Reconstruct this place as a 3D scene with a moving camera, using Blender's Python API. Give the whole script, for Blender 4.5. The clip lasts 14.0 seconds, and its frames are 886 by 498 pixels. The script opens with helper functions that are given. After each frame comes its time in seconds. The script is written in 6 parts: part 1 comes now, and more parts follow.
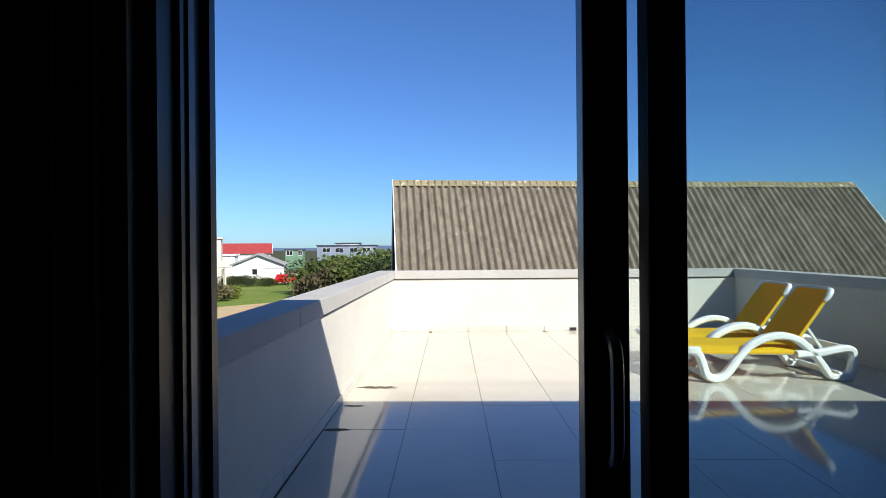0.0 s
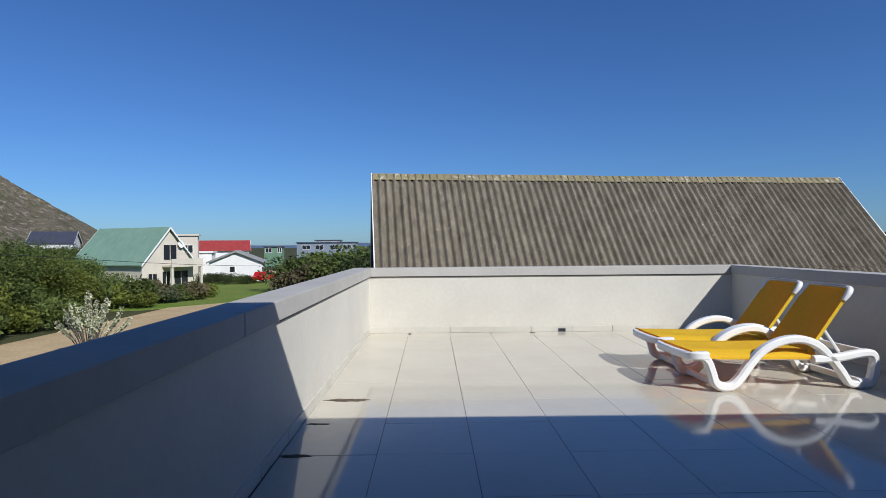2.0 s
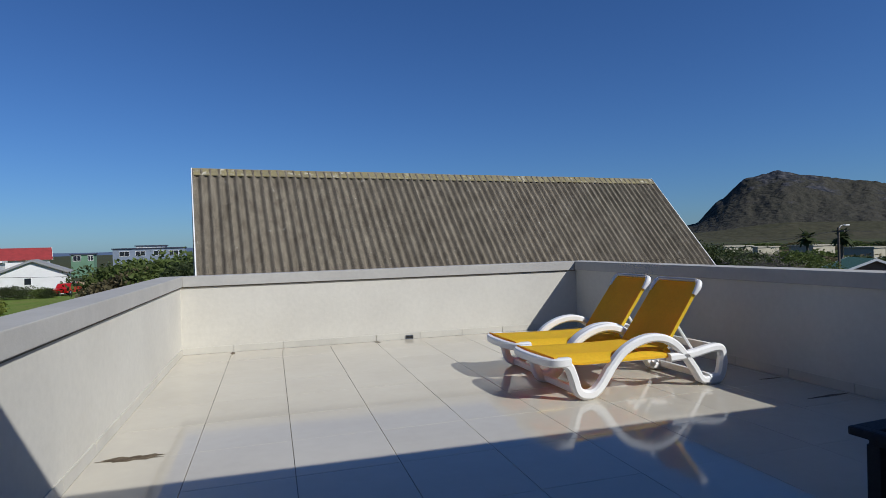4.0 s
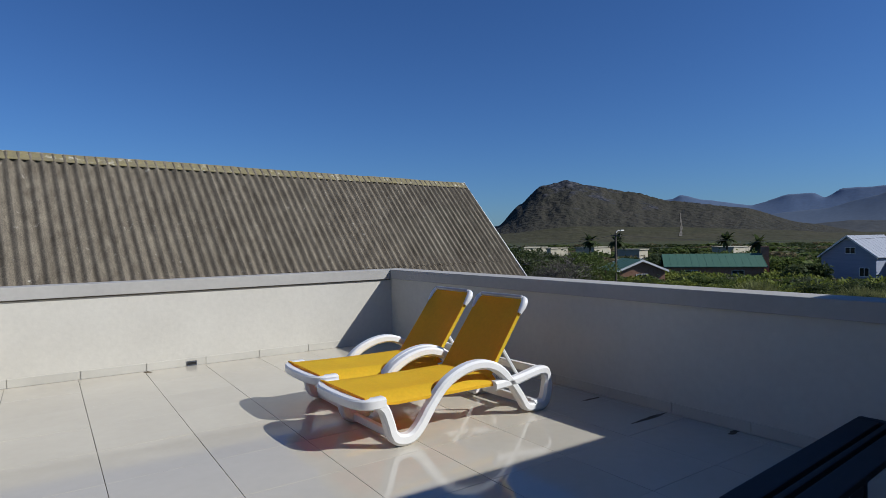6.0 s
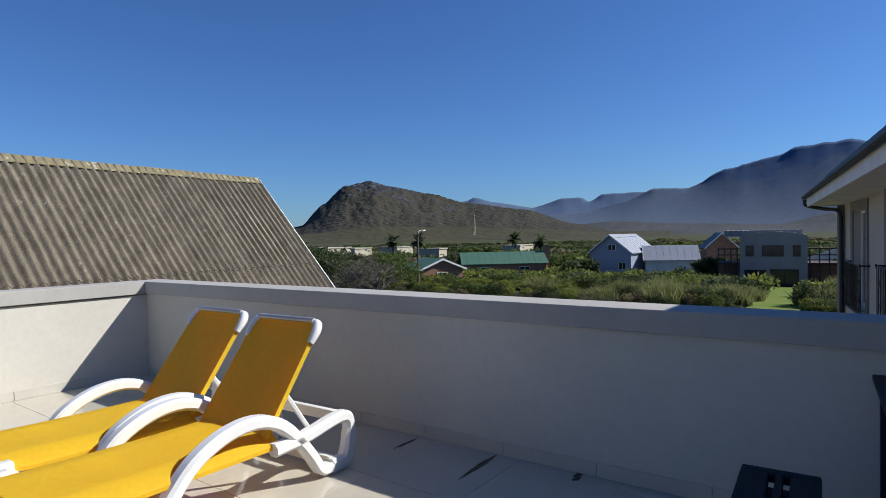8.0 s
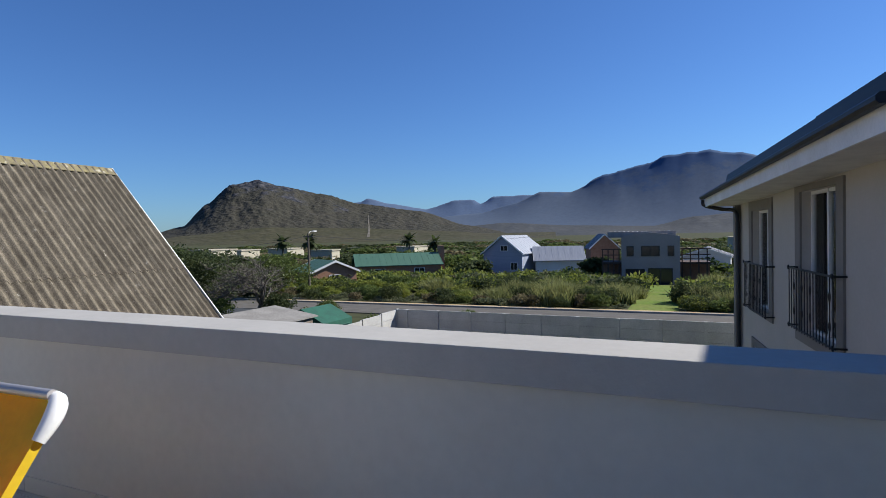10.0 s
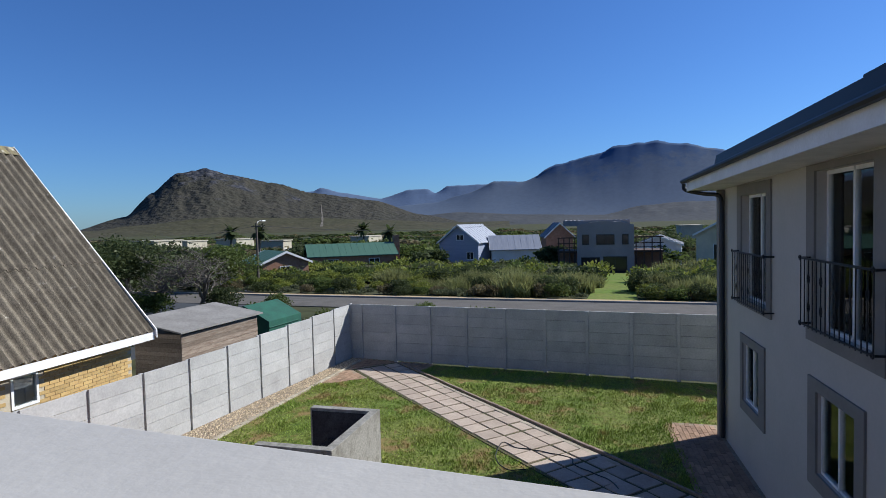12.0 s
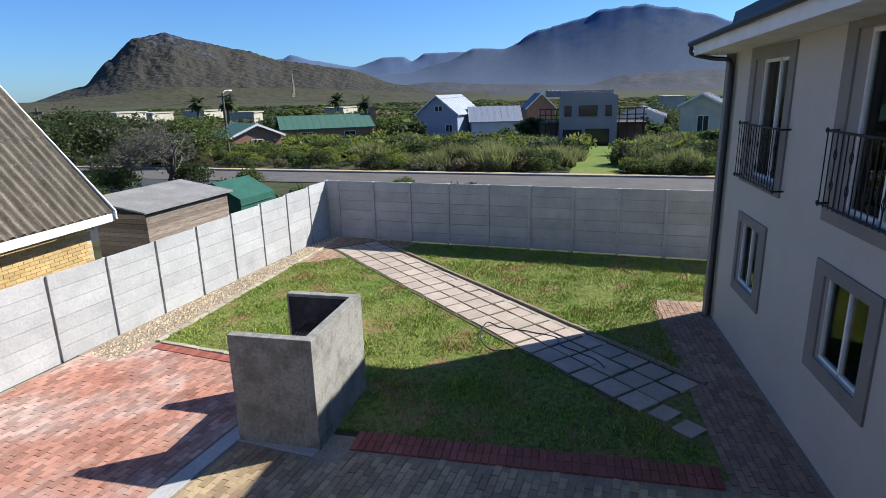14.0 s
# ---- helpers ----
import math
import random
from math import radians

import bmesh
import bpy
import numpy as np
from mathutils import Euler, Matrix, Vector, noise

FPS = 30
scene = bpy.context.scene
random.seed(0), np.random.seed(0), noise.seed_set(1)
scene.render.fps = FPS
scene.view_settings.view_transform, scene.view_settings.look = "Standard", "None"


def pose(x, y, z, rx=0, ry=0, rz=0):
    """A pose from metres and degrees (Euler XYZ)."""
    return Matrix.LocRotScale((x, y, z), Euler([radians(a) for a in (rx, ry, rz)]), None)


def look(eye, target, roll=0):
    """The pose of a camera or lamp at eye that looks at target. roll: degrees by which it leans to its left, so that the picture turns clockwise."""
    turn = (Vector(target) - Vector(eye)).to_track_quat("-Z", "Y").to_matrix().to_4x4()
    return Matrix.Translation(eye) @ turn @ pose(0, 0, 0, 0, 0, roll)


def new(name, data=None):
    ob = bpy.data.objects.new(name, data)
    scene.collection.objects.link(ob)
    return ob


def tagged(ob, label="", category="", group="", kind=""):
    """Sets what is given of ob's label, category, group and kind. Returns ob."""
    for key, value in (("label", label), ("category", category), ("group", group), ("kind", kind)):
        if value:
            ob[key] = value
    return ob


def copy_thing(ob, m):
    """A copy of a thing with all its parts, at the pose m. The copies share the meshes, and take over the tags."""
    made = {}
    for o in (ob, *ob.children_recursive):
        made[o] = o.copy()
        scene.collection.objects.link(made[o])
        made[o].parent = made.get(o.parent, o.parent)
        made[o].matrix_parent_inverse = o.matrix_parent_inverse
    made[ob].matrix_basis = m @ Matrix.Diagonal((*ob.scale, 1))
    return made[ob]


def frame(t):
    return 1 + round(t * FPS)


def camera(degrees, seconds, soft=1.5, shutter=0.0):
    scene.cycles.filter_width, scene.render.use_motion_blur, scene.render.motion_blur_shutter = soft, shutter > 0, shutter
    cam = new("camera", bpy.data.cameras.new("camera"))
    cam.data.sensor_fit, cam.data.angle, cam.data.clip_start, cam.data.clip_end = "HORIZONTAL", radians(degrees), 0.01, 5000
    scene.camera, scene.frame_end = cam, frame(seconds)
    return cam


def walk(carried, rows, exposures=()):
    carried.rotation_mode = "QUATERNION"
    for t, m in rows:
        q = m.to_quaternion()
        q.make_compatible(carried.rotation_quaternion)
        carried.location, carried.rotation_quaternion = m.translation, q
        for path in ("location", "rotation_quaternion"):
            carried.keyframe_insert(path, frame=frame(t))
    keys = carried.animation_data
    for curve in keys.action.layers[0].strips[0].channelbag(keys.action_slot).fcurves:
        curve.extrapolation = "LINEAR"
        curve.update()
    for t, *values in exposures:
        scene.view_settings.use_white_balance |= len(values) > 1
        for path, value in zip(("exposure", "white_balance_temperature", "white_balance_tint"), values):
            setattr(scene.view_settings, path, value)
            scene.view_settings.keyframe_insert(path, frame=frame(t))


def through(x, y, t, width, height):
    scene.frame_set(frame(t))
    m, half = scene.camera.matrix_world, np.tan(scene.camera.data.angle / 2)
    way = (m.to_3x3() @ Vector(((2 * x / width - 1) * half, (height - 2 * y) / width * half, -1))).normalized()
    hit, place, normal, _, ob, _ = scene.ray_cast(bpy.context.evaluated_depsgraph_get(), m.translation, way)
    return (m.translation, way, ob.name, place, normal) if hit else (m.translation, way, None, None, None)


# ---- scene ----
cam = camera(74.5, 14.0, soft=0.7)
PATH = [
    (0, (1.068, -9.278, 1.32), (1.011, -7.279, 1.318), -0.5),
    (0.5, (1.072, -9.134, 1.306), (1.014, -7.135, 1.301), -0.3),
    (1, (1.049, -8.955, 1.302), (0.994, -6.956, 1.296), -0.3),
    (1.5, (1.049, -8.798, 1.298), (1.009, -6.798, 1.291), -0.3),
    (2, (1.067, -8.631, 1.292), (1.074, -6.631, 1.28), -0.5),
    (2.5, (1.091, -8.43, 1.296), (1.193, -6.433, 1.281), -0.5),
    (3, (1.122, -8.232, 1.279), (1.35, -6.245, 1.26), -0.6),
    (3.2, (1.129, -8.14, 1.271), (1.416, -6.16, 1.248), -0.7),
    (5.3, (1.455, -7.2, 1.323), (2.372, -5.423, 1.304), -1.5),
    (5.5, (1.5, -7.136, 1.338), (2.468, -5.386, 1.306), -0.9),
    (6, (1.629, -6.943, 1.367), (2.734, -5.276, 1.332), -0.9),
    (6.5, (1.803, -6.747, 1.374), (3.051, -5.184, 1.336), -1.0),
    (7, (2.021, -6.531, 1.383), (3.394, -5.077, 1.343), -1.1),
    (7.5, (2.234, -6.311, 1.385), (3.72, -4.974, 1.342), -1.2),
    (8, (2.464, -6.103, 1.376), (4.053, -4.889, 1.329), -1.2),
    (8.5, (2.752, -5.9, 1.37), (4.422, -4.801, 1.319), -1.2),
    (9, (3.039, -5.684, 1.361), (4.763, -4.67, 1.308), -1.1),
    (9.2, (3.156, -5.592, 1.369), (4.896, -4.607, 1.315), -1.1),
    (11.3, (4.564, -4.81, 1.321), (6.386, -3.988, 1.266), -1.4),
    (11.5, (4.684, -4.715, 1.329), (6.514, -3.911, 1.267), -1.4),
    (12, (5.014, -4.528, 1.325), (6.859, -3.761, 1.235), -1.4),
    (12.5, (5.26, -4.387, 1.308), (7.117, -3.664, 1.141), -1.4),
    (13, (5.509, -4.28, 1.302), (7.361, -3.58, 1.019), -1.4),
    (13.5, (5.676, -4.185, 1.292), (7.507, -3.497, 0.875), -1.4),
    (14, (5.782, -4.113, 1.287), (7.589, -3.43, 0.769), -1.4),
]
EXPOSURES = [(t, stops, kelvin, 10) for t, stops, kelvin in (
    (0, 0.75, 6600), (0.8, 0.6, 6450), (1.6, 0.2, 6250), (2.2, 0.0, 6200), (2.6, -0.14, 6200), (3, -0.2, 6200), (5.5, -0.22, 6150), (6.5, -0.1, 6150), (7.5, 0.13, 6300),
    (9, 0.45, 6550), (11.5, 0.42, 6250), (12, 0.34, 6150), (12.5, 0.40, 6150), (13, 0.56, 6250), (13.5, 0.70, 6200), (14, 0.80, 6250))]
walk(cam, [(t, look(eye, target, roll)) for t, eye, target, roll in PATH], EXPOSURES)

# ---- sky and sun ----
SUN = Vector((0.86, -0.97, 1.0)).normalized()      # towards the sun
world = bpy.data.worlds.new("sky")
scene.world = world
world.use_nodes = True
wn = world.node_tree.nodes
sky = wn.new("ShaderNodeTexSky")
sky.sky_type = "NISHITA"
sky.sun_disc = False
sky.sun_elevation = math.asin(SUN.z)
sky.sun_rotation = math.atan2(SUN.x, SUN.y)
sky.altitude = 0
sky.air_density = 1.0
sky.dust_density = 0.25
sky.ozone_density = 2.4
tone = wn.new("ShaderNodeMix")          # the clear southern sky is a deeper blue
tone.data_type, tone.blend_type = "RGBA", "MULTIPLY"
tone.inputs[0].default_value = 1.0
tone.inputs[7].default_value = (0.53, 0.865, 1.40, 1)
wn["Background"].inputs["Strength"].default_value = 0.0625
world.node_tree.links.new(sky.outputs[0], tone.inputs[6])
world.node_tree.links.new(tone.outputs[2], wn["Background"].inputs["Color"])
sun = new("sun", bpy.data.lights.new("sun", "SUN"))
sun.data.energy = 5.0
sun.data.angle = radians(0.55)
sun.data.color = (1.0, 0.965, 0.90)
sun.matrix_world = look(SUN * 60, (0, 0, 0))


# ---- materials ----
def mat(name, color, rough=0.6, metal=0.0, color2=None, scale=6.0, detail=6.0, mix=0.5, bump=0.0, bump_scale=60.0,
        fine=0.0, rand=0.0, island=0.0, spec=0.5, stretch=(1, 1, 1), coat=0.0, trans=0.0, bump_dist=0.01, patch=None):
    """A surface with variation at two scales, a fine relief and, for pieces, a tone of their own."""
    m = bpy.data.materials.new(name)
    m.use_nodes = True
    n, l = m.node_tree.nodes, m.node_tree.links
    b = n["Principled BSDF"]
    b.inputs["Roughness"].default_value = rough
    b.inputs["Metallic"].default_value = metal
    b.inputs["Specular IOR Level"].default_value = spec if rough < 0.85 else spec * 0.25
    b.inputs["Coat Weight"].default_value = coat
    b.inputs["Coat Roughness"].default_value = 0.08
    b.inputs["Transmission Weight"].default_value = trans
    co = n.new("ShaderNodeTexCoord")
    mp = n.new("ShaderNodeMapping")
    mp.inputs["Scale"].default_value = stretch
    geo = n.new("ShaderNodeNewGeometry")
    l.new(geo.outputs["Position"] if rand else co.outputs["Object"], mp.inputs["Vector"])
    t1 = n.new("ShaderNodeTexNoise")
    t1.inputs["Scale"].default_value = scale
    t1.inputs["Detail"].default_value = detail
    t1.inputs["Roughness"].default_value = 0.62
    l.new(mp.outputs[0], t1.inputs["Vector"])
    ramp = n.new("ShaderNodeMapRange")
    ramp.inputs["From Min"].default_value = 0.5 - 0.3 * mix
    ramp.inputs["From Max"].default_value = 0.5 + 0.3 * mix
    l.new(t1.outputs["Fac"], ramp.inputs["Value"])
    mx = n.new("ShaderNodeMix")
    mx.data_type = "RGBA"
    c2 = color2 or tuple(c * 0.8 for c in color)
    mx.inputs[6].default_value = (*color, 1)
    mx.inputs[7].default_value = (*c2, 1)
    l.new(ramp.outputs[0], mx.inputs[0])
    out = mx.outputs[2]
    if fine:
        t2 = n.new("ShaderNodeTexNoise")
        t2.inputs["Scale"].default_value = scale * 14
        t2.inputs["Detail"].default_value = 3
        l.new(mp.outputs[0], t2.inputs["Vector"])
        r2 = n.new("ShaderNodeMapRange")
        r2.inputs["From Min"].default_value, r2.inputs["From Max"].default_value = 0.3, 0.7
        r2.inputs["To Min"].default_value, r2.inputs["To Max"].default_value = 1 - fine, 1 + fine * 0.5
        l.new(t2.outputs["Fac"], r2.inputs["Value"])
        m2 = n.new("ShaderNodeVectorMath")
        m2.operation = "SCALE"
        l.new(out, m2.inputs[0])
        l.new(r2.outputs[0], m2.inputs["Scale"])
        out = m2.outputs[0]
    if patch:                            # blotches of another tone with uneven edges
        tone3, size, lo, hi = patch
        t3 = n.new("ShaderNodeTexNoise")
        t3.inputs["Scale"].default_value = size
        t3.inputs["Detail"].default_value = 9
        t3.inputs["Roughness"].default_value = 0.7
        l.new(geo.outputs["Position"], t3.inputs["Vector"])
        r4 = n.new("ShaderNodeMapRange")
        r4.inputs["From Min"].default_value, r4.inputs["From Max"].default_value = lo, hi
        l.new(t3.outputs["Fac"], r4.inputs["Value"])
        m4 = n.new("ShaderNodeMix")
        m4.data_type = "RGBA"
        m4.inputs[7].default_value = (*tone3, 1)
        l.new(r4.outputs[0], m4.inputs[0])
        l.new(out, m4.inputs[6])
        out = m4.outputs[2]
    for amount, node, socket in ((rand, "ShaderNodeObjectInfo", "Random"), (island, "ShaderNodeNewGeometry", "Random Per Island")):
        if amount:
            oi = n.new(node)
            r3 = n.new("ShaderNodeMapRange")
            r3.inputs["To Min"].default_value, r3.inputs["To Max"].default_value = 1 - amount, 1 + amount
            l.new(oi.outputs[socket], r3.inputs["Value"])
            m3 = n.new("ShaderNodeVectorMath")
            m3.operation = "SCALE"
            l.new(out, m3.inputs[0])
            l.new(r3.outputs[0], m3.inputs["Scale"])
            out = m3.outputs[0]
    l.new(out, b.inputs["Base Color"])
    if bump:
        t4 = n.new("ShaderNodeTexNoise")
        t4.inputs["Scale"].default_value = bump_scale
        t4.inputs["Detail"].default_value = 5
        l.new(mp.outputs[0], t4.inputs["Vector"])
        bp = n.new("ShaderNodeBump")
        bp.inputs["Strength"].default_value = bump
        bp.inputs["Distance"].default_value = bump_dist
        l.new(t4.outputs["Fac"], bp.inputs["Height"])
        l.new(bp.outputs[0], b.inputs["Normal"])
    return m


def cloth(name, color, through):
    """Woven sling fabric that lets some of the sun shine through."""
    m = mat(name, color, 0.7, color2=tuple(c * 0.9 for c in color), scale=3, fine=0.08, bump=0.25, bump_scale=400)
    n, l = m.node_tree.nodes, m.node_tree.links
    t, mx = n.new("ShaderNodeBsdfTranslucent"), n.new("ShaderNodeMixShader")
    t.inputs["Color"].default_value = (*through, 1)
    mx.inputs[0].default_value = 0.42
    l.new(n["Principled BSDF"].outputs[0], mx.inputs[1])
    l.new(t.outputs[0], mx.inputs[2])
    l.new(mx.outputs[0], n["Material Output"].inputs["Surface"])
    return m


def foliage(name, color, color2, **more):
    """Leaves: a matt surface that lets part of the light through."""
    m = mat(name, color, 0.75, color2=color2, mix=0.9, spec=0.25, **more)
    n, l = m.node_tree.nodes, m.node_tree.links
    b = n["Principled BSDF"]
    t, mx = n.new("ShaderNodeBsdfTranslucent"), n.new("ShaderNodeMixShader")
    l.new(b.inputs["Base Color"].links[0].from_socket, t.inputs["Color"])
    mx.inputs[0].default_value = 0.42
    l.new(b.outputs[0], mx.inputs[1])
    l.new(t.outputs[0], mx.inputs[2])
    l.new(mx.outputs[0], n["Material Output"].inputs["Surface"])
    return m


def mountain(name, scrub, scrub2, rock, rock2, size, low, high, bump=1.0, dist=10.0, grain=0.3):
    """A hillside: scrub below, bare broken rock in outcrops that take over towards the top; size is the outcrops' breadth in metres."""
    m = mat(name, scrub, 0.95, color2=scrub2, scale=1.6 / size, detail=12, mix=0.9, fine=grain, bump=bump, bump_scale=4.0 / size, bump_dist=dist)
    n, l = m.node_tree.nodes, m.node_tree.links
    b = n["Principled BSDF"]
    ground = b.inputs["Base Color"].links[0].from_socket
    geo, xyz = n.new("ShaderNodeNewGeometry"), n.new("ShaderNodeSeparateXYZ")
    l.new(geo.outputs["Position"], xyz.inputs[0])
    lift = n.new("ShaderNodeMapRange")
    lift.inputs["From Min"].default_value, lift.inputs["From Max"].default_value = low, high
    lift.inputs["To Min"].default_value, lift.inputs["To Max"].default_value = -0.16, 0.17
    l.new(xyz.outputs[2], lift.inputs["Value"])
    crag = n.new("ShaderNodeTexNoise")
    crag.inputs["Scale"].default_value = 1.0 / size
    crag.inputs["Detail"].default_value = 14
    crag.inputs["Roughness"].default_value = 0.72
    l.new(geo.outputs["Position"], crag.inputs["Vector"])
    add = n.new("ShaderNodeMath")
    l.new(crag.outputs["Fac"], add.inputs[0])
    l.new(lift.outputs[0], add.inputs[1])
    edge = n.new("ShaderNodeMapRange")
    edge.inputs["From Min"].default_value, edge.inputs["From Max"].default_value = 0.53, 0.62
    l.new(add.outputs[0], edge.inputs["Value"])
    tone = n.new("ShaderNodeTexNoise")
    tone.inputs["Scale"].default_value = 6.0 / size
    tone.inputs["Detail"].default_value = 10
    l.new(geo.outputs["Position"], tone.inputs["Vector"])
    sharp = n.new("ShaderNodeMapRange")
    sharp.inputs["From Min"].default_value, sharp.inputs["From Max"].default_value = 0.42, 0.62
    l.new(tone.outputs["Fac"], sharp.inputs["Value"])
    stone, both = n.new("ShaderNodeMix"), n.new("ShaderNodeMix")
    stone.data_type = both.data_type = "RGBA"
    stone.inputs[6].default_value, stone.inputs[7].default_value = (*rock, 1), (*rock2, 1)
    l.new(sharp.outputs[0], stone.inputs[0])
    l.new(edge.outputs[0], both.inputs[0])
    l.new(ground, both.inputs[6])
    l.new(stone.outputs[2], both.inputs[7])
    l.new(both.outputs[2], b.inputs["Base Color"])
    return m


def glass(name, tint=(0.9, 0.95, 0.95)):
    m = bpy.data.materials.new(name)
    m.use_nodes = True
    n, l = m.node_tree.nodes, m.node_tree.links
    n.remove(n["Principled BSDF"])
    g, t, f, mx = (n.new(k) for k in ("ShaderNodeBsdfGlossy", "ShaderNodeBsdfTransparent", "ShaderNodeFresnel", "ShaderNodeMixShader"))
    g.inputs["Roughness"].default_value = 0.01
    t.inputs["Color"].default_value = (*tint, 1)
    f.inputs["IOR"].default_value = 1.5
    l.new(f.outputs[0], mx.inputs[0])
    l.new(t.outputs[0], mx.inputs[1])
    l.new(g.outputs[0], mx.inputs[2])
    l.new(mx.outputs[0], n["Material Output"].inputs["Surface"])
    return m


M = {
    "plaster": mat("painted_plaster", (0.575, 0.55, 0.48), 0.75, color2=(0.53, 0.505, 0.44), scale=1.3, fine=0.04, bump=0.16, bump_scale=24, bump_dist=0.008),
    "coping": mat("coping_plaster", (0.425, 0.41, 0.375), 0.75, color2=(0.375, 0.36, 0.33), scale=1.7, fine=0.04, bump=0.12, bump_scale=70),
    "tile": mat("porcelain_tile", (0.55, 0.51, 0.42), 0.08, color2=(0.505, 0.465, 0.38), scale=0.9, fine=0.02, rand=0.025, spec=0.6, coat=0.0),
    "grout": mat("dark_grout", (0.19, 0.165, 0.13), 0.9, scale=4, fine=0.2),
    "dirt": mat("damp_dirt_stain", (0.075, 0.055, 0.038), 0.85, color2=(0.17, 0.135, 0.09), scale=14, fine=0.3),
    "skirting": mat("skirting_tile", (0.575, 0.55, 0.48), 0.3, scale=1.0, fine=0.02, rand=0.02),
    "alu": mat("dark_bronze_aluminium", (0.018, 0.017, 0.018), 0.35, metal=0.3, scale=3, bump=0.03),
    "alu_edge": mat("grey_aluminium", (0.16, 0.17, 0.2), 0.4, metal=0.6, scale=3),
    # paler grey puts the side light on the dark handle into its colour
    "pull": mat("side_lit_grey_handle", (0.42, 0.42, 0.45), 0.3, metal=0.7, scale=3),
    "black_plastic": mat("black_rubber", (0.01, 0.01, 0.01), 0.6),
    # near-black on every room surface stands for the unlit interior
    "room": mat("dark_room_gloom", (0.05, 0.04, 0.038), 0.9, scale=2, fine=0.05),
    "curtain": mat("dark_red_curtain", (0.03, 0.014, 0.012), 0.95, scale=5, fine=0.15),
    "glass": glass("window_glass"),
    "white_plastic": mat("white_resin", (0.80, 0.80, 0.79), 0.33, color2=(0.74, 0.735, 0.72), scale=5, fine=0.03, spec=0.5),
    "sling": cloth("yellow_sling", (0.96, 0.70, 0.025), (0.85, 0.22, 0.0)),
    "grey_tube": mat("grey_aluminium_tube", (0.46, 0.44, 0.44), 0.4, metal=0.4, scale=4),
    "bench": mat("black_stained_timber", (0.016, 0.017, 0.020), 0.6, color2=(0.026, 0.026, 0.03), scale=6, spec=0.25, stretch=(1, 8, 8), fine=0.2, bump=0.2),
}


# ---- building blocks ----
def box(bm, x0, x1, y0, y1, z0, z1, bevel=0.0, m=None):
    vs = [bm.verts.new((x, y, z)) for z in (z0, z1) for x, y in ((x0, y0), (x1, y0), (x1, y1), (x0, y1))]
    fs = [bm.faces.new([vs[i] for i in f]) for f in ((3, 2, 1, 0), (4, 5, 6, 7), (0, 1, 5, 4), (1, 2, 6, 5), (2, 3, 7, 6), (3, 0, 4, 7))]
    if bevel:
        edges = list({e for f in fs for e in f.edges})
        r = bmesh.ops.bevel(bm, geom=edges, offset=bevel, segments=2, affect="EDGES", profile=0.6)
        vs = list({v for f in r["faces"] for v in f.verts} | {v for v in vs if v.is_valid})
    if m is not None:
        for v in vs:
            v.co = m @ v.co
    return vs


def tube(bm, pts, r, n=8, caps=True):
    pts = [Vector(p) for p in pts]
    radii = r if isinstance(r, (list, tuple)) else [r] * len(pts)
    rings, side = [], None
    for i, p in enumerate(pts):
        d = (pts[min(i + 1, len(pts) - 1)] - pts[max(i - 1, 0)]).normalized()
        if side is None:
            side = d.orthogonal().normalized()
        side = (side - d * side.dot(d)).normalized()
        up = d.cross(side)
        rings.append([bm.verts.new(p + (side * math.cos(a) + up * math.sin(a)) * radii[i]) for a in (2 * math.pi * k / n for k in range(n))])
    for a, b in zip(rings, rings[1:]):
        for k in range(n):
            bm.faces.new((a[k], a[(k + 1) % n], b[(k + 1) % n], b[k]))
    if caps:
        bm.faces.new(rings[0][::-1])
        bm.faces.new(rings[-1])


def ribbon(bm, pts, w, h, y=0.0, round_=0.3):
    """A flat bar swept along points of the x-z plane: w across (along y), h thick, with softened edges."""
    pts = [Vector((p[0], 0, p[1])) for p in pts]
    hs = h if isinstance(h, (list, tuple)) else [h] * len(pts)
    rings = []
    for i, p in enumerate(pts):
        d = (pts[min(i + 1, len(pts) - 1)] - pts[max(i - 1, 0)]).normalized()
        nrm = Vector((-d.z, 0, d.x))
        c = min(w, hs[i]) * round_
        prof = ((-w / 2 + c, -hs[i] / 2), (w / 2 - c, -hs[i] / 2), (w / 2, -hs[i] / 2 + c), (w / 2, hs[i] / 2 - c),
                (w / 2 - c, hs[i] / 2), (-w / 2 + c, hs[i] / 2), (-w / 2, hs[i] / 2 - c), (-w / 2, -hs[i] / 2 + c))
        rings.append([bm.verts.new(p + nrm * b + Vector((0, y + a, 0))) for a, b in prof])
    for a, b in zip(rings, rings[1:]):
        for k in range(8):
            bm.faces.new((a[k], b[k], b[(k + 1) % 8], a[(k + 1) % 8]))
    bm.faces.new(rings[0])
    bm.faces.new(rings[-1][::-1])


def spline(pts, n=8):
    """A smooth line through the points (Catmull-Rom)."""
    p = [Vector(q) for q in pts]
    p = [p[0] * 2 - p[1]] + p + [p[-1] * 2 - p[-2]]
    out = []
    for i in range(1, len(p) - 2):
        a, b, c, d = p[i - 1:i + 3]
        for k in range(n):
            t = k / n
            out.append(0.5 * (2 * b + (c - a) * t + (2 * a - 5 * b + 4 * c - d) * t * t + (3 * b - a - 3 * c + d) * t ** 3))
    return out + [p[-2]]


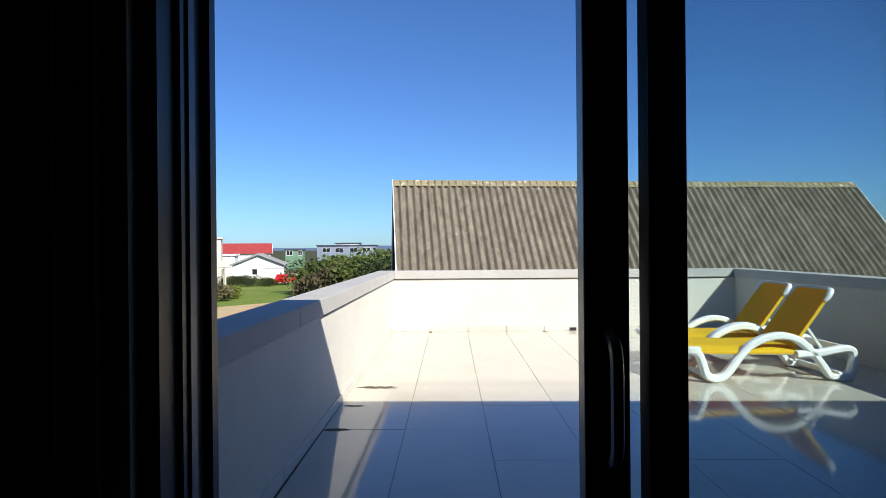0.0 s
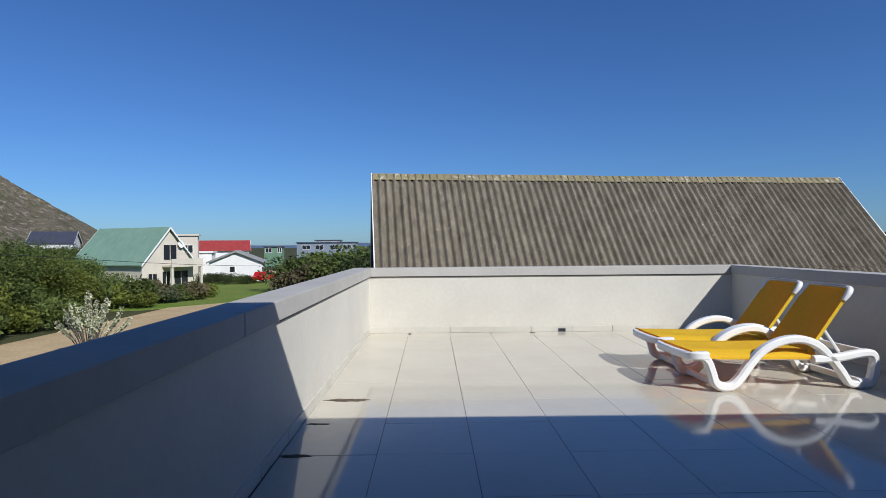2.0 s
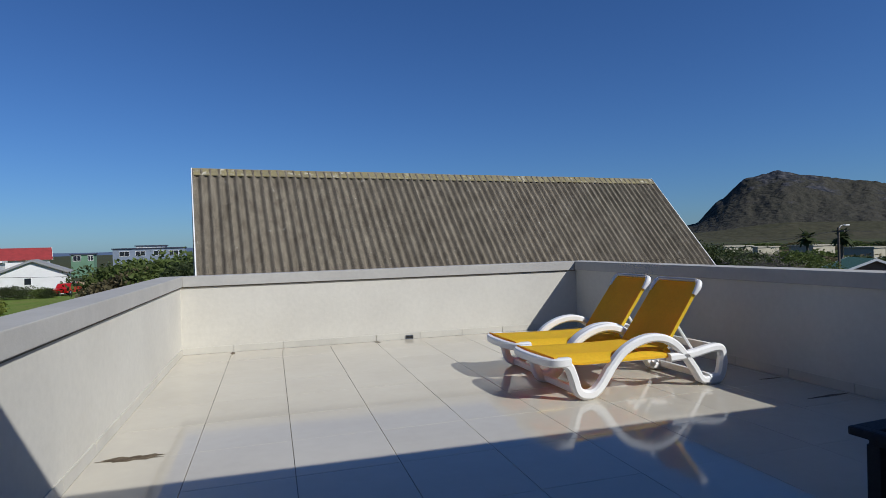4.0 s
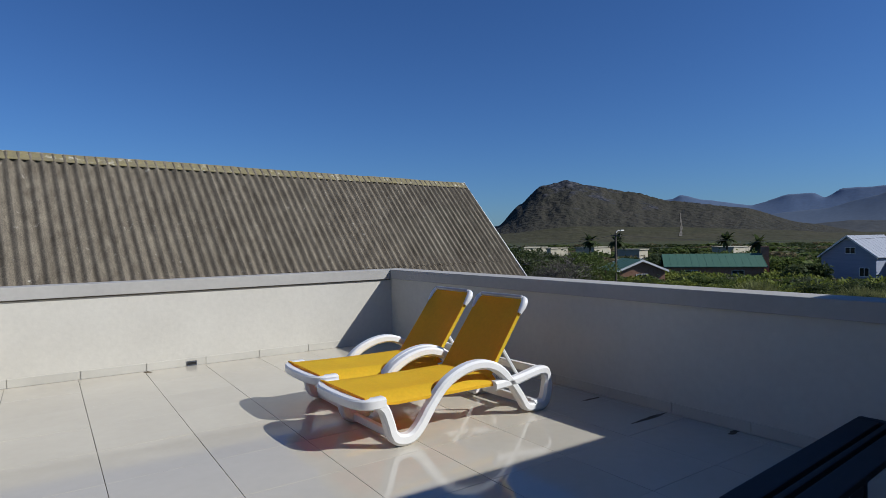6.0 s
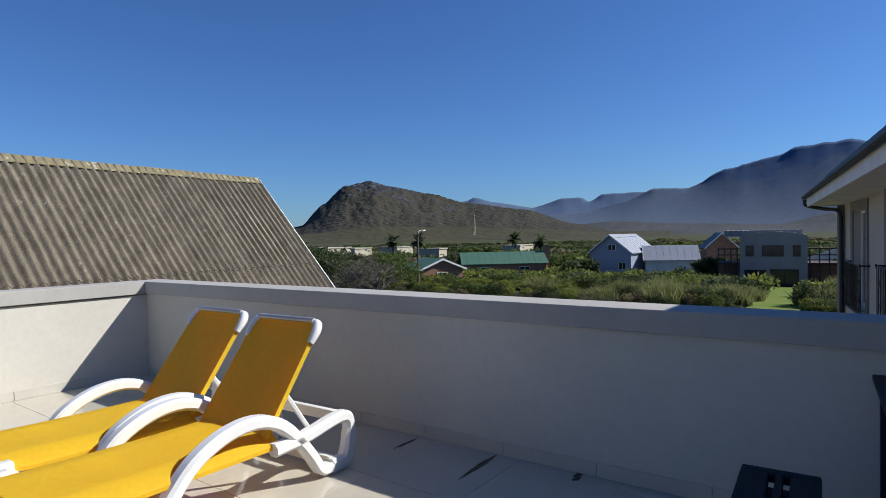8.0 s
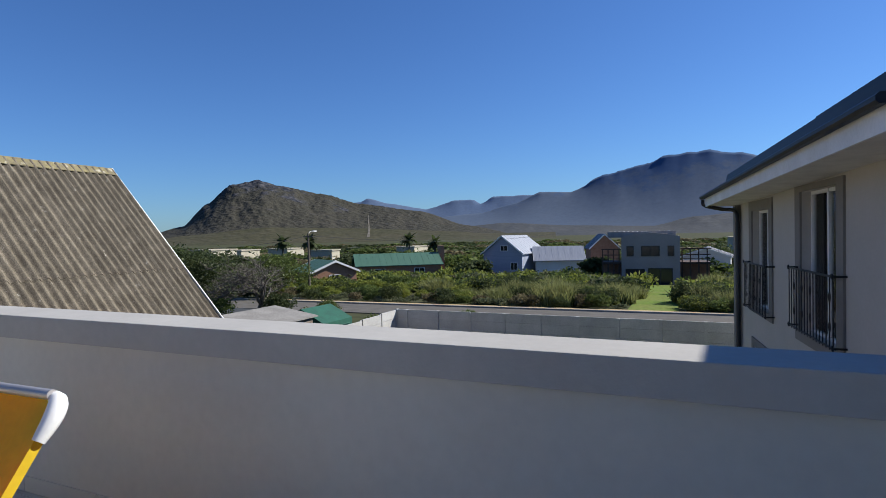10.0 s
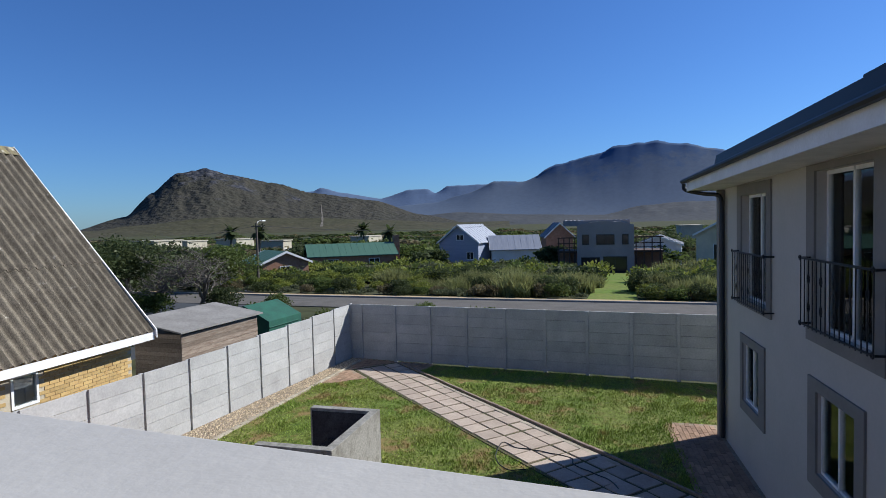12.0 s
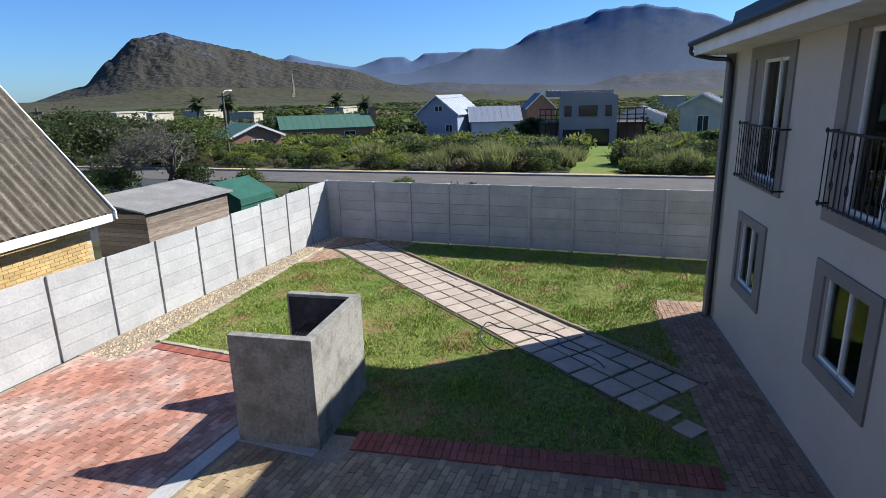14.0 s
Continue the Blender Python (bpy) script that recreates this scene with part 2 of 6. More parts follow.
def extrude_poly(bm, poly, d0, d1, axis="y"):
    """A prism: poly in the plane across the axis, from d0 to d1 along it."""
    def at(a, b, d):
        return {"x": (d, a, b), "y": (a, d, b), "z": (a, b, d)}[axis]
    lo = [bm.verts.new(at(a, b, d0)) for a, b in poly]
    hi = [bm.verts.new(at(a, b, d1)) for a, b in poly]
    n = len(poly)
    bm.faces.new(lo)
    bm.faces.new(hi[::-1])
    for i in range(n):
        bm.faces.new((lo[i], hi[i], hi[(i + 1) % n], lo[(i + 1) % n]))


def finish(bm, name, material, smooth=False):
    bmesh.ops.recalc_face_normals(bm, faces=bm.faces)
    me = bpy.data.meshes.new(name)
    bm.to_mesh(me)
    bm.free()
    if smooth:
        for p in me.polygons:
            p.use_smooth = True
        me.set_sharp_from_angle(angle=radians(40))
    me.materials.append(M[material] if isinstance(material, str) else material)
    return me


def part(name, bm, material, parent, label="", smooth=False):
    ob = new(name, finish(bm, name, material, smooth))
    ob.parent = parent
    return tagged(ob, label)


def piece(name, mesh, parent, m=None, label=""):
    ob = new(name, mesh)
    ob.parent = parent
    if m is not None:
        ob.matrix_basis = m
    return tagged(ob, label)


def thing(name, m, label, category, group="", kind=""):
    ob = new(name)
    ob.empty_display_size = 0.1
    ob.matrix_basis = m
    return tagged(ob, label, category, group, kind)


def solid(name, bm, material, label, category, group="", kind="", smooth=False):
    return tagged(new(name, finish(bm, name, material, smooth)), label, category, group, kind)


def structure(name, bm, material, label="", category=""):
    return tagged(new(name, finish(bm, name, material)), label, category, "", "structure")


def B():
    return bmesh.new()


def cut_wall(bm, length, z0, z1, thick, holes):
    """A wall along x from 0 to length, y from 0 to -thick, with rectangular holes (x0, x1, z0, z1) right through it."""
    xs = sorted({0, length, *(h[0] for h in holes), *(h[1] for h in holes)})
    zs = sorted({z0, z1, *(h[2] for h in holes), *(h[3] for h in holes)})
    for xa, xb in zip(xs, xs[1:]):
        for za, zb in zip(zs, zs[1:]):
            cx, cz = (xa + xb) / 2, (za + zb) / 2
            if not any(h[0] < cx < h[1] and h[2] < cz < h[3] for h in holes):
                box(bm, xa, xb, -thick, 0, za, zb)
    bmesh.ops.remove_doubles(bm, verts=bm.verts, dist=0.0005)
    seen = {}
    for f in bm.faces:
        seen.setdefault(tuple(round(c, 3) for c in f.calc_center_median()), []).append(f)
    bmesh.ops.delete(bm, geom=[f for fs in seen.values() if len(fs) > 1 for f in fs], context="FACES")


G = -3.45          # the garden's ground


def ground_z(x, y):
    """The lie of the land: level round the house, falling gently away on the garden side."""
    z = G - 0.04
    if x > 24:
        z -= min(x - 24, 75) * 0.037
    r = math.hypot(x, y)
    return z - max(0.0, min(r - 110, 400)) * 0.004


# ---- terrace ----
LEFT, FAR, HOUSE = 0.0, 0.0, -8.28


def right_x(y):
    return 5.385 - 0.035 * y


TOP, LIP = 0.965, 0.125        # the coping's top and the depth of its edge


def wall_run(name, a, b, inner, label):
    """A plastered parapet from a to b; inner: the unit vector towards the terrace."""
    a, b, inner = Vector(a), Vector(b), Vector(inner).normalized()
    along = (b - a).normalized()
    L = (b - a).length
    m = Matrix((( along.x, inner.x, 0, a.x), (along.y, inner.y, 0, a.y), (0, 0, 1, 0), (0, 0, 0, 1)))
    bm = B()
    box(bm, 0, L, -0.22, 0, G, TOP - LIP, 0)
    w = structure(name, bm, "plaster", label, "parapet wall")
    w.matrix_basis = m
    return w, m, L


wall_w, mL, LL = wall_run("wall_west", (LEFT + 0.075, HOUSE, 0), (LEFT - 0.002, 0.22, 0), (1, 0.009, 0), "cream plastered parapet wall beside the terrace floor")
wall_n, mF, LF = wall_run("wall_north", (0, FAR, 0), (right_x(0), FAR, 0), (0, -1, 0), "cream plastered parapet wall across the end of the terrace")
wall_e, mR, LR = wall_run("wall_east", (right_x(0.22), 0.22, 0), (right_x(HOUSE), HOUSE, 0), (-1, -0.035, 0), "cream plastered parapet wall beside the sun loungers")
for (wall, L, cuts) in ((wall_w, LL, (0, LL - 5.93, LL)), (wall_n, LF, (0, LF)), (wall_e, LR, (0, LR))):
    for s0, s1 in zip(cuts, cuts[1:]):
        bm = B()
        first, last = s0 == 0, s1 == cuts[-1]
        e0 = s0 + (0.0 if first else 0.004)
        e1 = s1 - (0.0 if last else 0.004)
        if wall is wall_n:
            e0, e1 = 0.032, L - 0.032
        box(bm, e0, e1, -0.25, 0.03, TOP - LIP, TOP, 0.006)
        part("coping", bm, "coping", wall, "pale grey plastered coping")
    # dark strip standing for the coping's shade line, on sunlit stretches only
    if wall is not wall_e:
        bm = B()
        box(bm, LL - 5.2 if wall is wall_w else 0.02, L - 0.02, 0.002, 0.014, TOP - LIP - 0.014, TOP - LIP - 0.002)
        part("shadow_joint", bm, "grout", wall)

# the slab under the tiles
bm = B()
box(bm, -0.2, 5.9, HOUSE - 0.2, 0.2, -0.3, -0.012)
floor = structure("floor", bm, "grout", "glossy cream porcelain tile terrace floor", "floor")

# ---- drain outlet in the far parapet ----
bm = B()
box(bm, 2.80, 2.90, -0.012, 0.0, 0.005, 0.055)
drain = solid("drain_outlet", bm, "black_plastic", "small black drain outlet at the foot of the parapet", "drain")
bm = B()
for z in (0.008, 0.048):
    box(bm, 2.797, 2.903, -0.016, -0.012, z - 0.005, z + 0.005)
for x in (2.80, 2.90):
    box(bm, x - 0.004, x + 0.004, -0.016, -0.012, 0.013, 0.043)
part("frame", bm, "alu_edge", drain)


# ---- sun loungers ----
def sun_lounger(m, group):
    t = thing("sun_lounger", m, "white plastic sun lounger with a yellow fabric sling, backrest raised", "sun lounger", group)
    W2 = 0.33
    side = spline([(0.05, 0, 0.316), (0.085, 0, 0.306), (0.13, 0, 0.265), (0.165, 0, 0.175), (0.195, 0, 0.085), (0.25, 0, 0.046), (0.335, 0, 0.047), (0.41, 0, 0.105), (0.51, 0, 0.235), (0.63, 0, 0.355),
                   (0.79, 0, 0.428), (0.96, 0, 0.444), (1.11, 0, 0.395), (1.24, 0, 0.28), (1.34, 0, 0.155), (1.41, 0, 0.055), (1.49, 0, 0.04)], 6)
    rear = spline([(1.08, 0, 0.265), (1.30, 0, 0.275), (1.54, 0, 0.312), (1.635, 0, 0.29), (1.645, 0, 0.17), (1.60, 0, 0.055), (1.49, 0, 0.042)], 5)
    for sgn in (-1, 1):
        bm = B()
        ribbon(bm, [(p.x, p.z) for p in side], 0.08, [0.07 if p.x < 0.2 else 0.078 if p.x < 0.5 else 0.07 if p.x < 1.2 else 0.06 for p in side], round_=0.22)
        a = part("armrest", bm, "white_plastic", t, "curved white plastic armrest and legs", True)
        a.location.y = sgn * W2
        bm = B()
        ribbon(bm, [(p.x, p.z) for p in rear], 0.076, [0.07 + 0.02 * (p.z < 0.2) for p in rear], round_=0.25)
        a = part("rear_leg", bm, "white_plastic", t, "", True)
        a.location.y = sgn * (W2 + 0.002)
        bm = B()
        ribbon(bm, [(0.02, 0.305), (0.5, 0.285), (1.08, 0.268)], 0.05, 0.045)
        a = part("side_rail", bm, "white_plastic", t, "", True)
        a.location.y = sgn * (W2 - 0.06)
    bm = B()
    bar = spline([(0.13, -W2, 0), (0.045, -W2 + 0.002, 0), (-0.015, -W2 + 0.045, 0), (-0.042, -W2 + 0.14, 0), (-0.05, 0, 0), (-0.042, W2 - 0.14, 0), (-0.015, W2 - 0.045, 0), (0.045, W2 - 0.002, 0), (0.13, W2, 0)], 6)
    rows = []
    for k, p in enumerate(bar):
        a = (bar[min(k + 1, len(bar) - 1)] - bar[max(k - 1, 0)]).normalized()
        out_ = Vector((-a.y, a.x, 0))
        swell = 1.0 + 0.42 * max(0.0, min(1.0, (p.x + 0.03) / 0.06))
        rows.append([bm.verts.new(p + out_ * u * swell + Vector((0, 0, 0.317 + (z - 0.317) * (1 + (swell - 1) * 0.35)))) for u, z in ((-0.022, 0.286), (-0.03, 0.296), (-0.03, 0.338), (-0.02, 0.348), (0.02, 0.348), (0.03, 0.338), (0.03, 0.296), (0.022, 0.286))])
    for r0, r1 in zip(rows, rows[1:]):
        for k in range(8):
            bm.faces.new((r0[k], r0[(k + 1) % 8], r1[(k + 1) % 8], r1[k]))
    bm.faces.new(rows[0])
    bm.faces.new(rows[-1][::-1])
    part("foot_bar", bm, "white_plastic", t, "rounded white foot bar", True)
    for x, za, zb_ in ((0.26, 0.02, 0.075), (1.52, 0.03, 0.09), (1.60, 0.27, 0.335)):
        bm = B()
        box(bm, x - 0.02, x + 0.02, -W2, W2, za, zb_, 0.01)
        part("cross_bar", bm, "white_plastic", t, "", True)
    bm = B()
    rows = []
    for i in range(15):
        u = i / 14
        rows.append([bm.verts.new((-0.005 + u * 1.137, (-0.325 + 0.65 * k / 8) * (1.0 + (0.015 if k in (0, 8) else 0.0)), 0.362 - 0.02 * math.sin(math.pi * u) * math.sin(math.pi * k / 8) - 0.02 * u - (0.058 * min(1, u * 6) if k in (0, 8) else 0))) for k in range(9)])
    for a, b in zip(rows, rows[1:]):
        for k in range(8):
            bm.faces.new((a[k], b[k], b[k + 1], a[k + 1]))
    r = bmesh.ops.extrude_face_region(bm, geom=list(bm.faces))
    for v in r["geom"]:
        if isinstance(v, bmesh.types.BMVert):
            v.co.z -= 0.02
    part("seat_sling", bm, "sling", t, "yellow woven seat sling", True)
    # the raised back
    pb, pt = Vector((1.06, 0, 0.325)), Vector((1.475, 0, 0.885))
    d = (pt - pb).normalized()
    nrm = Vector((-d.z, 0, d.x))
    back = B()
    rows = []
    for i in range(13):
        u = i / 12
        rows.append([back.verts.new(pb.lerp(pt, u * 0.985) + Vector((0, (-0.5 + k / 8) * (0.575 - 0.02 * u), 0)) - nrm * 0.018 * math.sin(math.pi * u) * math.sin(math.pi * k / 8)) for k in range(9)])
    for a, b in zip(rows, rows[1:]):
        for k in range(8):
            back.faces.new((a[k], b[k], b[k + 1], a[k + 1]))
    r = bmesh.ops.extrude_face_region(back, geom=list(back.faces))
    for v in r["geom"]:
        if isinstance(v, bmesh.types.BMVert):
            v.co -= nrm * 0.03
    bk = part("backrest", back, "sling", t, "yellow woven back sling", True)
    bm = B()
    tube(bm, [pt + Vector((0, -0.245, 0.006)), pt + Vector((0, 0.245, 0.006))], 0.017, 10)
    part("top_tube", bm, "grey_tube", bk, "grey metal top tube", True)
    for sgn in (-1, 1):
        bm = B()
        q0 = pt - nrm * 0.012
        cap = spline([q0 - d * 0.13 + Vector((0, sgn * 0.281, 0)), q0 - d * 0.06 + Vector((0, sgn * 0.283, 0)), q0 - d * 0.012 + Vector((0, sgn * 0.268, 0)), q0 + d * 0.006 + Vector((0, sgn * 0.23, 0))], 6)
        tube(bm, cap, [0.017 + 0.011 * math.sin(math.pi * (k + 1) / (len(cap) + 1)) for k in range(len(cap))], 10)
        part("corner_cap", bm, "white_plastic", bk, "white plastic corner cap", True)
        bm = B()
        tube(bm, [pb.lerp(pt, 0.36) + Vector((0, sgn * 0.27, 0)) - nrm * 0.03, Vector((1.38, sgn * 0.29, 0.275))], 0.014, 6)
        part("stay", bm, "white_plastic", t, "", True)
    return t


lounger = sun_lounger(pose(3.222, -3.265, 0.0, 0, 0, 3.2), "pair of sun loungers")
copy_thing(lounger, pose(3.245, -2.47, 0.0, 0, 0, 1.6))

# ---- dark bench ----
bench = thing("bench", pose(4.345, -5.822, 0, 0, 0, 4.6), "black-stained timber bench with slotted seat beside the parapet", "bench")
for y0, y1 in ((-0.138, -0.036), (-0.014, 0.014), (0.036, 0.138)):
    bm = B()
    box(bm, -0.69, 0.69, y0, y1, 0.385, 0.42, 0.008)
    part("slat", bm, "bench", bench)
for x in (-0.71, 0.71):
    bm = B()
    box(bm, x - 0.03, x + 0.03, -0.138, 0.138, 0.38, 0.421, 0.012)
    part("end_board", bm, "bench", bench)
for x in (-0.60, 0.60):
    bm = B()
    box(bm, x - 0.03, x + 0.03, -0.12, 0.12, 0.325, 0.385, 0.004)
    part("bearer", bm, "bench", bench)
    for y in (-0.10, 0.10):
        bm = B()
        box(bm, x - 0.03, x + 0.03, y - 0.03, y + 0.03, 0.0, 0.325, 0.004)
        part("leg", bm, "bench", bench)


# ---- dark side table behind the bench ----
table = thing("side_table", pose(5.24, -6.36, 0, 0, 0, 4.6), "black-stained timber side table beside the parapet", "table")
for k in range(5):
    bm = B()
    box(bm, -0.30, 0.30, -0.29 + k * 0.117, -0.29 + k * 0.117 + 0.11, 0.722, 0.75, 0.006)
    part("slat", bm, "bench", table)
for y in (-0.24, 0.24):
    bm = B()
    box(bm, -0.27, 0.27, y - 0.02, y + 0.02, 0.66, 0.722, 0.003)
    part("apron", bm, "bench", table)
    for x in (-0.25, 0.25):
        bm = B()
        box(bm, x - 0.025, x + 0.025, y - 0.025, y + 0.025, 0.0, 0.66, 0.004)
        part("leg", bm, "bench", table)


# ---- the house behind the terrace ----
bm = B()
cut_wall(bm, 11.6, G, 2.98, 0.24, [(0.93, 3.2, 0.0, 2.12)])
hw = structure("wall_south", bm, "plaster", "cream plastered house wall with a sliding door", "house wall")
hw.location = (-0.3, HOUSE, 0)
bm = B()
box(bm, -1.0, 9.4, -6.88, -6.77, 2.50, 2.60)
structure("trim", bm, "alu", "dark gutter along the eave", "gutter")
bm = B()
extrude_poly(bm, [(-6.88, 2.53), (-6.88, 2.61), (-12.2, 4.35), (-12.2, 4.25)], -1.0, 9.4, "x")
structure("ceiling_roof", bm, "alu", "dark roof over the house", "roof")
bm = B()
box(bm, -1.0, 9.4, -8.27, -6.89, 2.50, 2.53)
structure("ceiling_soffit", bm, "plaster", "cream boarded soffit under the deep eave", "soffit")
# the dark room that the walk starts in; its gloom is put into the colour
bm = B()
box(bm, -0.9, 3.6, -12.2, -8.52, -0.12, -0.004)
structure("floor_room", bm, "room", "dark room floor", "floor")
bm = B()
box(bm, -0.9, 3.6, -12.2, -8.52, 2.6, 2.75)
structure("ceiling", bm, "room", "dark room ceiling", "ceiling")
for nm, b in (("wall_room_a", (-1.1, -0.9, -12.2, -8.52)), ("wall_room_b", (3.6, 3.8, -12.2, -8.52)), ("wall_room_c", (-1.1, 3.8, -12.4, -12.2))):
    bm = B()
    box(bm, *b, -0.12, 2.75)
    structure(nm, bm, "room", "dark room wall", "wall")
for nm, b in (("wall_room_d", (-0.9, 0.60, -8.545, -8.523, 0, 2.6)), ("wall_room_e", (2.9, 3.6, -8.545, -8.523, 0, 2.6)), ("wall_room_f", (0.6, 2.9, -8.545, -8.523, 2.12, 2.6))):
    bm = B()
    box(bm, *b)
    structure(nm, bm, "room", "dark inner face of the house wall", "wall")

door = thing("door_1", pose(0, 0, 0), "dark aluminium sliding glass door standing open", "door", kind="structure")
bm = B()
box(bm, 0.632, 0.66, -8.50, -8.31, 0, 2.10)
box(bm, 0.66, 0.672, -8.36, -8.345, 0, 2.10)
box(bm, 0.66, 0.668, -8.45, -8.44, 0, 2.10)
fr = part("door_frame", bm, "alu", door)
bm = B()
box(bm, 0.66, 0.664, -8.415, -8.395, 0.0, 2.10)
part("track_strip", bm, "alu_edge", fr)
bm = B()
box(bm, 0.632, 2.9, -8.522, -8.31, 2.10, 2.12)
box(bm, 2.86, 2.9, -8.522, -8.31, 0.0, 2.10)
box(bm, 0.632, 2.9, -8.522, -8.31, 0.0, 0.022)
part("door_frame", bm, "alu", door)


def sash(y, x0, x1, wide, handle):
    bm = B()
    box(bm, x0, x0 + wide, y - 0.022, y + 0.022, 0.025, 2.09, 0.003)
    box(bm, x1 - wide, x1, y - 0.022, y + 0.022, 0.025, 2.09, 0.003)
    box(bm, x0 + wide, x1 - wide, y - 0.02, y + 0.02, 0.025, 0.115)
    box(bm, x0 + wide, x1 - wide, y - 0.02, y + 0.02, 2.01, 2.09)
    s = part("sash", bm, "alu", door)
    bm = B()
    box(bm, x0 + wide, x1 - wide, y - 0.003, y + 0.003, 0.115, 2.01)
    g = part("pane", bm, "glass", s)
    g.visible_shadow = False
    if handle:
        bm = B()
        tube(bm, spline([(x0 + 0.035, y - 0.02, 1.02), (x0 + 0.035, y - 0.055, 1.04), (x0 + 0.035, y - 0.06, 1.11), (x0 + 0.035, y - 0.055, 1.18), (x0 + 0.035, y - 0.02, 1.20)], 5), 0.009, 8)
        part("handle", bm, "pull", s, "curved dark metal pull handle, side light put into its grey", True)


sash(-8.442, 1.24, 2.82, 0.063, True)
sash(-8.50, 1.311, 2.84, 0.05, False)
# curtain bunched beside the door
bm = B()
pts = []
for i in range(60):
    u = i / 59
    pts.append((-0.25 + u * 0.83, -8.60 + 0.022 * math.sin(u * 46) + 0.008 * math.sin(u * 17)))
lo = [bm.verts.new((x, y, 0.02)) for x, y in pts]
hi = [bm.verts.new((x, y, 2.35)) for x, y in pts]
for i in range(59):
    bm.faces.new((lo[i], lo[i + 1], hi[i + 1], hi[i]))
r = bmesh.ops.extrude_face_region(bm, geom=list(bm.faces))
for v in r["geom"]:
    if isinstance(v, bmesh.types.BMVert):
        v.co.y -= 0.006
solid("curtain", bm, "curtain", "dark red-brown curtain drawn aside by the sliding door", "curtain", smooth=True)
bm = B()
tube(bm, [(-0.35, -8.60, 2.37), (3.0, -8.60, 2.37)], 0.015, 8)
for x in (-0.2, 2.9):
    tube(bm, [(x, -8.60, 2.37), (x, -8.545, 2.37)], 0.01, 6)
solid("curtain_rail", bm, "alu", "dark metal curtain rail above the sliding door", "curtain rail")


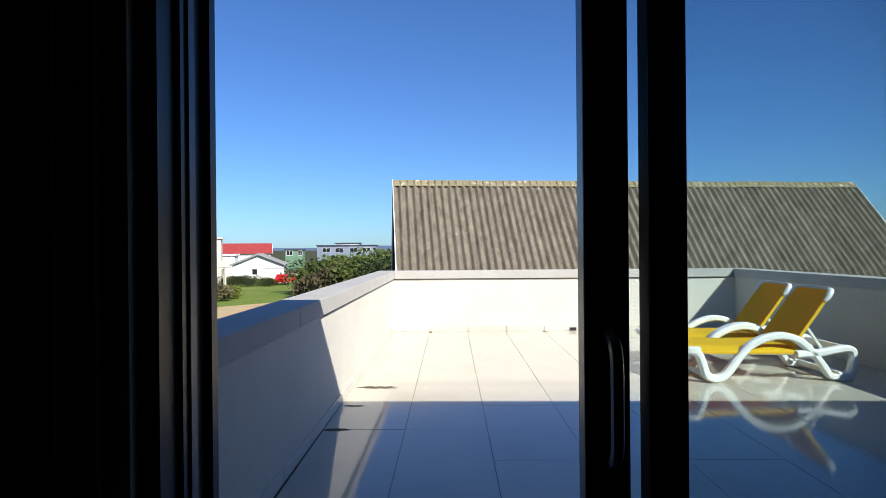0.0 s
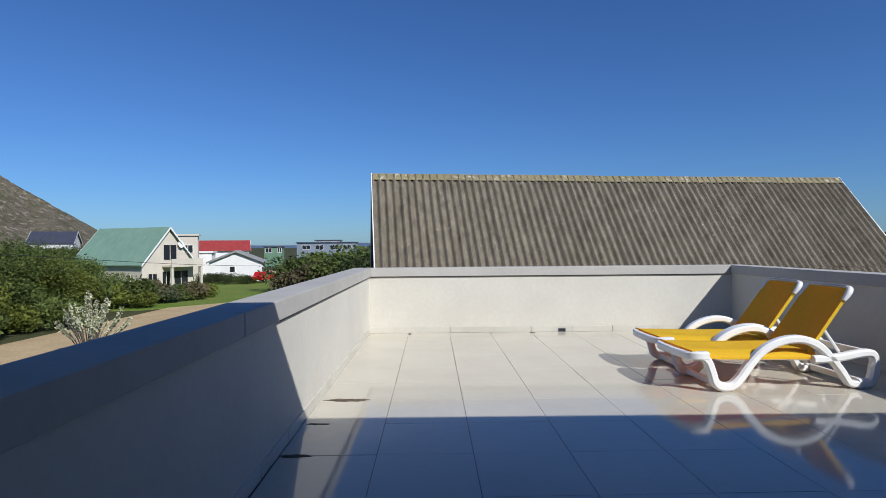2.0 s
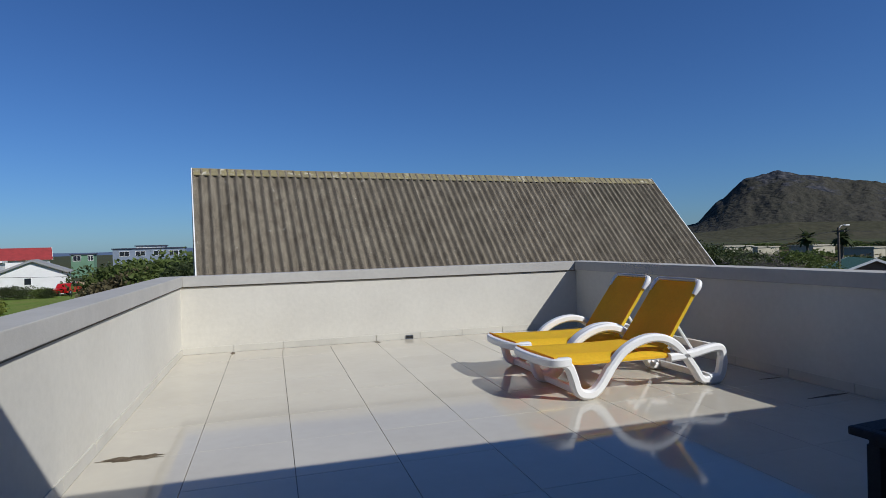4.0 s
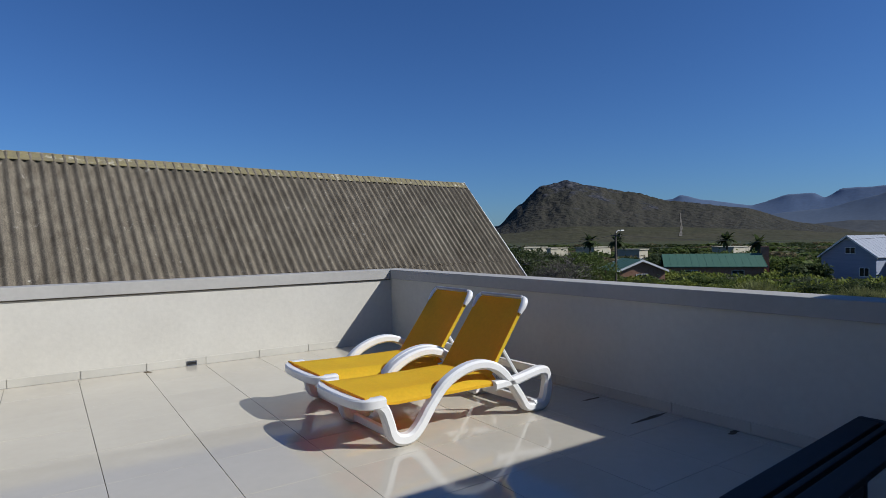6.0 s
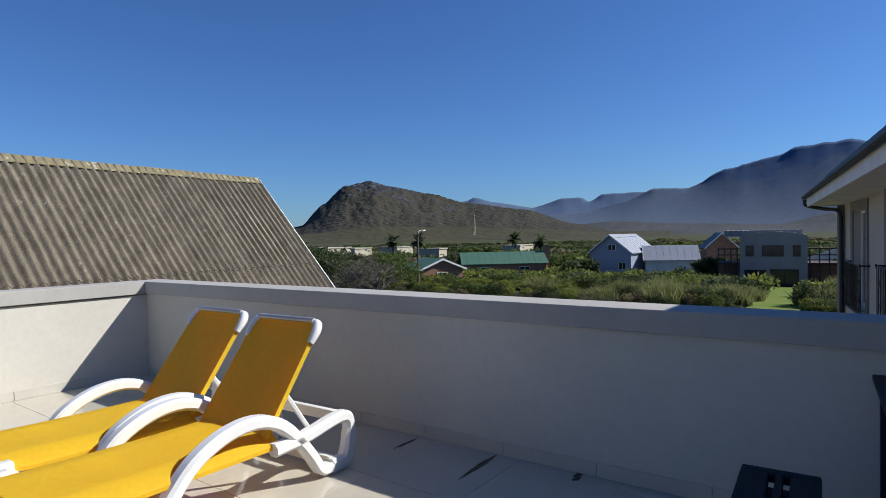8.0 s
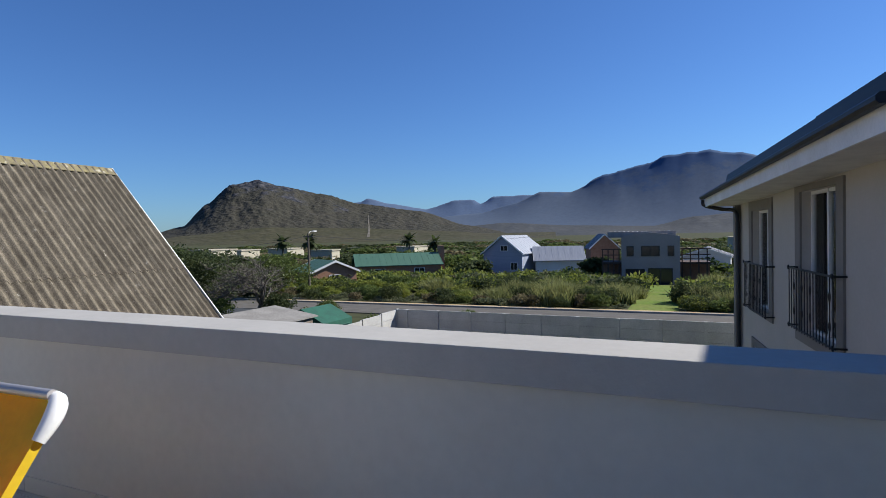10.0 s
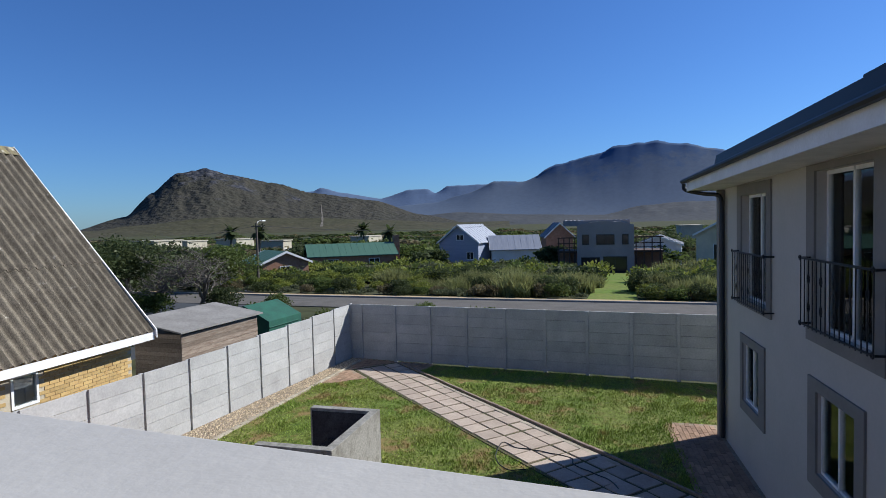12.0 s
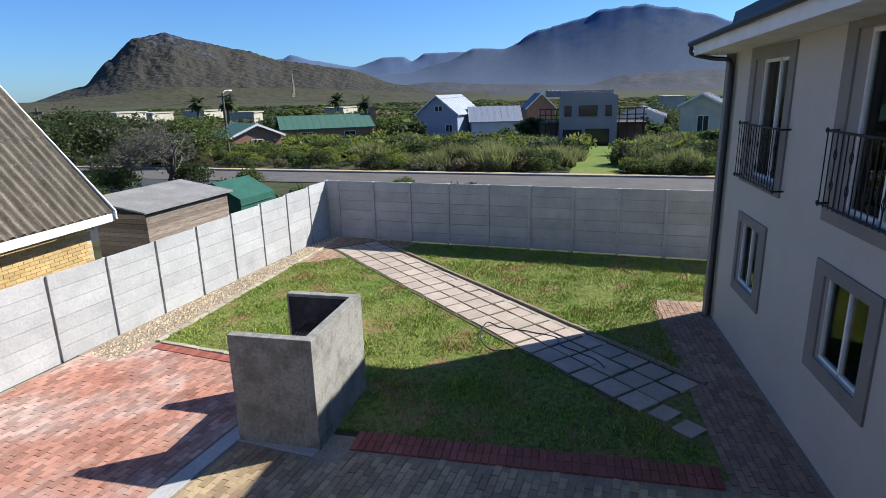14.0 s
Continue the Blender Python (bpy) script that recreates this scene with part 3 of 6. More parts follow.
# ---- garden materials ----
M.update({
    "earth": mat("sandy_scrub_ground", (0.038, 0.052, 0.019), 0.95, color2=(0.085, 0.078, 0.04), scale=0.09, detail=10, mix=0.9, fine=0.35, bump=0.4, bump_scale=4),
    "lawn": mat("patchy_lawn", (0.095, 0.165, 0.022), 0.95, color2=(0.23, 0.215, 0.07), scale=0.75, detail=9, mix=0.95, fine=0.5, bump=0.6, bump_scale=40, patch=((0.25, 0.17, 0.075), 1.3, 0.52, 0.64)),
    "blade": mat("grass_blade", (0.165, 0.285, 0.026), 0.8, color2=(0.31, 0.335, 0.065), scale=0.6, mix=0.9, island=0.35, patch=((0.31, 0.21, 0.08), 1.3, 0.52, 0.64)),
    "concrete": mat("grey_concrete", (0.47, 0.465, 0.445), 0.85, color2=(0.38, 0.375, 0.36), scale=1.6, detail=9, fine=0.12, rand=0.07, bump=0.25, bump_scale=50),
    "raw": mat("raw_cement_render", (0.36, 0.345, 0.305), 0.9, color2=(0.25, 0.24, 0.21), scale=1.6, detail=9, mix=0.9, fine=0.25, bump=0.6, bump_scale=22, patch=((0.17, 0.16, 0.135), 2.2, 0.47, 0.62)),
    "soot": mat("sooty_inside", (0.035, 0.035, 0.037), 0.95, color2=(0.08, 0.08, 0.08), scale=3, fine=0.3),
    "slab": mat("sandstone_slab", (0.47, 0.385, 0.305), 0.85, color2=(0.39, 0.315, 0.25), scale=2.2, fine=0.12, rand=0.12, bump=0.3),
    "mulch": mat("path_joint_soil", (0.15, 0.12, 0.075), 0.95, color2=(0.075, 0.09, 0.035), scale=5, fine=0.4, bump=0.6, bump_scale=30),
    "red_brick": mat("red_paving_brick", (0.36, 0.155, 0.105), 0.85, color2=(0.44, 0.25, 0.185), scale=0.9, detail=8, mix=0.9, fine=0.15, rand=0.28, bump=0.3, patch=((0.48, 0.39, 0.33), 0.55, 0.44, 0.66)),
    "red_brick_far": mat("red_paving_brick_rest", (0.36, 0.155, 0.105), 0.85, color2=(0.44, 0.25, 0.185), scale=0.9, detail=8, mix=0.9, fine=0.15, island=0.28, bump=0.3, patch=((0.48, 0.39, 0.33), 0.55, 0.44, 0.66)),
    "tan_brick": mat("tan_paving_brick", (0.46, 0.36, 0.20), 0.85, color2=(0.29, 0.20, 0.13), scale=1.3, mix=0.9, fine=0.15, rand=0.3, bump=0.3),
    "tan_brick_far": mat("tan_paving_brick_rest", (0.46, 0.36, 0.20), 0.85, color2=(0.29, 0.20, 0.13), scale=1.3, mix=0.9, fine=0.15, island=0.3, bump=0.3),
    "edge_brick": mat("dark_red_edging_brick", (0.34, 0.115, 0.08), 0.85, color2=(0.26, 0.085, 0.062), scale=1.5, mix=0.9, fine=0.15, rand=0.2, bump=0.3),
    "strip_brick": mat("brown_paving_brick", (0.38, 0.26, 0.17), 0.85, color2=(0.26, 0.165, 0.115), scale=1.3, mix=0.9, fine=0.15, rand=0.25, bump=0.3),
    "strip_brick_far": mat("brown_paving_brick_rest", (0.38, 0.26, 0.17), 0.85, color2=(0.26, 0.165, 0.115), scale=1.3, mix=0.9, fine=0.15, island=0.25, bump=0.3),
    "sand": mat("joint_sand", (0.36, 0.29, 0.21), 0.95, scale=3, fine=0.3, bump=0.3),
    "pebble": mat("river_pebble", (0.50, 0.40, 0.26), 0.8, color2=(0.36, 0.28, 0.18), scale=20, island=0.45),
    "kerb": mat("kerb_stone", (0.46, 0.41, 0.31), 0.9, color2=(0.36, 0.31, 0.23), scale=3, fine=0.15, rand=0.12, bump=0.3),
    "yellow_brick": mat("yellow_face_brick", (0.52, 0.37, 0.16), 0.85, color2=(0.45, 0.30, 0.13), scale=5, fine=0.15, rand=0.16, bump=0.3),
    "mortar": mat("pale_mortar", (0.50, 0.44, 0.33), 0.95, scale=8, fine=0.15),
    "asbestos": mat("weathered_fibre_cement", (0.245, 0.212, 0.160), 0.95, color2=(0.098, 0.082, 0.061), scale=2.4, detail=10, mix=0.8, fine=0.5, rand=0.08, bump=0.5, bump_scale=45, stretch=(2.5, 0.7, 1), patch=((0.46, 0.43, 0.36), 5.0, 0.62, 0.72)),
    "lichen": mat("lichened_ridge", (0.30, 0.255, 0.12), 0.95, color2=(0.17, 0.15, 0.11), scale=6, detail=8, mix=0.9, fine=0.35, rand=0.05, bump=0.5, patch=((0.55, 0.52, 0.42), 5.0, 0.56, 0.68)),
    "white_paint": mat("white_painted_board", (0.78, 0.78, 0.76), 0.6, color2=(0.68, 0.68, 0.65), scale=2, fine=0.05),
    "wing": mat("cream_wing_plaster", (0.47, 0.445, 0.40), 0.85, color2=(0.435, 0.415, 0.37), scale=1.1, fine=0.03, bump=0.1, bump_scale=80),
    "band": mat("grey_brown_plaster_band", (0.24, 0.225, 0.20), 0.85, color2=(0.21, 0.195, 0.175), scale=1.5, fine=0.04, bump=0.1),
    "dark_metal": mat("dark_grey_roof_metal", (0.022, 0.024, 0.03), 0.55, metal=0.2, scale=2, fine=0.1),
    "iron": mat("black_wrought_iron", (0.012, 0.012, 0.014), 0.5, metal=0.4),
    "soffit": mat("white_soffit", (0.74, 0.72, 0.67), 0.7, scale=2, fine=0.03),
    "inside": mat("dim_interior", (0.22, 0.21, 0.20), 0.9, scale=1.5, fine=0.05),
    "drape": mat("olive_curtain", (0.36, 0.34, 0.13), 0.9, color2=(0.18, 0.17, 0.07), scale=3, stretch=(8, 8, 0.3)),
    "blind": mat("pale_blind", (0.6, 0.58, 0.53), 0.8, scale=3),
    "plank": mat("weathered_plank", (0.17, 0.12, 0.088), 0.9, color2=(0.32, 0.27, 0.215), scale=3, stretch=(1, 8, 8), mix=0.8, fine=0.3, rand=0.3, bump=0.4),
    "felt": mat("grey_roof_felt", (0.20, 0.19, 0.175), 0.9, color2=(0.27, 0.26, 0.24), scale=1.5, fine=0.2, bump=0.3),
    "net": mat("green_shade_cloth", (0.010, 0.10, 0.062), 0.8, color2=(0.008, 0.07, 0.045), scale=2, fine=0.2),
    "hose": mat("black_hose", (0.02, 0.022, 0.02), 0.5),
})

# ---- ground: one sheet to the horizon ----
bm = B()
radii = [0, 6, 12, 18, 24, 30, 37, 45, 55, 66, 80, 95, 115, 150, 210, 300, 450, 700, 1100, 1700, 2600, 3600, 4600]
rings = []
for r in radii[1:]:
    rings.append([bm.verts.new((10 + r * math.cos(a), r * math.sin(a), ground_z(10 + r * math.cos(a), r * math.sin(a)))) for a in (2 * math.pi * k / 72 for k in range(72))])
c = bm.verts.new((10, 0, ground_z(10, 0)))
for k in range(72):
    bm.faces.new((c, rings[0][k], rings[0][(k + 1) % 72]))
for a, b in zip(rings, rings[1:]):
    for k in range(72):
        bm.faces.new((a[k], b[k], b[(k + 1) % 72], a[(k + 1) % 72]))
structure("ground", bm, "earth", "sandy ground with low scrub", "ground")


def flat(name, poly, z0, z1, material, label, category):
    bm = B()
    extrude_poly(bm, poly, z0, z1, "z")
    return structure(name, bm, material, label, category)


def fence_y(x):
    return 6.62 + (x - 22.93) * 0.036


LAWN = [(12.85, -5.26), (19.4, -4.2), (20.0, -8.5), (23.2, -8.5), (22.75, 6.0), (13.95, 5.2), (13.9, 3.1), (12.25, 1.3)]
flat("ground_lawn", LAWN, G - 0.1, G - 0.012, "lawn", "patchy green lawn with dry spots", "lawn")
flat("ground_gravel", [(13.0, 5.2), (23.0, 5.9), (23.0, 6.55), (13.0, 6.25)], G - 0.1, G - 0.004, "sand", "gravel strip along the garden wall", "gravel")
redpave = flat("pavement_red", [(5.9, 1.55), (13.9, 1.55), (13.95, 5.3), (13.4, 6.2), (5.9, 6.0)], G - 0.1, G - 0.012, "sand", "red brick paving", "paving")
tanpave = flat("pavement_tan", [(5.9, -6.6), (13.0, -5.9), (12.2, 0.05), (12.0, 1.3), (5.9, 1.3)], G - 0.1, G - 0.014, "sand", "tan brick paving in the shade", "paving")
strip = flat("pavement_strip", [(12.75, -6.5), (12.75, -5.2), (19.4, -4.15), (19.75, -5.6)], G - 0.1, G - 0.013, "sand", "brick strip along the house wing", "paving")
bm = B()
box(bm, 5.9, 11.9, 1.3, 1.55, G - 0.1, G + 0.006)
box(bm, 11.62, 11.9, 0.06, 1.3, G - 0.1, G + 0.008)
structure("trim_concrete", bm, "concrete", "concrete strip between the brick pavings", "kerb")

# ---- built barbecue of raw render: two walls and a back ----
braai = thing("barbecue_enclosure", pose(11.79, 0.05, G, 0, 0, 7.5), "raw grey cement-rendered barbecue enclosure, open on one side", "barbecue")
HB = 1.625
bm = B()
box(bm, 0, 1.86, 0, 0.14, -0.1, HB, 0.008)
part("wall", bm, "raw", braai)
bm = B()
box(bm, 0, 0.14, 0.14, 1.24, -0.1, HB, 0.008)
part("wall", bm, "raw", braai)
bm = B()
box(bm, 1.72, 1.86, 0.14, 1.24, -0.1, HB, 0.008)
part("wall", bm, "raw", braai)
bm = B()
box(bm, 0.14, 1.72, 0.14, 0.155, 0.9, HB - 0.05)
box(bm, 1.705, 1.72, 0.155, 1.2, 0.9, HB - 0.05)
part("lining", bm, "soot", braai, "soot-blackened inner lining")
bm = B()
box(bm, 0.14, 1.72, 0.155, 1.15, 0.82, 0.9, 0.01)
part("hearth_slab", bm, "raw", braai)
bm = B()
for i in range(12):
    tube(bm, [(0.9, 0.25 + i * 0.06, 1.12), (1.69, 0.25 + i * 0.06, 1.12)], 0.006, 5)
tube(bm, [(0.9, 0.2, 1.12), (0.9, 0.95, 1.12)], 0.008, 5)
tube(bm, [(1.68, 0.2, 1.12), (1.68, 0.95, 1.12)], 0.008, 5)
part("grill", bm, "iron", braai, "blackened metal grill")

# ---- precast concrete garden wall ----


def fence(name, a, b, pitch, tops, label, proud=0.0):
    """Posts and slotted-in planks from a to b; tops(u) gives the top's height at a share of the run."""
    a, b = Vector(a), Vector(b)
    L = (b - a).length
    d = (b - a) / L
    n = round(L / pitch)
    f = thing(name, Matrix.Translation((a.x, a.y, G)) @ Matrix.Rotation(math.atan2(d.y, d.x), 4, "Z"), label, "garden wall")
    bmp = B()
    box(bmp, -0.05, 0.05, -0.06 + proud, 0.06, -1.3, 1.0, 0.006)
    post = finish(bmp, "post", "concrete")
    bmp = B()
    H = 0.292
    box(bmp, 0.035, pitch - 0.035, -0.024, 0.022, 0, H - 0.006, 0.004)
    plank = finish(bmp, "panel", "concrete")
    for i in range(n + 1):
        top = tops(i / n) - G
        piece("post", post, f, Matrix.Translation((i * pitch, 0, top - 1.026)))
        if i < n:
            t2 = (tops(i / n) + tops((i + 1) / n)) / 2 - G
            k = 6
            for j in range(k):
                piece("panel", plank, f, Matrix.Translation((i * pitch, random.uniform(-0.004, 0.004), j * t2 / k - 0.02)) @ Matrix.Diagonal((1, 1, t2 / k / H, 1)))
    return f


fence("garden_wall", (23.12 - 13 * 1.305, 6.627 - 13 * 1.305 * 0.036, 0), (23.12, 6.627, 0), 1.3058, lambda u: -1.74 + max(0, (u - 0.55) / 0.45) * 0.25,
      "pale grey precast concrete plank wall, sunlit", 0.075)
fence("garden_wall", (22.99, 6.16, 0), (23.47, -9.6, 0), 1.3139, lambda u: -1.485, "grey precast concrete plank wall facing the road, shaded")
fence("garden_wall", (22.975, 6.60, 0), (22.99, 6.17, 0), 0.43, lambda u: -1.487, "short grey concrete panel closing the wall's corner")

# kerb along the gravel strip and along the path
bmk = B()
box(bmk, -0.15, 0.15, -0.05, 0.05, -0.08, 0.03, 0.012)
kerb_stone = finish(bmk, "kerb_stone", "kerb")
kerb = thing("kerb", pose(0, 0, 0), "sandy kerb stones edging the lawn", "kerb", kind="structure")


def kerb_line(a, b):
    a, b = Vector(a), Vector(b)
    n = round((b - a).length / 0.32)
    for i in range(n):
        p = a.lerp(b, (i + 0.5) / n)
        piece("kerb_stone", kerb_stone, kerb, Matrix.Translation((p.x, p.y, G + random.uniform(-0.006, 0.006))) @ Matrix.Rotation(math.atan2(b.y - a.y, b.x - a.x) + random.uniform(-0.03, 0.03), 4, "Z"))


kerb_line((13.98, 5.22), (22.6, 6.05))
kerb_line((13.93, 3.15), (13.98, 5.1))
kerb_line((13.85, 1.7), (13.93, 3.05))
kerb_line((21.85, 3.75), (16.45, -3.35))

# ---- garden hose left on the path ----
bm = B()
lay = spline([(15.67, -1.7, 0), (15.56, -1.35, 0), (16.05, -0.98, 0), (16.84, -0.89, 0), (16.66, -1.22, 0), (16.65, -1.58, 0), (16.59, -2.0, 0), (16.49, -2.41, 0), (16.19, -2.52, 0), (15.96, -2.87, 0), (15.71, -3.25, 0), (15.42, -3.43, 0)], 8)
tube(bm, [Vector((p.x, p.y, G + 0.032 + 0.004 * math.sin(k * 0.9))) for k, p in enumerate(lay)], 0.011, 6)
solid("garden_hose", bm, "hose", "black garden hose lying across the slab path", "hose", smooth=True)

# ---- the house wing beside the garden ----
WU = radians(9.7)
WING = Matrix.Translation((18.46, -5.36, 0)) @ Matrix.Rotation(WU, 4, "Z")
wing = thing("house_wing", WING, "two-storey cream plastered house wing with iron balconies", "house", kind="")
holes = [(-2.55, -1.05, -0.25, 1.70), (-6.12, -4.55, -0.22, 1.88), (-2.15, -1.13, -2.19, -1.08), (-5.72, -4.62, -2.12, -1.02)]
LW = 9.2
bm = B()
cut_wall(bm, LW + 0.25, G - 0.2, 1.905, 0.22, [(h[0] + LW, h[1] + LW, h[2], h[3]) for h in holes])
for v in bm.verts:
    v.co.x -= LW
    if v.co.z > 1.9:
        v.co.z -= 0.017 * v.co.x
part("wall", bm, "wing", wing)
for b_ in ((0.03, 0.25, -7.0, -0.22), (-LW, -LW + 0.22, -7.0, -0.22), (-LW, 0.25, -7.2, -7.0)):
    bm = B()
    box(bm, *b_, G - 0.2, 1.88)
    part("wall", bm, "wing", wing)
bm = B()
box(bm, -LW + 0.22, 0.03, -1.6, -1.5, G, 1.92)
box(bm, -LW + 0.22, 0.03, -1.5, -0.22, -0.45, -0.30)
part("inner_wall", bm, "inside", wing)
bm = B()
box(bm, 0.25, 0.46, -0.4, 0.125, G - 0.2, 1.88, 0.01)
part("pilaster", bm, "band", wing, "grey-brown plastered corner pilaster")
bm = B()
tube(bm, spline([(0.60, 0.76, 2.05), (0.59, 0.72, 1.91), (0.42, 0.38, 1.81), (0.18, 0.12, 1.74), (0.14, 0.08, 1.4)], 5) + [Vector((0.14, 0.08, G + 0.05))], 0.042, 10)
part("downpipe", bm, "dark_metal", wing, "dark metal downpipe", True)
# roof: soffit, fascia, gutter and the raised metal edge behind it; the eave falls slightly towards the far corner


def eave(name, bm, material, label, smooth=False):
    for v in bm.verts:
        v.co.z -= 0.017 * v.co.x
    return part(name, bm, material, wing, label, smooth)


bm = B()
box(bm, -LW - 0.4, 0.52, -7.4, 0.68, 1.90, 1.94)
eave("soffit", bm, "soffit", "white boarded soffit")
bm = B()
box(bm, -LW - 0.4, 0.54, 0.68, 0.71, 1.885, 2.10)
box(bm, 0.52, 0.55, -7.4, 0.68, 1.885, 2.10)
eave("fascia", bm, "white_paint", "white fascia board")
bm = B()
ribbon(bm, [(-LW - 0.4, 2.11), (0.66, 2.11)], 0.11, 0.085, y=0.768)
box(bm, -LW - 0.4, 0.64, -7.4, 0.72, 2.101, 2.135)
eave("gutter", bm, "dark_metal", "dark metal gutter", True)
bm = B()
extrude_poly(bm, [(0.60, 2.135), (0.54, 2.42), (0.42, 2.45), (-7.2, 2.6), (-7.2, 2.135)], -LW - 0.4, -1.45, "x")
eave("roof", bm, "dark_metal", "dark metal roof edge")
bm = B()
box(bm, -LW - 0.4, -6.85, -2.0, 0.45, 2.38, 2.50, 0.02)
eave("roof_upstand", bm, "dark_metal", "")
SURR = [(-2.78, -0.78, -0.38, 1.90), (-6.38, -4.28, -0.38, 1.97), (-2.45, -0.98, -2.38, -0.92), (-5.95, -4.35, -2.33, -0.86)]
for (x0, x1, z0, z1), (s0, s1, q0, q1) in zip(holes, SURR):
    win = part("window", B(), "white_paint", wing)
    for xa, xb, za, zc in ((s0, x0, q0, q1), (x1, s1, q0, q1), (x0, x1, q0, z0), (x0, x1, z1, q1)):
        bm = B()
        box(bm, xa, xb, 0.0, 0.03, za, zc)
        part("surround", bm, "band", win, "raised grey-brown plaster surround")
    bm = B()
    yf, t = (-0.07 if z1 < 0 else -0.15), (0.036 if z1 < 0 else 0.05)
    mid = (x0 + x1) / 2
    box(bm, x0, x0 + t, yf - 0.03, yf + 0.03, z0, z1)
    box(bm, x1 - t, x1, yf - 0.03, yf + 0.03, z0, z1)
    box(bm, mid - t / 2, mid + t / 2, yf - 0.025, yf + 0.035, z0 + t, z1 - t)
    for xa, xb in ((x0 + t, mid - t / 2), (mid + t / 2, x1 - t)):
        box(bm, xa, xb, yf - 0.03, yf + 0.03, z0, z0 + t)
        box(bm, xa, xb, yf - 0.03, yf + 0.03, z1 - t, z1)
    part("frame", bm, "white_paint", win, "white aluminium frame")
    for xa, xb in ((x0 + t, mid - t / 2), (mid + t / 2, x1 - t)):
        bm = B()
        box(bm, xa, xb, yf - 0.004, yf + 0.004, z0 + t, z1 - t)
        g = part("pane", bm, "glass", win)
    bm = B()
    if z1 < 0:
        for k in range(14):
            xa = x0 + (x1 - x0) * k / 14
            box(bm, xa, xa + (x1 - x0) / 15, -0.18 - 0.03 * (k % 2), -0.15 - 0.03 * (k % 2), z0, z1)
        part("curtain", bm, "drape", win, "olive curtain behind the panes")
    else:
        for k in range(16):
            zz = z1 - 0.06 - k * 0.045
            box(bm, x0 + 0.05, mid - 0.1, -0.36, -0.33, zz, zz + 0.03)
        part("blind", bm, "blind", win, "pale slatted blind half lowered")


def balcony(x0, x1, z0, z1):
    b = thing("balcony_railing", WING, "black wrought-iron balcony railing with scrolled ends", "railing", "balcony railings")
    yo = 0.15
    bm = B()
    tube(bm, [(x0, 0.0, z1), (x0, yo, z1), (x1, yo, z1), (x1, 0.0, z1)], 0.016, 6)
    part("top_rail", bm, "iron", b)
    bm = B()
    tube(bm, [(x0, 0.0, z0), (x0, yo, z0), (x1, yo, z0), (x1, 0.0, z0)], 0.014, 6)
    part("bottom_rail", bm, "iron", b)
    n = 15
    for i in range(n + 1):
        x = x0 + (x1 - x0) * i / n
        bm = B()
        tube(bm, [(x, yo, z0 - 0.03), (x, yo, z1 - 0.01)], 0.008, 5)
        if i % 3 == 1:
            for zc in (z0 + 0.25, z0 + 0.62):
                for sg in (-1, 1):
                    tube(bm, [(x + sg * (0.008 + 0.03 * math.sin(math.pi * k / 8)), yo, zc - 0.07 + 0.14 * k / 8) for k in range(9)], 0.006, 4)
        part("baluster", bm, "iron", b)
    for x in (x0, x1):
        for z in (z0, z1):
            bm = B()
            tube(bm, [(x + 0.035 * math.cos(a) * (1 - a / 14), yo + 0.01, z + 0.035 * math.sin(a) * (1 - a / 14)) for a in (k * 0.6 for k in range(18))], 0.011, 5)
            part("scroll", bm, "iron", b)


balcony(-2.88, -0.95, -0.26, 0.65)
balcony(-6.42, -4.45, -0.14, 0.74)

# ---- neighbouring house with the corrugated roof ----
NU = radians(8.0)
NB = Matrix.Translation((14.32, 10.73, 0)) @ Matrix.Rotation(NU, 4, "Z")
nb = thing("neighbour_house", NB, "yellow face-brick house under a steep weathered corrugated roof", "house")
RL, RP, RZ, EZ = 15.42, 3.85, 3.39, -1.02
slope = math.hypot(RP, RZ - EZ)
PITCH, AMP = 0.215, 0.044


def sheet_mesh(length, waves):
    bm = B()
    n = waves * 8
    top = [[bm.verts.new((i * PITCH / 8, yy, AMP * math.cos(2 * math.pi * i / 8))) for i in range(n + 1)] for yy in (0, length)]
    low = [[bm.verts.new((i * PITCH / 8, yy, AMP * math.cos(2 * math.pi * i / 8) - 0.012)) for i in range(n + 1)] for yy in (0, length)]
    for i in range(n):
        bm.faces.new((top[0][i], top[0][i + 1], top[1][i + 1], top[1][i]))
        bm.faces.new((low[0][i], low[1][i], low[1][i + 1], low[0][i + 1]))
        for k in (0, 1):
            bm.faces.new((top[k][i], low[k][i], low[k][i + 1], top[k][i + 1]))
    me = finish(bm, "roof_sheet", "asbestos")
    for p in me.polygons:
        p.use_smooth = True
    me.set_sharp_from_angle(angle=radians(60))
    return me


SW = 4 * PITCH
low_len, top_len = slope * 0.36 + 0.1, slope * 0.64
m_low, m_top = sheet_mesh(low_len, 4), sheet_mesh(top_len, 4)
roof_bm = B()
box(roof_bm, -RL + 0.1, -0.1, -0.05, 0.05, RZ - 0.25, RZ - 0.1)
roof = part("roof", roof_bm, "plank", nb)
tilt = math.atan2(RZ - EZ, RP)
ns = int(RL / SW) + 1
for side in (-1, 1):
    for i in range(ns):
        x = -RL + i * (RL - SW) / (ns - 1)
        base = Matrix.Translation((x, 0, RZ)) if side < 0 else Matrix.Translation((x + SW, 0, RZ)) @ Matrix.Rotation(math.pi, 4, "Z")
        down = base @ Matrix.Rotation(tilt, 4, "X")
        piece("roof_sheet", m_top, roof, down @ Matrix.Translation((random.uniform(-0.004, 0.004), -top_len, 0.014)))
        piece("roof_sheet", m_low, roof, down @ Matrix.Translation((random.uniform(-0.004, 0.004), -slope - random.uniform(0, 0.02), -0.006)))
bm = B()
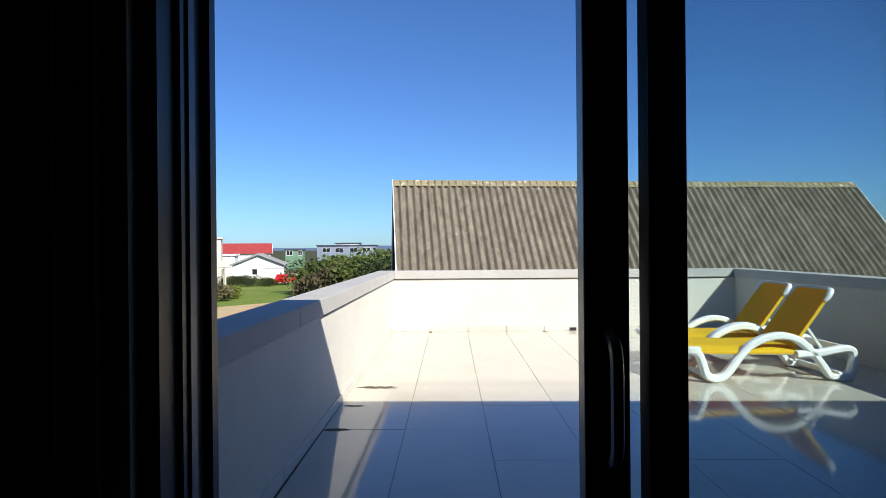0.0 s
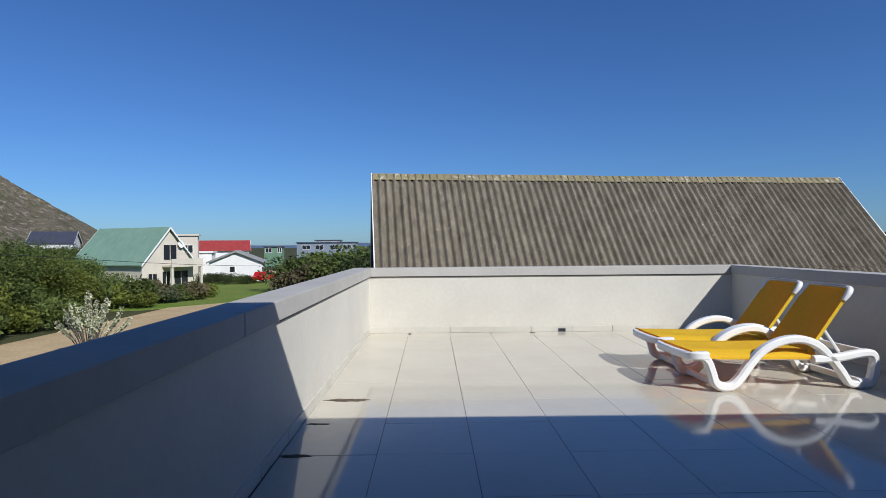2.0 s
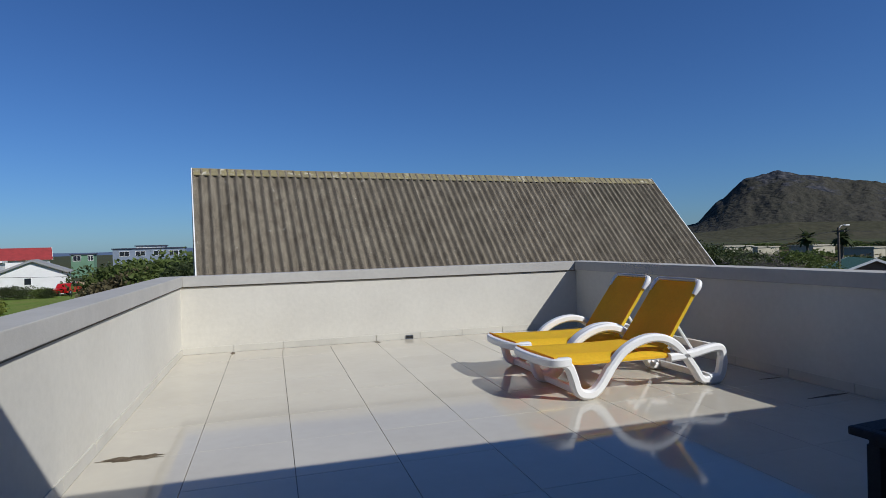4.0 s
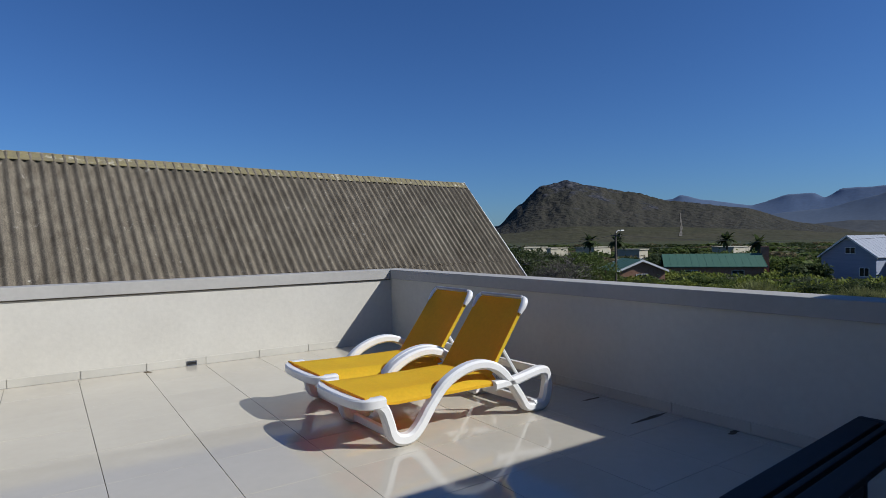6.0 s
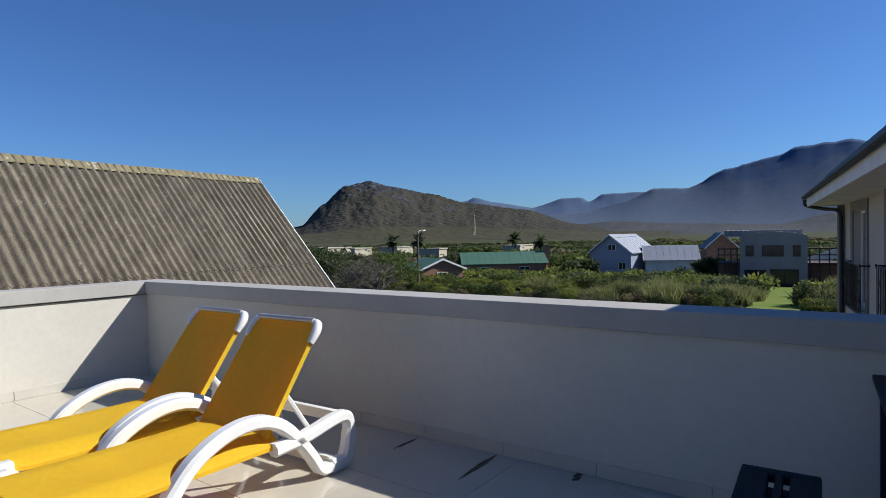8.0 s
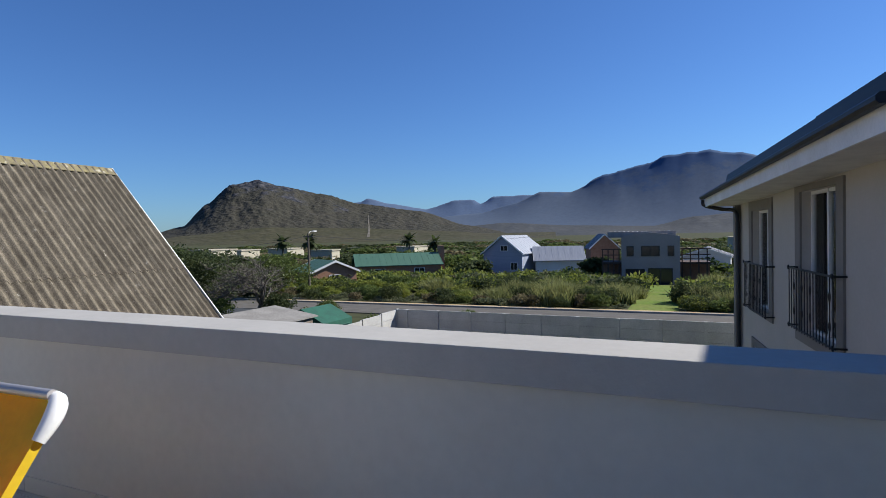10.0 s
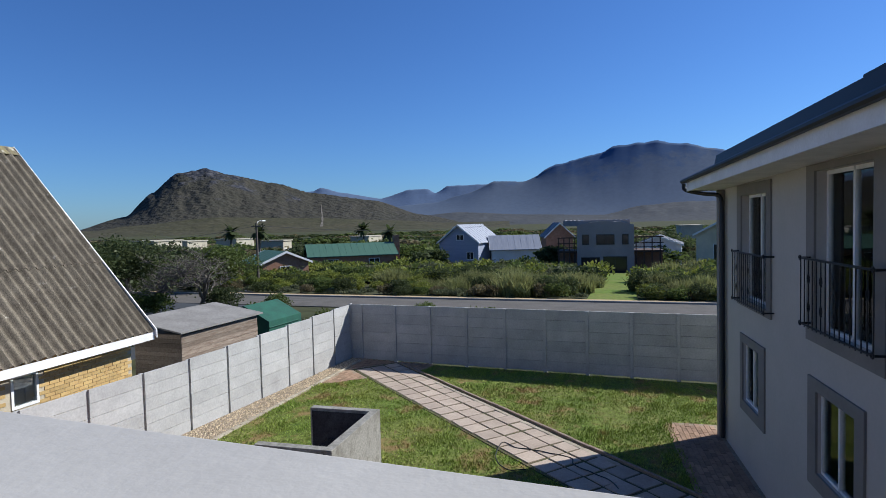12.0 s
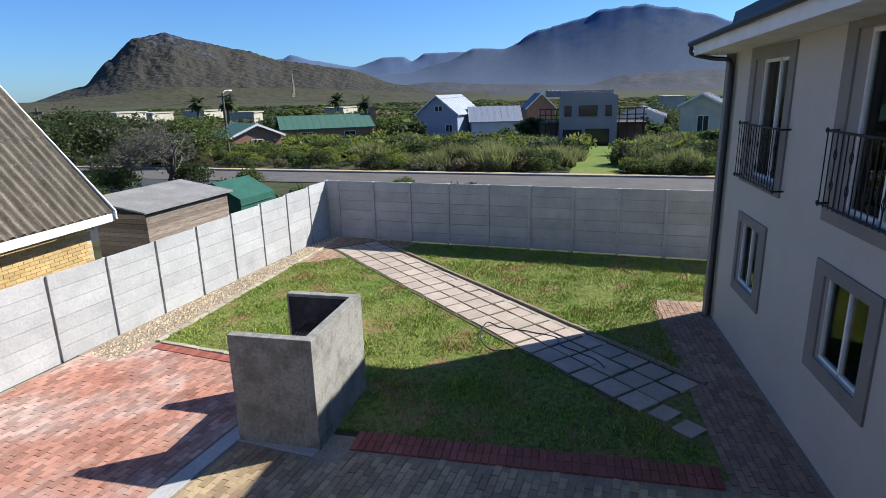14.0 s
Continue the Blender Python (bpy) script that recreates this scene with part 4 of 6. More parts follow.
for sgn in (-1, 1):
    extrude_poly(bm, [(0, 0.075), (sgn * 0.19, 0.075 - 0.19 * math.tan(tilt) + 0.03), (sgn * 0.19, 0.055 - 0.19 * math.tan(tilt) + 0.03), (0, 0.05)], 0, 0.9, "x")
ridge = finish(bm, "ridge_cap", "lichen")
for i in range(18):
    piece("ridge_cap", ridge, roof, Matrix.Translation((-RL + i * (RL - 0.9) / 17, 0, RZ - 0.03 + random.uniform(-0.008, 0.008))))
for x in (-RL - 0.03, 0.0):
    for sgn in (-1, 1):
        bm = B()
        extrude_poly(bm, [(0, RZ + 0.06), (sgn * (RP + 0.08), EZ + 0.03), (sgn * (RP + 0.08), EZ - 0.16), (0, RZ - 0.14)], x, x + 0.03, "x")
        part("barge_board", bm, "white_paint", roof, "white barge board")
for sgn in (-1, 1):
    bm = B()
    box(bm, -RL, 0.0, sgn * (RP - 0.02), sgn * (RP + 0.02), EZ - 0.20, EZ - 0.035)
    part("fascia", bm, "white_paint", roof, "white eave fascia")
# brick walls under it
yw = -(RP - 0.38)
bm = B()
cut_wall(bm, RL - 0.6, G - 0.2, EZ + 0.35, 0.2, [(11.95, 12.5, -1.92, -1.30)])
for v in bm.verts:
    v.co.x -= RL - 0.3
    v.co.y = -v.co.y + yw
wallm = part("wall", bm, "mortar", nb)
bm = B()
extrude_poly(bm, [(yw + 0.2, G - 0.2), (yw + 0.2, EZ + 0.3), (0, RZ - 0.35), (-yw, EZ + 0.3), (-yw, G - 0.2)], -0.5, -0.3, "x")
extrude_poly(bm, [(yw + 0.2, G - 0.2), (yw + 0.2, EZ + 0.3), (0, RZ - 0.35), (-yw, EZ + 0.3), (-yw, G - 0.2)], -RL + 0.3, -RL + 0.5, "x")
box(bm, -RL + 0.5, -0.5, -yw - 0.2, -yw, G - 0.2, EZ + 0.3)
part("gable_wall", bm, "plaster", nb)
nw = part("window", B(), "white_paint", nb)
NWIN = x0, x1, z0, z1 = 11.95 - RL + 0.3, 12.5 - RL + 0.3, -1.92, -1.30
bm = B()
for a in ((x0, x0 + 0.05, z0, z1), (x1 - 0.05, x1, z0, z1), (x0 + 0.05, x1 - 0.05, z0, z0 + 0.05), (x0 + 0.05, x1 - 0.05, z1 - 0.05, z1)):
    box(bm, a[0], a[1], yw - 0.02, yw + 0.06, a[2], a[3])
part("frame", bm, "white_paint", nw)
bm = B()
box(bm, x0 + 0.05, x1 - 0.05, yw + 0.02, yw + 0.026, z0 + 0.05, z1 - 0.05)
part("pane", bm, "glass", nw)
bm = B()
box(bm, x0 + 0.03, x1 - 0.03, yw + 0.05, yw + 0.058, z0 + 0.03, z1 - 0.03)
part("blind", bm, "blind", nw, "pale blind behind the pane")

# ---- plank shed and green covered store behind the garden wall ----
SH = Matrix.Translation((16.85, 8.2, G)) @ Matrix.Rotation(radians(4), 4, "Z")
shed = thing("garden_shed", SH, "weathered plank garden shed with a grey felt roof", "shed")
bm = B()
box(bm, 0.05, 3.3, 0.05, 1.65, -0.1, 1.88)
part("body", bm, "inside", shed)
bmp = B()
box(bmp, 0, 3.34, -0.02, 0.02, 0, 0.118, 0.0)
pl = finish(bmp, "plank", "plank")
bmp = B()
box(bmp, -0.02, 0.02, 0, 1.62, 0, 0.118, 0.0)
pl2 = finish(bmp, "plank", "plank")
for j in range(15):
    piece("plank", pl, shed, Matrix.Translation((0, 0.02 + random.uniform(-0.008, 0.008), 0.02 + j * 0.124)) @ Matrix.Rotation(random.uniform(-0.004, 0.004), 4, "Y"))
    piece("plank", pl2, shed, Matrix.Translation((0.02 + random.uniform(-0.006, 0.006), 0.04, 0.02 + j * 0.124)))
bm = B()
extrude_poly(bm, [(-0.12, 1.93), (1.8, 2.24), (1.8, 2.28), (-0.12, 1.975)], -0.15, 3.5, "x")
part("roof", bm, "felt", shed, "grey felted roof")
GS = Matrix.Translation((20.6, 8.3, G)) @ Matrix.Rotation(radians(3), 4, "Z")
store = thing("covered_store", GS, "low garden store covered in green shade cloth", "shed")
bm = B()
extrude_poly(bm, [(0, 0), (0, 1.62), (1.0, 2.12), (2.0, 1.9), (2.0, 0)], 0, 1.9, "x")
part("cover", bm, "net", store)
for z in (1.1, 1.42):
    bm = B()
    tube(bm, [(-0.02, -0.02, z), (1.72, -0.02, z)], 0.02, 6)
    part("rail", bm, "net", store)


# ---- distance: materials ----
M.update({
    "asphalt": mat("grey_asphalt", (0.105, 0.098, 0.087), 0.9, color2=(0.14, 0.13, 0.115), scale=0.8, fine=0.2, bump=0.2),
    "sandroad": mat("sandy_track", (0.46, 0.35, 0.20), 0.95, color2=(0.38, 0.28, 0.16), scale=0.5, fine=0.15, bump=0.3, bump_scale=10),
    "pale_kerb": mat("pale_road_kerb", (0.32, 0.30, 0.27), 0.9, scale=2, fine=0.15),
    "meadow": mat("bright_grass", (0.115, 0.185, 0.028), 0.95, color2=(0.17, 0.195, 0.05), scale=0.25, detail=8, fine=0.3, bump=0.4, bump_scale=12),
    "rock": mountain("scrubby_rock_slope", (0.040, 0.040, 0.029), (0.058, 0.053, 0.042), (0.021, 0.026, 0.037), (0.080, 0.078, 0.083), 62, 20, 150, 0.6, 16),
    "foot_scrub": mat("olive_scrub_slope", (0.050, 0.052, 0.026), 0.95, color2=(0.074, 0.066, 0.042), scale=0.012, detail=12, mix=0.9, fine=0.3, bump=0.4, bump_scale=0.05, bump_dist=6),
    # air haze is put into these blues, paler low down where it thickens
    "far_rock": mountain("far_rock_haze_blue", (0.080, 0.110, 0.160), (0.095, 0.122, 0.165), (0.044, 0.086, 0.166), (0.056, 0.098, 0.178), 420, 60, 330, 0.04, 20, 0.08),
    # paler still: the haze before peaks and coast is mixed into the colour
    "farther_rock": mat("distant_rock_haze_blue", (0.085, 0.125, 0.205), 0.95, color2=(0.105, 0.145, 0.215), scale=0.004, detail=10, mix=0.8, fine=0.1),
    "tan_hill": mat("tan_boulder_slope", (0.19, 0.16, 0.12), 0.95, color2=(0.07, 0.072, 0.038), scale=0.05, detail=15, mix=0.7, fine=0.6, bump=1.0, bump_scale=0.16, bump_dist=6, patch=((0.31, 0.27, 0.22), 0.11, 0.56, 0.63)),
    # blue-grey puts the haze over the foothills into the scrub colour
    "plain": mat("scrubby_plain_haze_grey", (0.050, 0.056, 0.061), 0.95, color2=(0.072, 0.075, 0.078), scale=0.006, detail=12, mix=0.8, fine=0.25),
    "track": mat("pale_eroded_track", (0.20, 0.18, 0.15), 0.95, color2=(0.12, 0.11, 0.085), scale=0.08, fine=0.3),
    "water": mat("sea_water", (0.03, 0.09, 0.19), 0.25, scale=0.02, bump=0.2, bump_scale=0.5),
    "leaf": foliage("green_leaf", (0.078, 0.112, 0.028), (0.130, 0.165, 0.045), scale=0.6, island=0.3, rand=0.2),
    "leaf_yellow": foliage("yellow_green_leaf", (0.235, 0.25, 0.045), (0.135, 0.175, 0.036), scale=0.6, island=0.35, rand=0.25),
    "leaf_dark": foliage("dark_leaf", (0.046, 0.068, 0.024), (0.080, 0.098, 0.036), scale=0.6, island=0.3, rand=0.2),
    "leaf_brown": foliage("brown_scrub", (0.19, 0.148, 0.085), (0.125, 0.12, 0.055), scale=0.8, island=0.3, rand=0.2),
    "leaf_grey": foliage("grey_green_leaf", (0.15, 0.16, 0.09), (0.10, 0.12, 0.055), scale=0.8, island=0.3, rand=0.2),
    "reed": foliage("dry_reed", (0.26, 0.255, 0.105), (0.15, 0.175, 0.058), scale=0.8, island=0.35, rand=0.2),
    "silver_leaf": mat("silvery_flower", (0.56, 0.54, 0.37), 0.8, color2=(0.30, 0.33, 0.18), scale=4, island=0.25),
    "bark": mat("grey_bark", (0.185, 0.165, 0.14), 0.9, color2=(0.105, 0.092, 0.078), scale=4, stretch=(3, 3, 0.5), fine=0.3, bump=0.4),
    "wood_pole": mat("weathered_pole", (0.14, 0.12, 0.10), 0.9, scale=3, stretch=(4, 4, 0.4), fine=0.2),
    "wall_white": mat("white_house_wall", (0.72, 0.715, 0.70), 0.8, color2=(0.65, 0.64, 0.62), scale=0.6, fine=0.05),
    "wall_beige": mat("beige_house_wall", (0.58, 0.53, 0.45), 0.85, color2=(0.52, 0.47, 0.40), scale=0.6, fine=0.05),
    "wall_cream": mat("cream_far_wall", (0.46, 0.42, 0.32), 0.85, color2=(0.38, 0.35, 0.27), scale=0.6, fine=0.05),
    "wall_grey": mat("grey_house_wall", (0.36, 0.31, 0.29), 0.85, color2=(0.31, 0.27, 0.25), scale=0.6, fine=0.05),
    "wall_blue": mat("blue_grey_boards", (0.30, 0.335, 0.42), 0.8, color2=(0.26, 0.295, 0.37), scale=0.6, stretch=(1, 1, 8), fine=0.05),
    "wall_slate": mat("slate_blue_wall", (0.21, 0.25, 0.31), 0.8, color2=(0.18, 0.215, 0.27), scale=0.6, fine=0.05),
    "wall_brick": mat("brown_house_brick", (0.27, 0.14, 0.09), 0.9, color2=(0.33, 0.20, 0.14), scale=2, fine=0.2),
    "wall_green": mat("green_house_wall", (0.13, 0.24, 0.15), 0.8, scale=0.6, fine=0.05),
    "wall_yellow": mat("pale_yellow_wall", (0.62, 0.55, 0.40), 0.85, scale=0.6, fine=0.05),
    "roof_green": mat("green_sheet_roof", (0.050, 0.125, 0.082), 0.6, color2=(0.064, 0.145, 0.098), scale=0.8, stretch=(6, 0.4, 1), fine=0.1),
    "roof_green_pale": mat("faded_green_roof", (0.16, 0.27, 0.20), 0.6, color2=(0.19, 0.30, 0.225), scale=0.8, fine=0.1),
    "roof_red": mat("red_tile_roof", (0.33, 0.038, 0.035), 0.7, color2=(0.24, 0.03, 0.028), scale=2, fine=0.15),
    "roof_grey": mat("grey_sheet_roof", (0.27, 0.27, 0.27), 0.6, color2=(0.21, 0.21, 0.215), scale=1, fine=0.1),
    "roof_pale": mat("pale_metal_roof", (0.31, 0.33, 0.37), 0.55, metal=0.2, color2=(0.25, 0.27, 0.31), scale=0.8, stretch=(8, 0.4, 1), fine=0.08),
    "roof_dark": mat("dark_slate_roof", (0.05, 0.055, 0.08), 0.5, scale=1, fine=0.1),
    "win_dark": mat("dark_window_pane", (0.02, 0.024, 0.03), 0.12, scale=1),
    "timber": mat("dark_deck_timber", (0.07, 0.04, 0.028), 0.8, scale=3, fine=0.2),
    "car_red": mat("red_car_paint", (0.45, 0.012, 0.01), 0.3, scale=2, coat=0.6),
    "rubber": mat("tyre_rubber", (0.015, 0.015, 0.015), 0.8),
    "cable": mat("black_cable", (0.015, 0.015, 0.015), 0.6),
})


def at(bearing, r, eye=(3.04, -5.68)):
    a = radians(bearing)
    return eye[0] + r * math.sin(a), eye[1] + r * math.cos(a)


# ---- sea, hills ----
bm = B()
box(bm, -2600, 300, 620, 4500, -7.5, -5.6)
structure("water", bm, "water", "blue sea beyond the houses", "sea")


def massif(name, b0, b1, dist, deep, profile, material, label, rough, seed, eye=(5.0, -4.4), steps=220, rows=44, foot=-9, octaves=8):
    """A mountain side: the skyline's elevation in degrees comes from profile(bearing); spurs and gullies from noise."""
    bm = B()
    grid = []
    for i in range(steps + 1):
        b = b0 + (b1 - b0) * i / steps
        top = max(0.02, profile(b))
        body = sum(max(0.02, profile(b + k * (b1 - b0) * 0.012)) for k in range(-3, 4)) / 7
        crest = math.tan(radians(top)) * dist + 1.3
        body = math.tan(radians(body)) * dist + 1.3
        col = []
        for j in range(rows + 1):
            v = j / rows
            r = dist - deep * (1 - v) if v <= 1 else dist
            nz = noise.fractal(Vector((b * 0.42 + seed, v * (1.7 if octaves > 4 else 3.5), seed)), 0.72, 2.1, octaves) * rough
            shape = v ** 1.45 * (1 + 0.32 * nz * (1 - v * 0.75))
            h = foot + (body + (crest - body) * v ** (6 if octaves > 4 else 14) - foot) * max(0.0, shape)
            x, y = at(b + nz * 0.25 * (1 - v), r, eye)
            col.append(bm.verts.new((x, y, min(h, crest * 0.995 + 0.3 + v) if v < 1 else crest + crest * (0.02 if octaves > 4 else 0.003) * noise.fractal(Vector((b * 2.4, seed, 0)), 0.8, 2.1, 5))))
        x, y = at(b, dist + deep * 0.7, eye)
        col.append(bm.verts.new((x, y, foot)))
        grid.append(col)
    for a, b in zip(grid, grid[1:]):
        for j in range(rows + 1):
            bm.faces.new((a[j], b[j], b[j + 1], a[j + 1]))
    ob = structure(name, bm, material, label, "mountain")
    for p in ob.data.polygons:
        p.use_smooth = True
    return ob


def bump_at(b, c, s, h):
    return h * math.exp(-((b - c) / s) ** 2 / 2)


def tent(b, a, c, d, h):
    return h * max(0.0, (b - a) / (c - a) if b < c else (d - b) / (d - c))


def skyline(*knots):
    """A smooth crest through a few (bearing, elevation) knots, roughened by noise."""
    def profile(b):
        for (b0, e0), (b1, e1) in zip(knots, knots[1:]):
            if b0 <= b <= b1:
                u = (b - b0) / (b1 - b0)
                return e0 + (e1 - e0) * (0.5 * u + 0.5 * u * u * (3 - 2 * u)) + 0.012 * e1 * noise.fractal(Vector((b * 1.1, e0, 0)), 0.7, 2.1, 5)
        return knots[0][1] if b < knots[0][0] else knots[-1][1]
    return profile


hill = massif("backdrop_hill", 34, 72, 1500, 420, skyline((34, -0.3), (39, 1.2), (41, 3.2), (43.2, 4.95), (45.5, 5.45), (47.6, 4.85), (51.5, 4.1), (55, 3.15), (61, 2.3), (65.2, 0.9), (72, -0.5)), "rock", "dark rocky hill covered with scrub", 0.6, 3.1)
foothill = massif("backdrop_foothill", 34, 74, 1085, 170, skyline((34, -0.5), (39, 0.35), (46, 1.0), (55, 0.75), (63, 0.35), (74, -0.6)), "foot_scrub", "smooth olive-green foot of the rocky hill", 0.5, 31.0, octaves=4)
# the range's haze lies in its material colour only
massif("backdrop_range", 50, 112, 3000, 620, skyline((50, 0.2), (66.7, 2.0), (70, 2.85), (72.7, 3.9), (75.6, 3.8), (78.4, 5.25), (82.9, 6.25), (84, 6.8), (87.5, 7.0), (90, 6.6), (92.5, 6.0), (95.5, 4.95), (112, 2.5)), "far_rock", "broad mountain with haze put into its blue-grey colour", 0.035, 7.7, octaves=3)
massif("backdrop_peaks", 44, 90, 4300, 600, skyline((44, 1.5), (55, 3.3), (55.8, 3.65), (57.8, 3.1), (61.5, 2.5), (64.3, 3.3), (66, 3.35), (66.8, 2.9), (68.1, 3.6), (71.6, 3.65), (90, 2)), "farther_rock", "distant mountain peaks, haze put into their pale blue", 0.06, 12.4, octaves=3)
massif("backdrop_ridge", 60, 112, 2000, 500, skyline((60, 0.2), (69, 1.0), (76, 0.6), (83, 0.4), (86.2, 1.15), (90, 1.4), (97, 1.3), (112, 0.6)), "plain", "low scrubby foothills, haze put into their blue-grey", 0.9, 21.0)
massif("backdrop_slope", -75, -28.5, 900, 330, lambda b: 0.64 * max(0.0, -28.0 - b) if b > -40 else 7.7 + bump_at(b, -52, 8, 4.0), "tan_hill", "tan boulder-strewn hillside", 1.0, 5.5, eye=(1.0, -8.7))
massif("backdrop_coast", -30, 6, 4200, 500, lambda b: 0.12 + bump_at(b, -8, 3, 0.22) + bump_at(b, -22, 3, 0.12), "farther_rock", "faint far coast across the bay, haze put into its colour", 0.5, 9.1, eye=(1.0, -8.7), rows=4, steps=60)

# a pale track runs straight up the rocky hill's flank
from_eye = Vector((5.0, -4.4, 1.3))
bm = B()
rows = []
for k in range(25):
    v = k / 24
    a, e = radians(55.72 + 0.07 * math.sin(v * 5.0) + 0.12 * v), radians(-0.1 + 2.1 * v)
    ray = Vector((math.sin(a) * math.cos(e), math.cos(a) * math.cos(e), math.sin(e)))
    best = None
    for face in (hill, foothill):
        ok, at_, nrm_, _ = face.ray_cast(from_eye, ray)
        if ok and (best is None or (at_ - from_eye).length < (best - from_eye).length):
            best = at_
    if best is not None:
        wide = 1.0 + 1.8 * (1 - v) * (0.6 + 0.4 * math.sin(v * 21))
        across = Vector((math.cos(a), -math.sin(a), 0)) * wide
        lift_ = Vector((0, 0, 0.5)) - ray * 1.2
        rows.append([bm.verts.new(best + lift_ + across * u) for u in (-1, 0, 1)])
for a, b in zip(rows, rows[1:]):
    for k in (0, 1):
        bm.faces.new((a[k], a[k + 1], b[k + 1], b[k]))
structure("road_track", bm, "track", "pale eroded track up the hillside", "track")

# ---- roads and meadows ----


def ribbon_ground(name, pts, wide, lift, material, label, category):
    bm = B()
    rows = []
    c = spline([(x, y, 0) for x, y in pts], 8)
    for i, p in enumerate(c):
        d = (c[min(i + 1, len(c) - 1)] - c[max(i - 1, 0)]).normalized()
        q = Vector((-d.y, d.x, 0)) * wide / 2
        row = []
        for k in range(5):
            v = p + q * (k / 2 - 1)
            row.append(bm.verts.new((v.x, v.y, ground_z(v.x, v.y) + lift)))
        rows.append(row)
    for a, b in zip(rows, rows[1:]):
        for k in range(4):
            bm.faces.new((a[k], b[k], b[k + 1], a[k + 1]))
    r = bmesh.ops.extrude_face_region(bm, geom=list(bm.faces))
    for v in r["geom"]:
        if isinstance(v, bmesh.types.BMVert):
            v.co.z -= 0.3
    return structure(name, bm, material, label, category)


def road_x(y):
    return 44.4 - 0.087 * y


ribbon_ground("road", [(road_x(y) - 3.2, y) for y in (-70, -40, -10, 20, 50, 90)], 6.0, 0.06, "asphalt", "grey asphalt road behind the garden wall", "road")
ribbon_ground("road_kerb", [(road_x(y), y) for y in (-70, -40, -10, 20, 50, 90)], 0.30, 0.17, "pale_kerb", "pale concrete road kerb", "kerb")
ribbon_ground("pavement_verge", [(road_x(y) + 1.0, y) for y in (-70, -40, -10, 20, 50, 90)], 1.6, 0.08, "sandroad", "sandy verge along the road", "verge")
ribbon_ground("road_sandy", [(-19, -40), (-19, -5), (-18.2, 25), (-18.6, 45), (-23, 68), (-34, 110)], 5.0, 0.05, "sandroad", "sandy track past the houses", "road")
flat("ground_meadow_a", [(-60, 30), (-22, 36), (-13, 46), (-9, 92), (-30, 95), (-60, 80)], G - 0.5, G + 0.03, "meadow", "mown green lawn round the far houses", "lawn")
ribbon_ground("ground_meadow_b", [(46.0, 0.1), (54, 0.8), (66, 1.8), (80, 3.0)], 3.4, 0.07, "meadow", "bright green lawn leading to a grey house", "lawn")
ribbon_ground("ground_verge_b", [(15.5, 19.5), (25, 22), (35, 27), (42, 36)], 12.0, 0.03, "plain", "rough grass behind the shed", "grass")


# ---- houses ----
def window(parent, m, w, h, z, frame="white_paint"):
    """A window on a wall's face: m puts x along the wall and y out of it."""
    g = part("window", B(), frame, parent)
    g.matrix_basis = m
    t = 0.07
    bm = B()
    box(bm, -w / 2, -w / 2 + t, 0.0, 0.06, z, z + h)
    box(bm, w / 2 - t, w / 2, 0.0, 0.06, z, z + h)
    box(bm, -w / 2 + t, w / 2 - t, 0.0, 0.06, z, z + t)
    box(bm, -w / 2 + t, w / 2 - t, 0.0, 0.06, z + h - t, z + h)
    if w > 0.9:
        box(bm, -t / 2, t / 2, 0.0, 0.05, z + t, z + h - t)
    part("frame", bm, frame, g)
    bm = B()
    box(bm, -w / 2 + t, w / 2 - t, 0.005, 0.02, z + t, z + h - t)
    part("pane", bm, "win_dark", g)
    return g


def gable_house(pos, turn, L, D, eave, ridge, wall, roof, label, wins=(), name="house", over=0.35, base=None, trim="white_paint", frame="white_paint"):
    """Gable ends at x = +-L/2, ridge along x. wins: (face, along, z, w, h) with face 0 front (-y), 1 right end (+x), 2 back, 3 left end."""
    zb = ground_z(*pos) if base is None else base
    h = thing(name, Matrix.Translation((pos[0], pos[1], zb)) @ Matrix.Rotation(radians(turn), 4, "Z"), label, "house")
    e, r = eave - zb, ridge - zb
    bm = B()
    extrude_poly(bm, [(-D / 2, -0.5), (-D / 2, e), (0, r - 0.1), (D / 2, e), (D / 2, -0.5)], -L / 2, L / 2, "x")
    part("wall", bm, wall, h)
    k = (r - e) / (D / 2)
    rf = None
    for sg in (-1, 1):
        bm = B()
        extrude_poly(bm, [(0, r), (sg * (D / 2 + over), e - k * over), (sg * (D / 2 + over), e - k * over + 0.12), (0, r + 0.13)], -L / 2 - over, L / 2 + over, "x")
        rf = part("roof", bm, roof, h)
        nseam = int(L / 0.9)
        bm = B()
        for i in range(nseam + 1):
            x = -L / 2 - over + (L + 2 * over) * i / nseam
            extrude_poly(bm, [(0, r + 0.13), (sg * (D / 2 + over), e - k * over + 0.12), (sg * (D / 2 + over), e - k * over + 0.14), (0, r + 0.15)], x - 0.025, x + 0.025, "x")
        part("seam", bm, roof, rf)
        for x in (-L / 2 - over - 0.04, L / 2 + over):
            bm = B()
            extrude_poly(bm, [(0, r + 0.16), (sg * (D / 2 + over), e - k * over + 0.15), (sg * (D / 2 + over), e - k * over - 0.1), (0, r - 0.1)], x, x + 0.04, "x")
            part("barge_board", bm, trim, rf)
    for face, along, z, w, hh in wins:
        m = (Matrix.Translation((along, -D / 2, 0)) @ Matrix.Rotation(math.pi, 4, "Z"), Matrix.Translation((L / 2, along, 0)) @ Matrix.Rotation(-math.pi / 2, 4, "Z"),
             Matrix.Translation((along, D / 2, 0)), Matrix.Translation((-L / 2, along, 0)) @ Matrix.Rotation(math.pi / 2, 4, "Z"))[face]
        window(h, m, w, hh, z, frame)
    return h


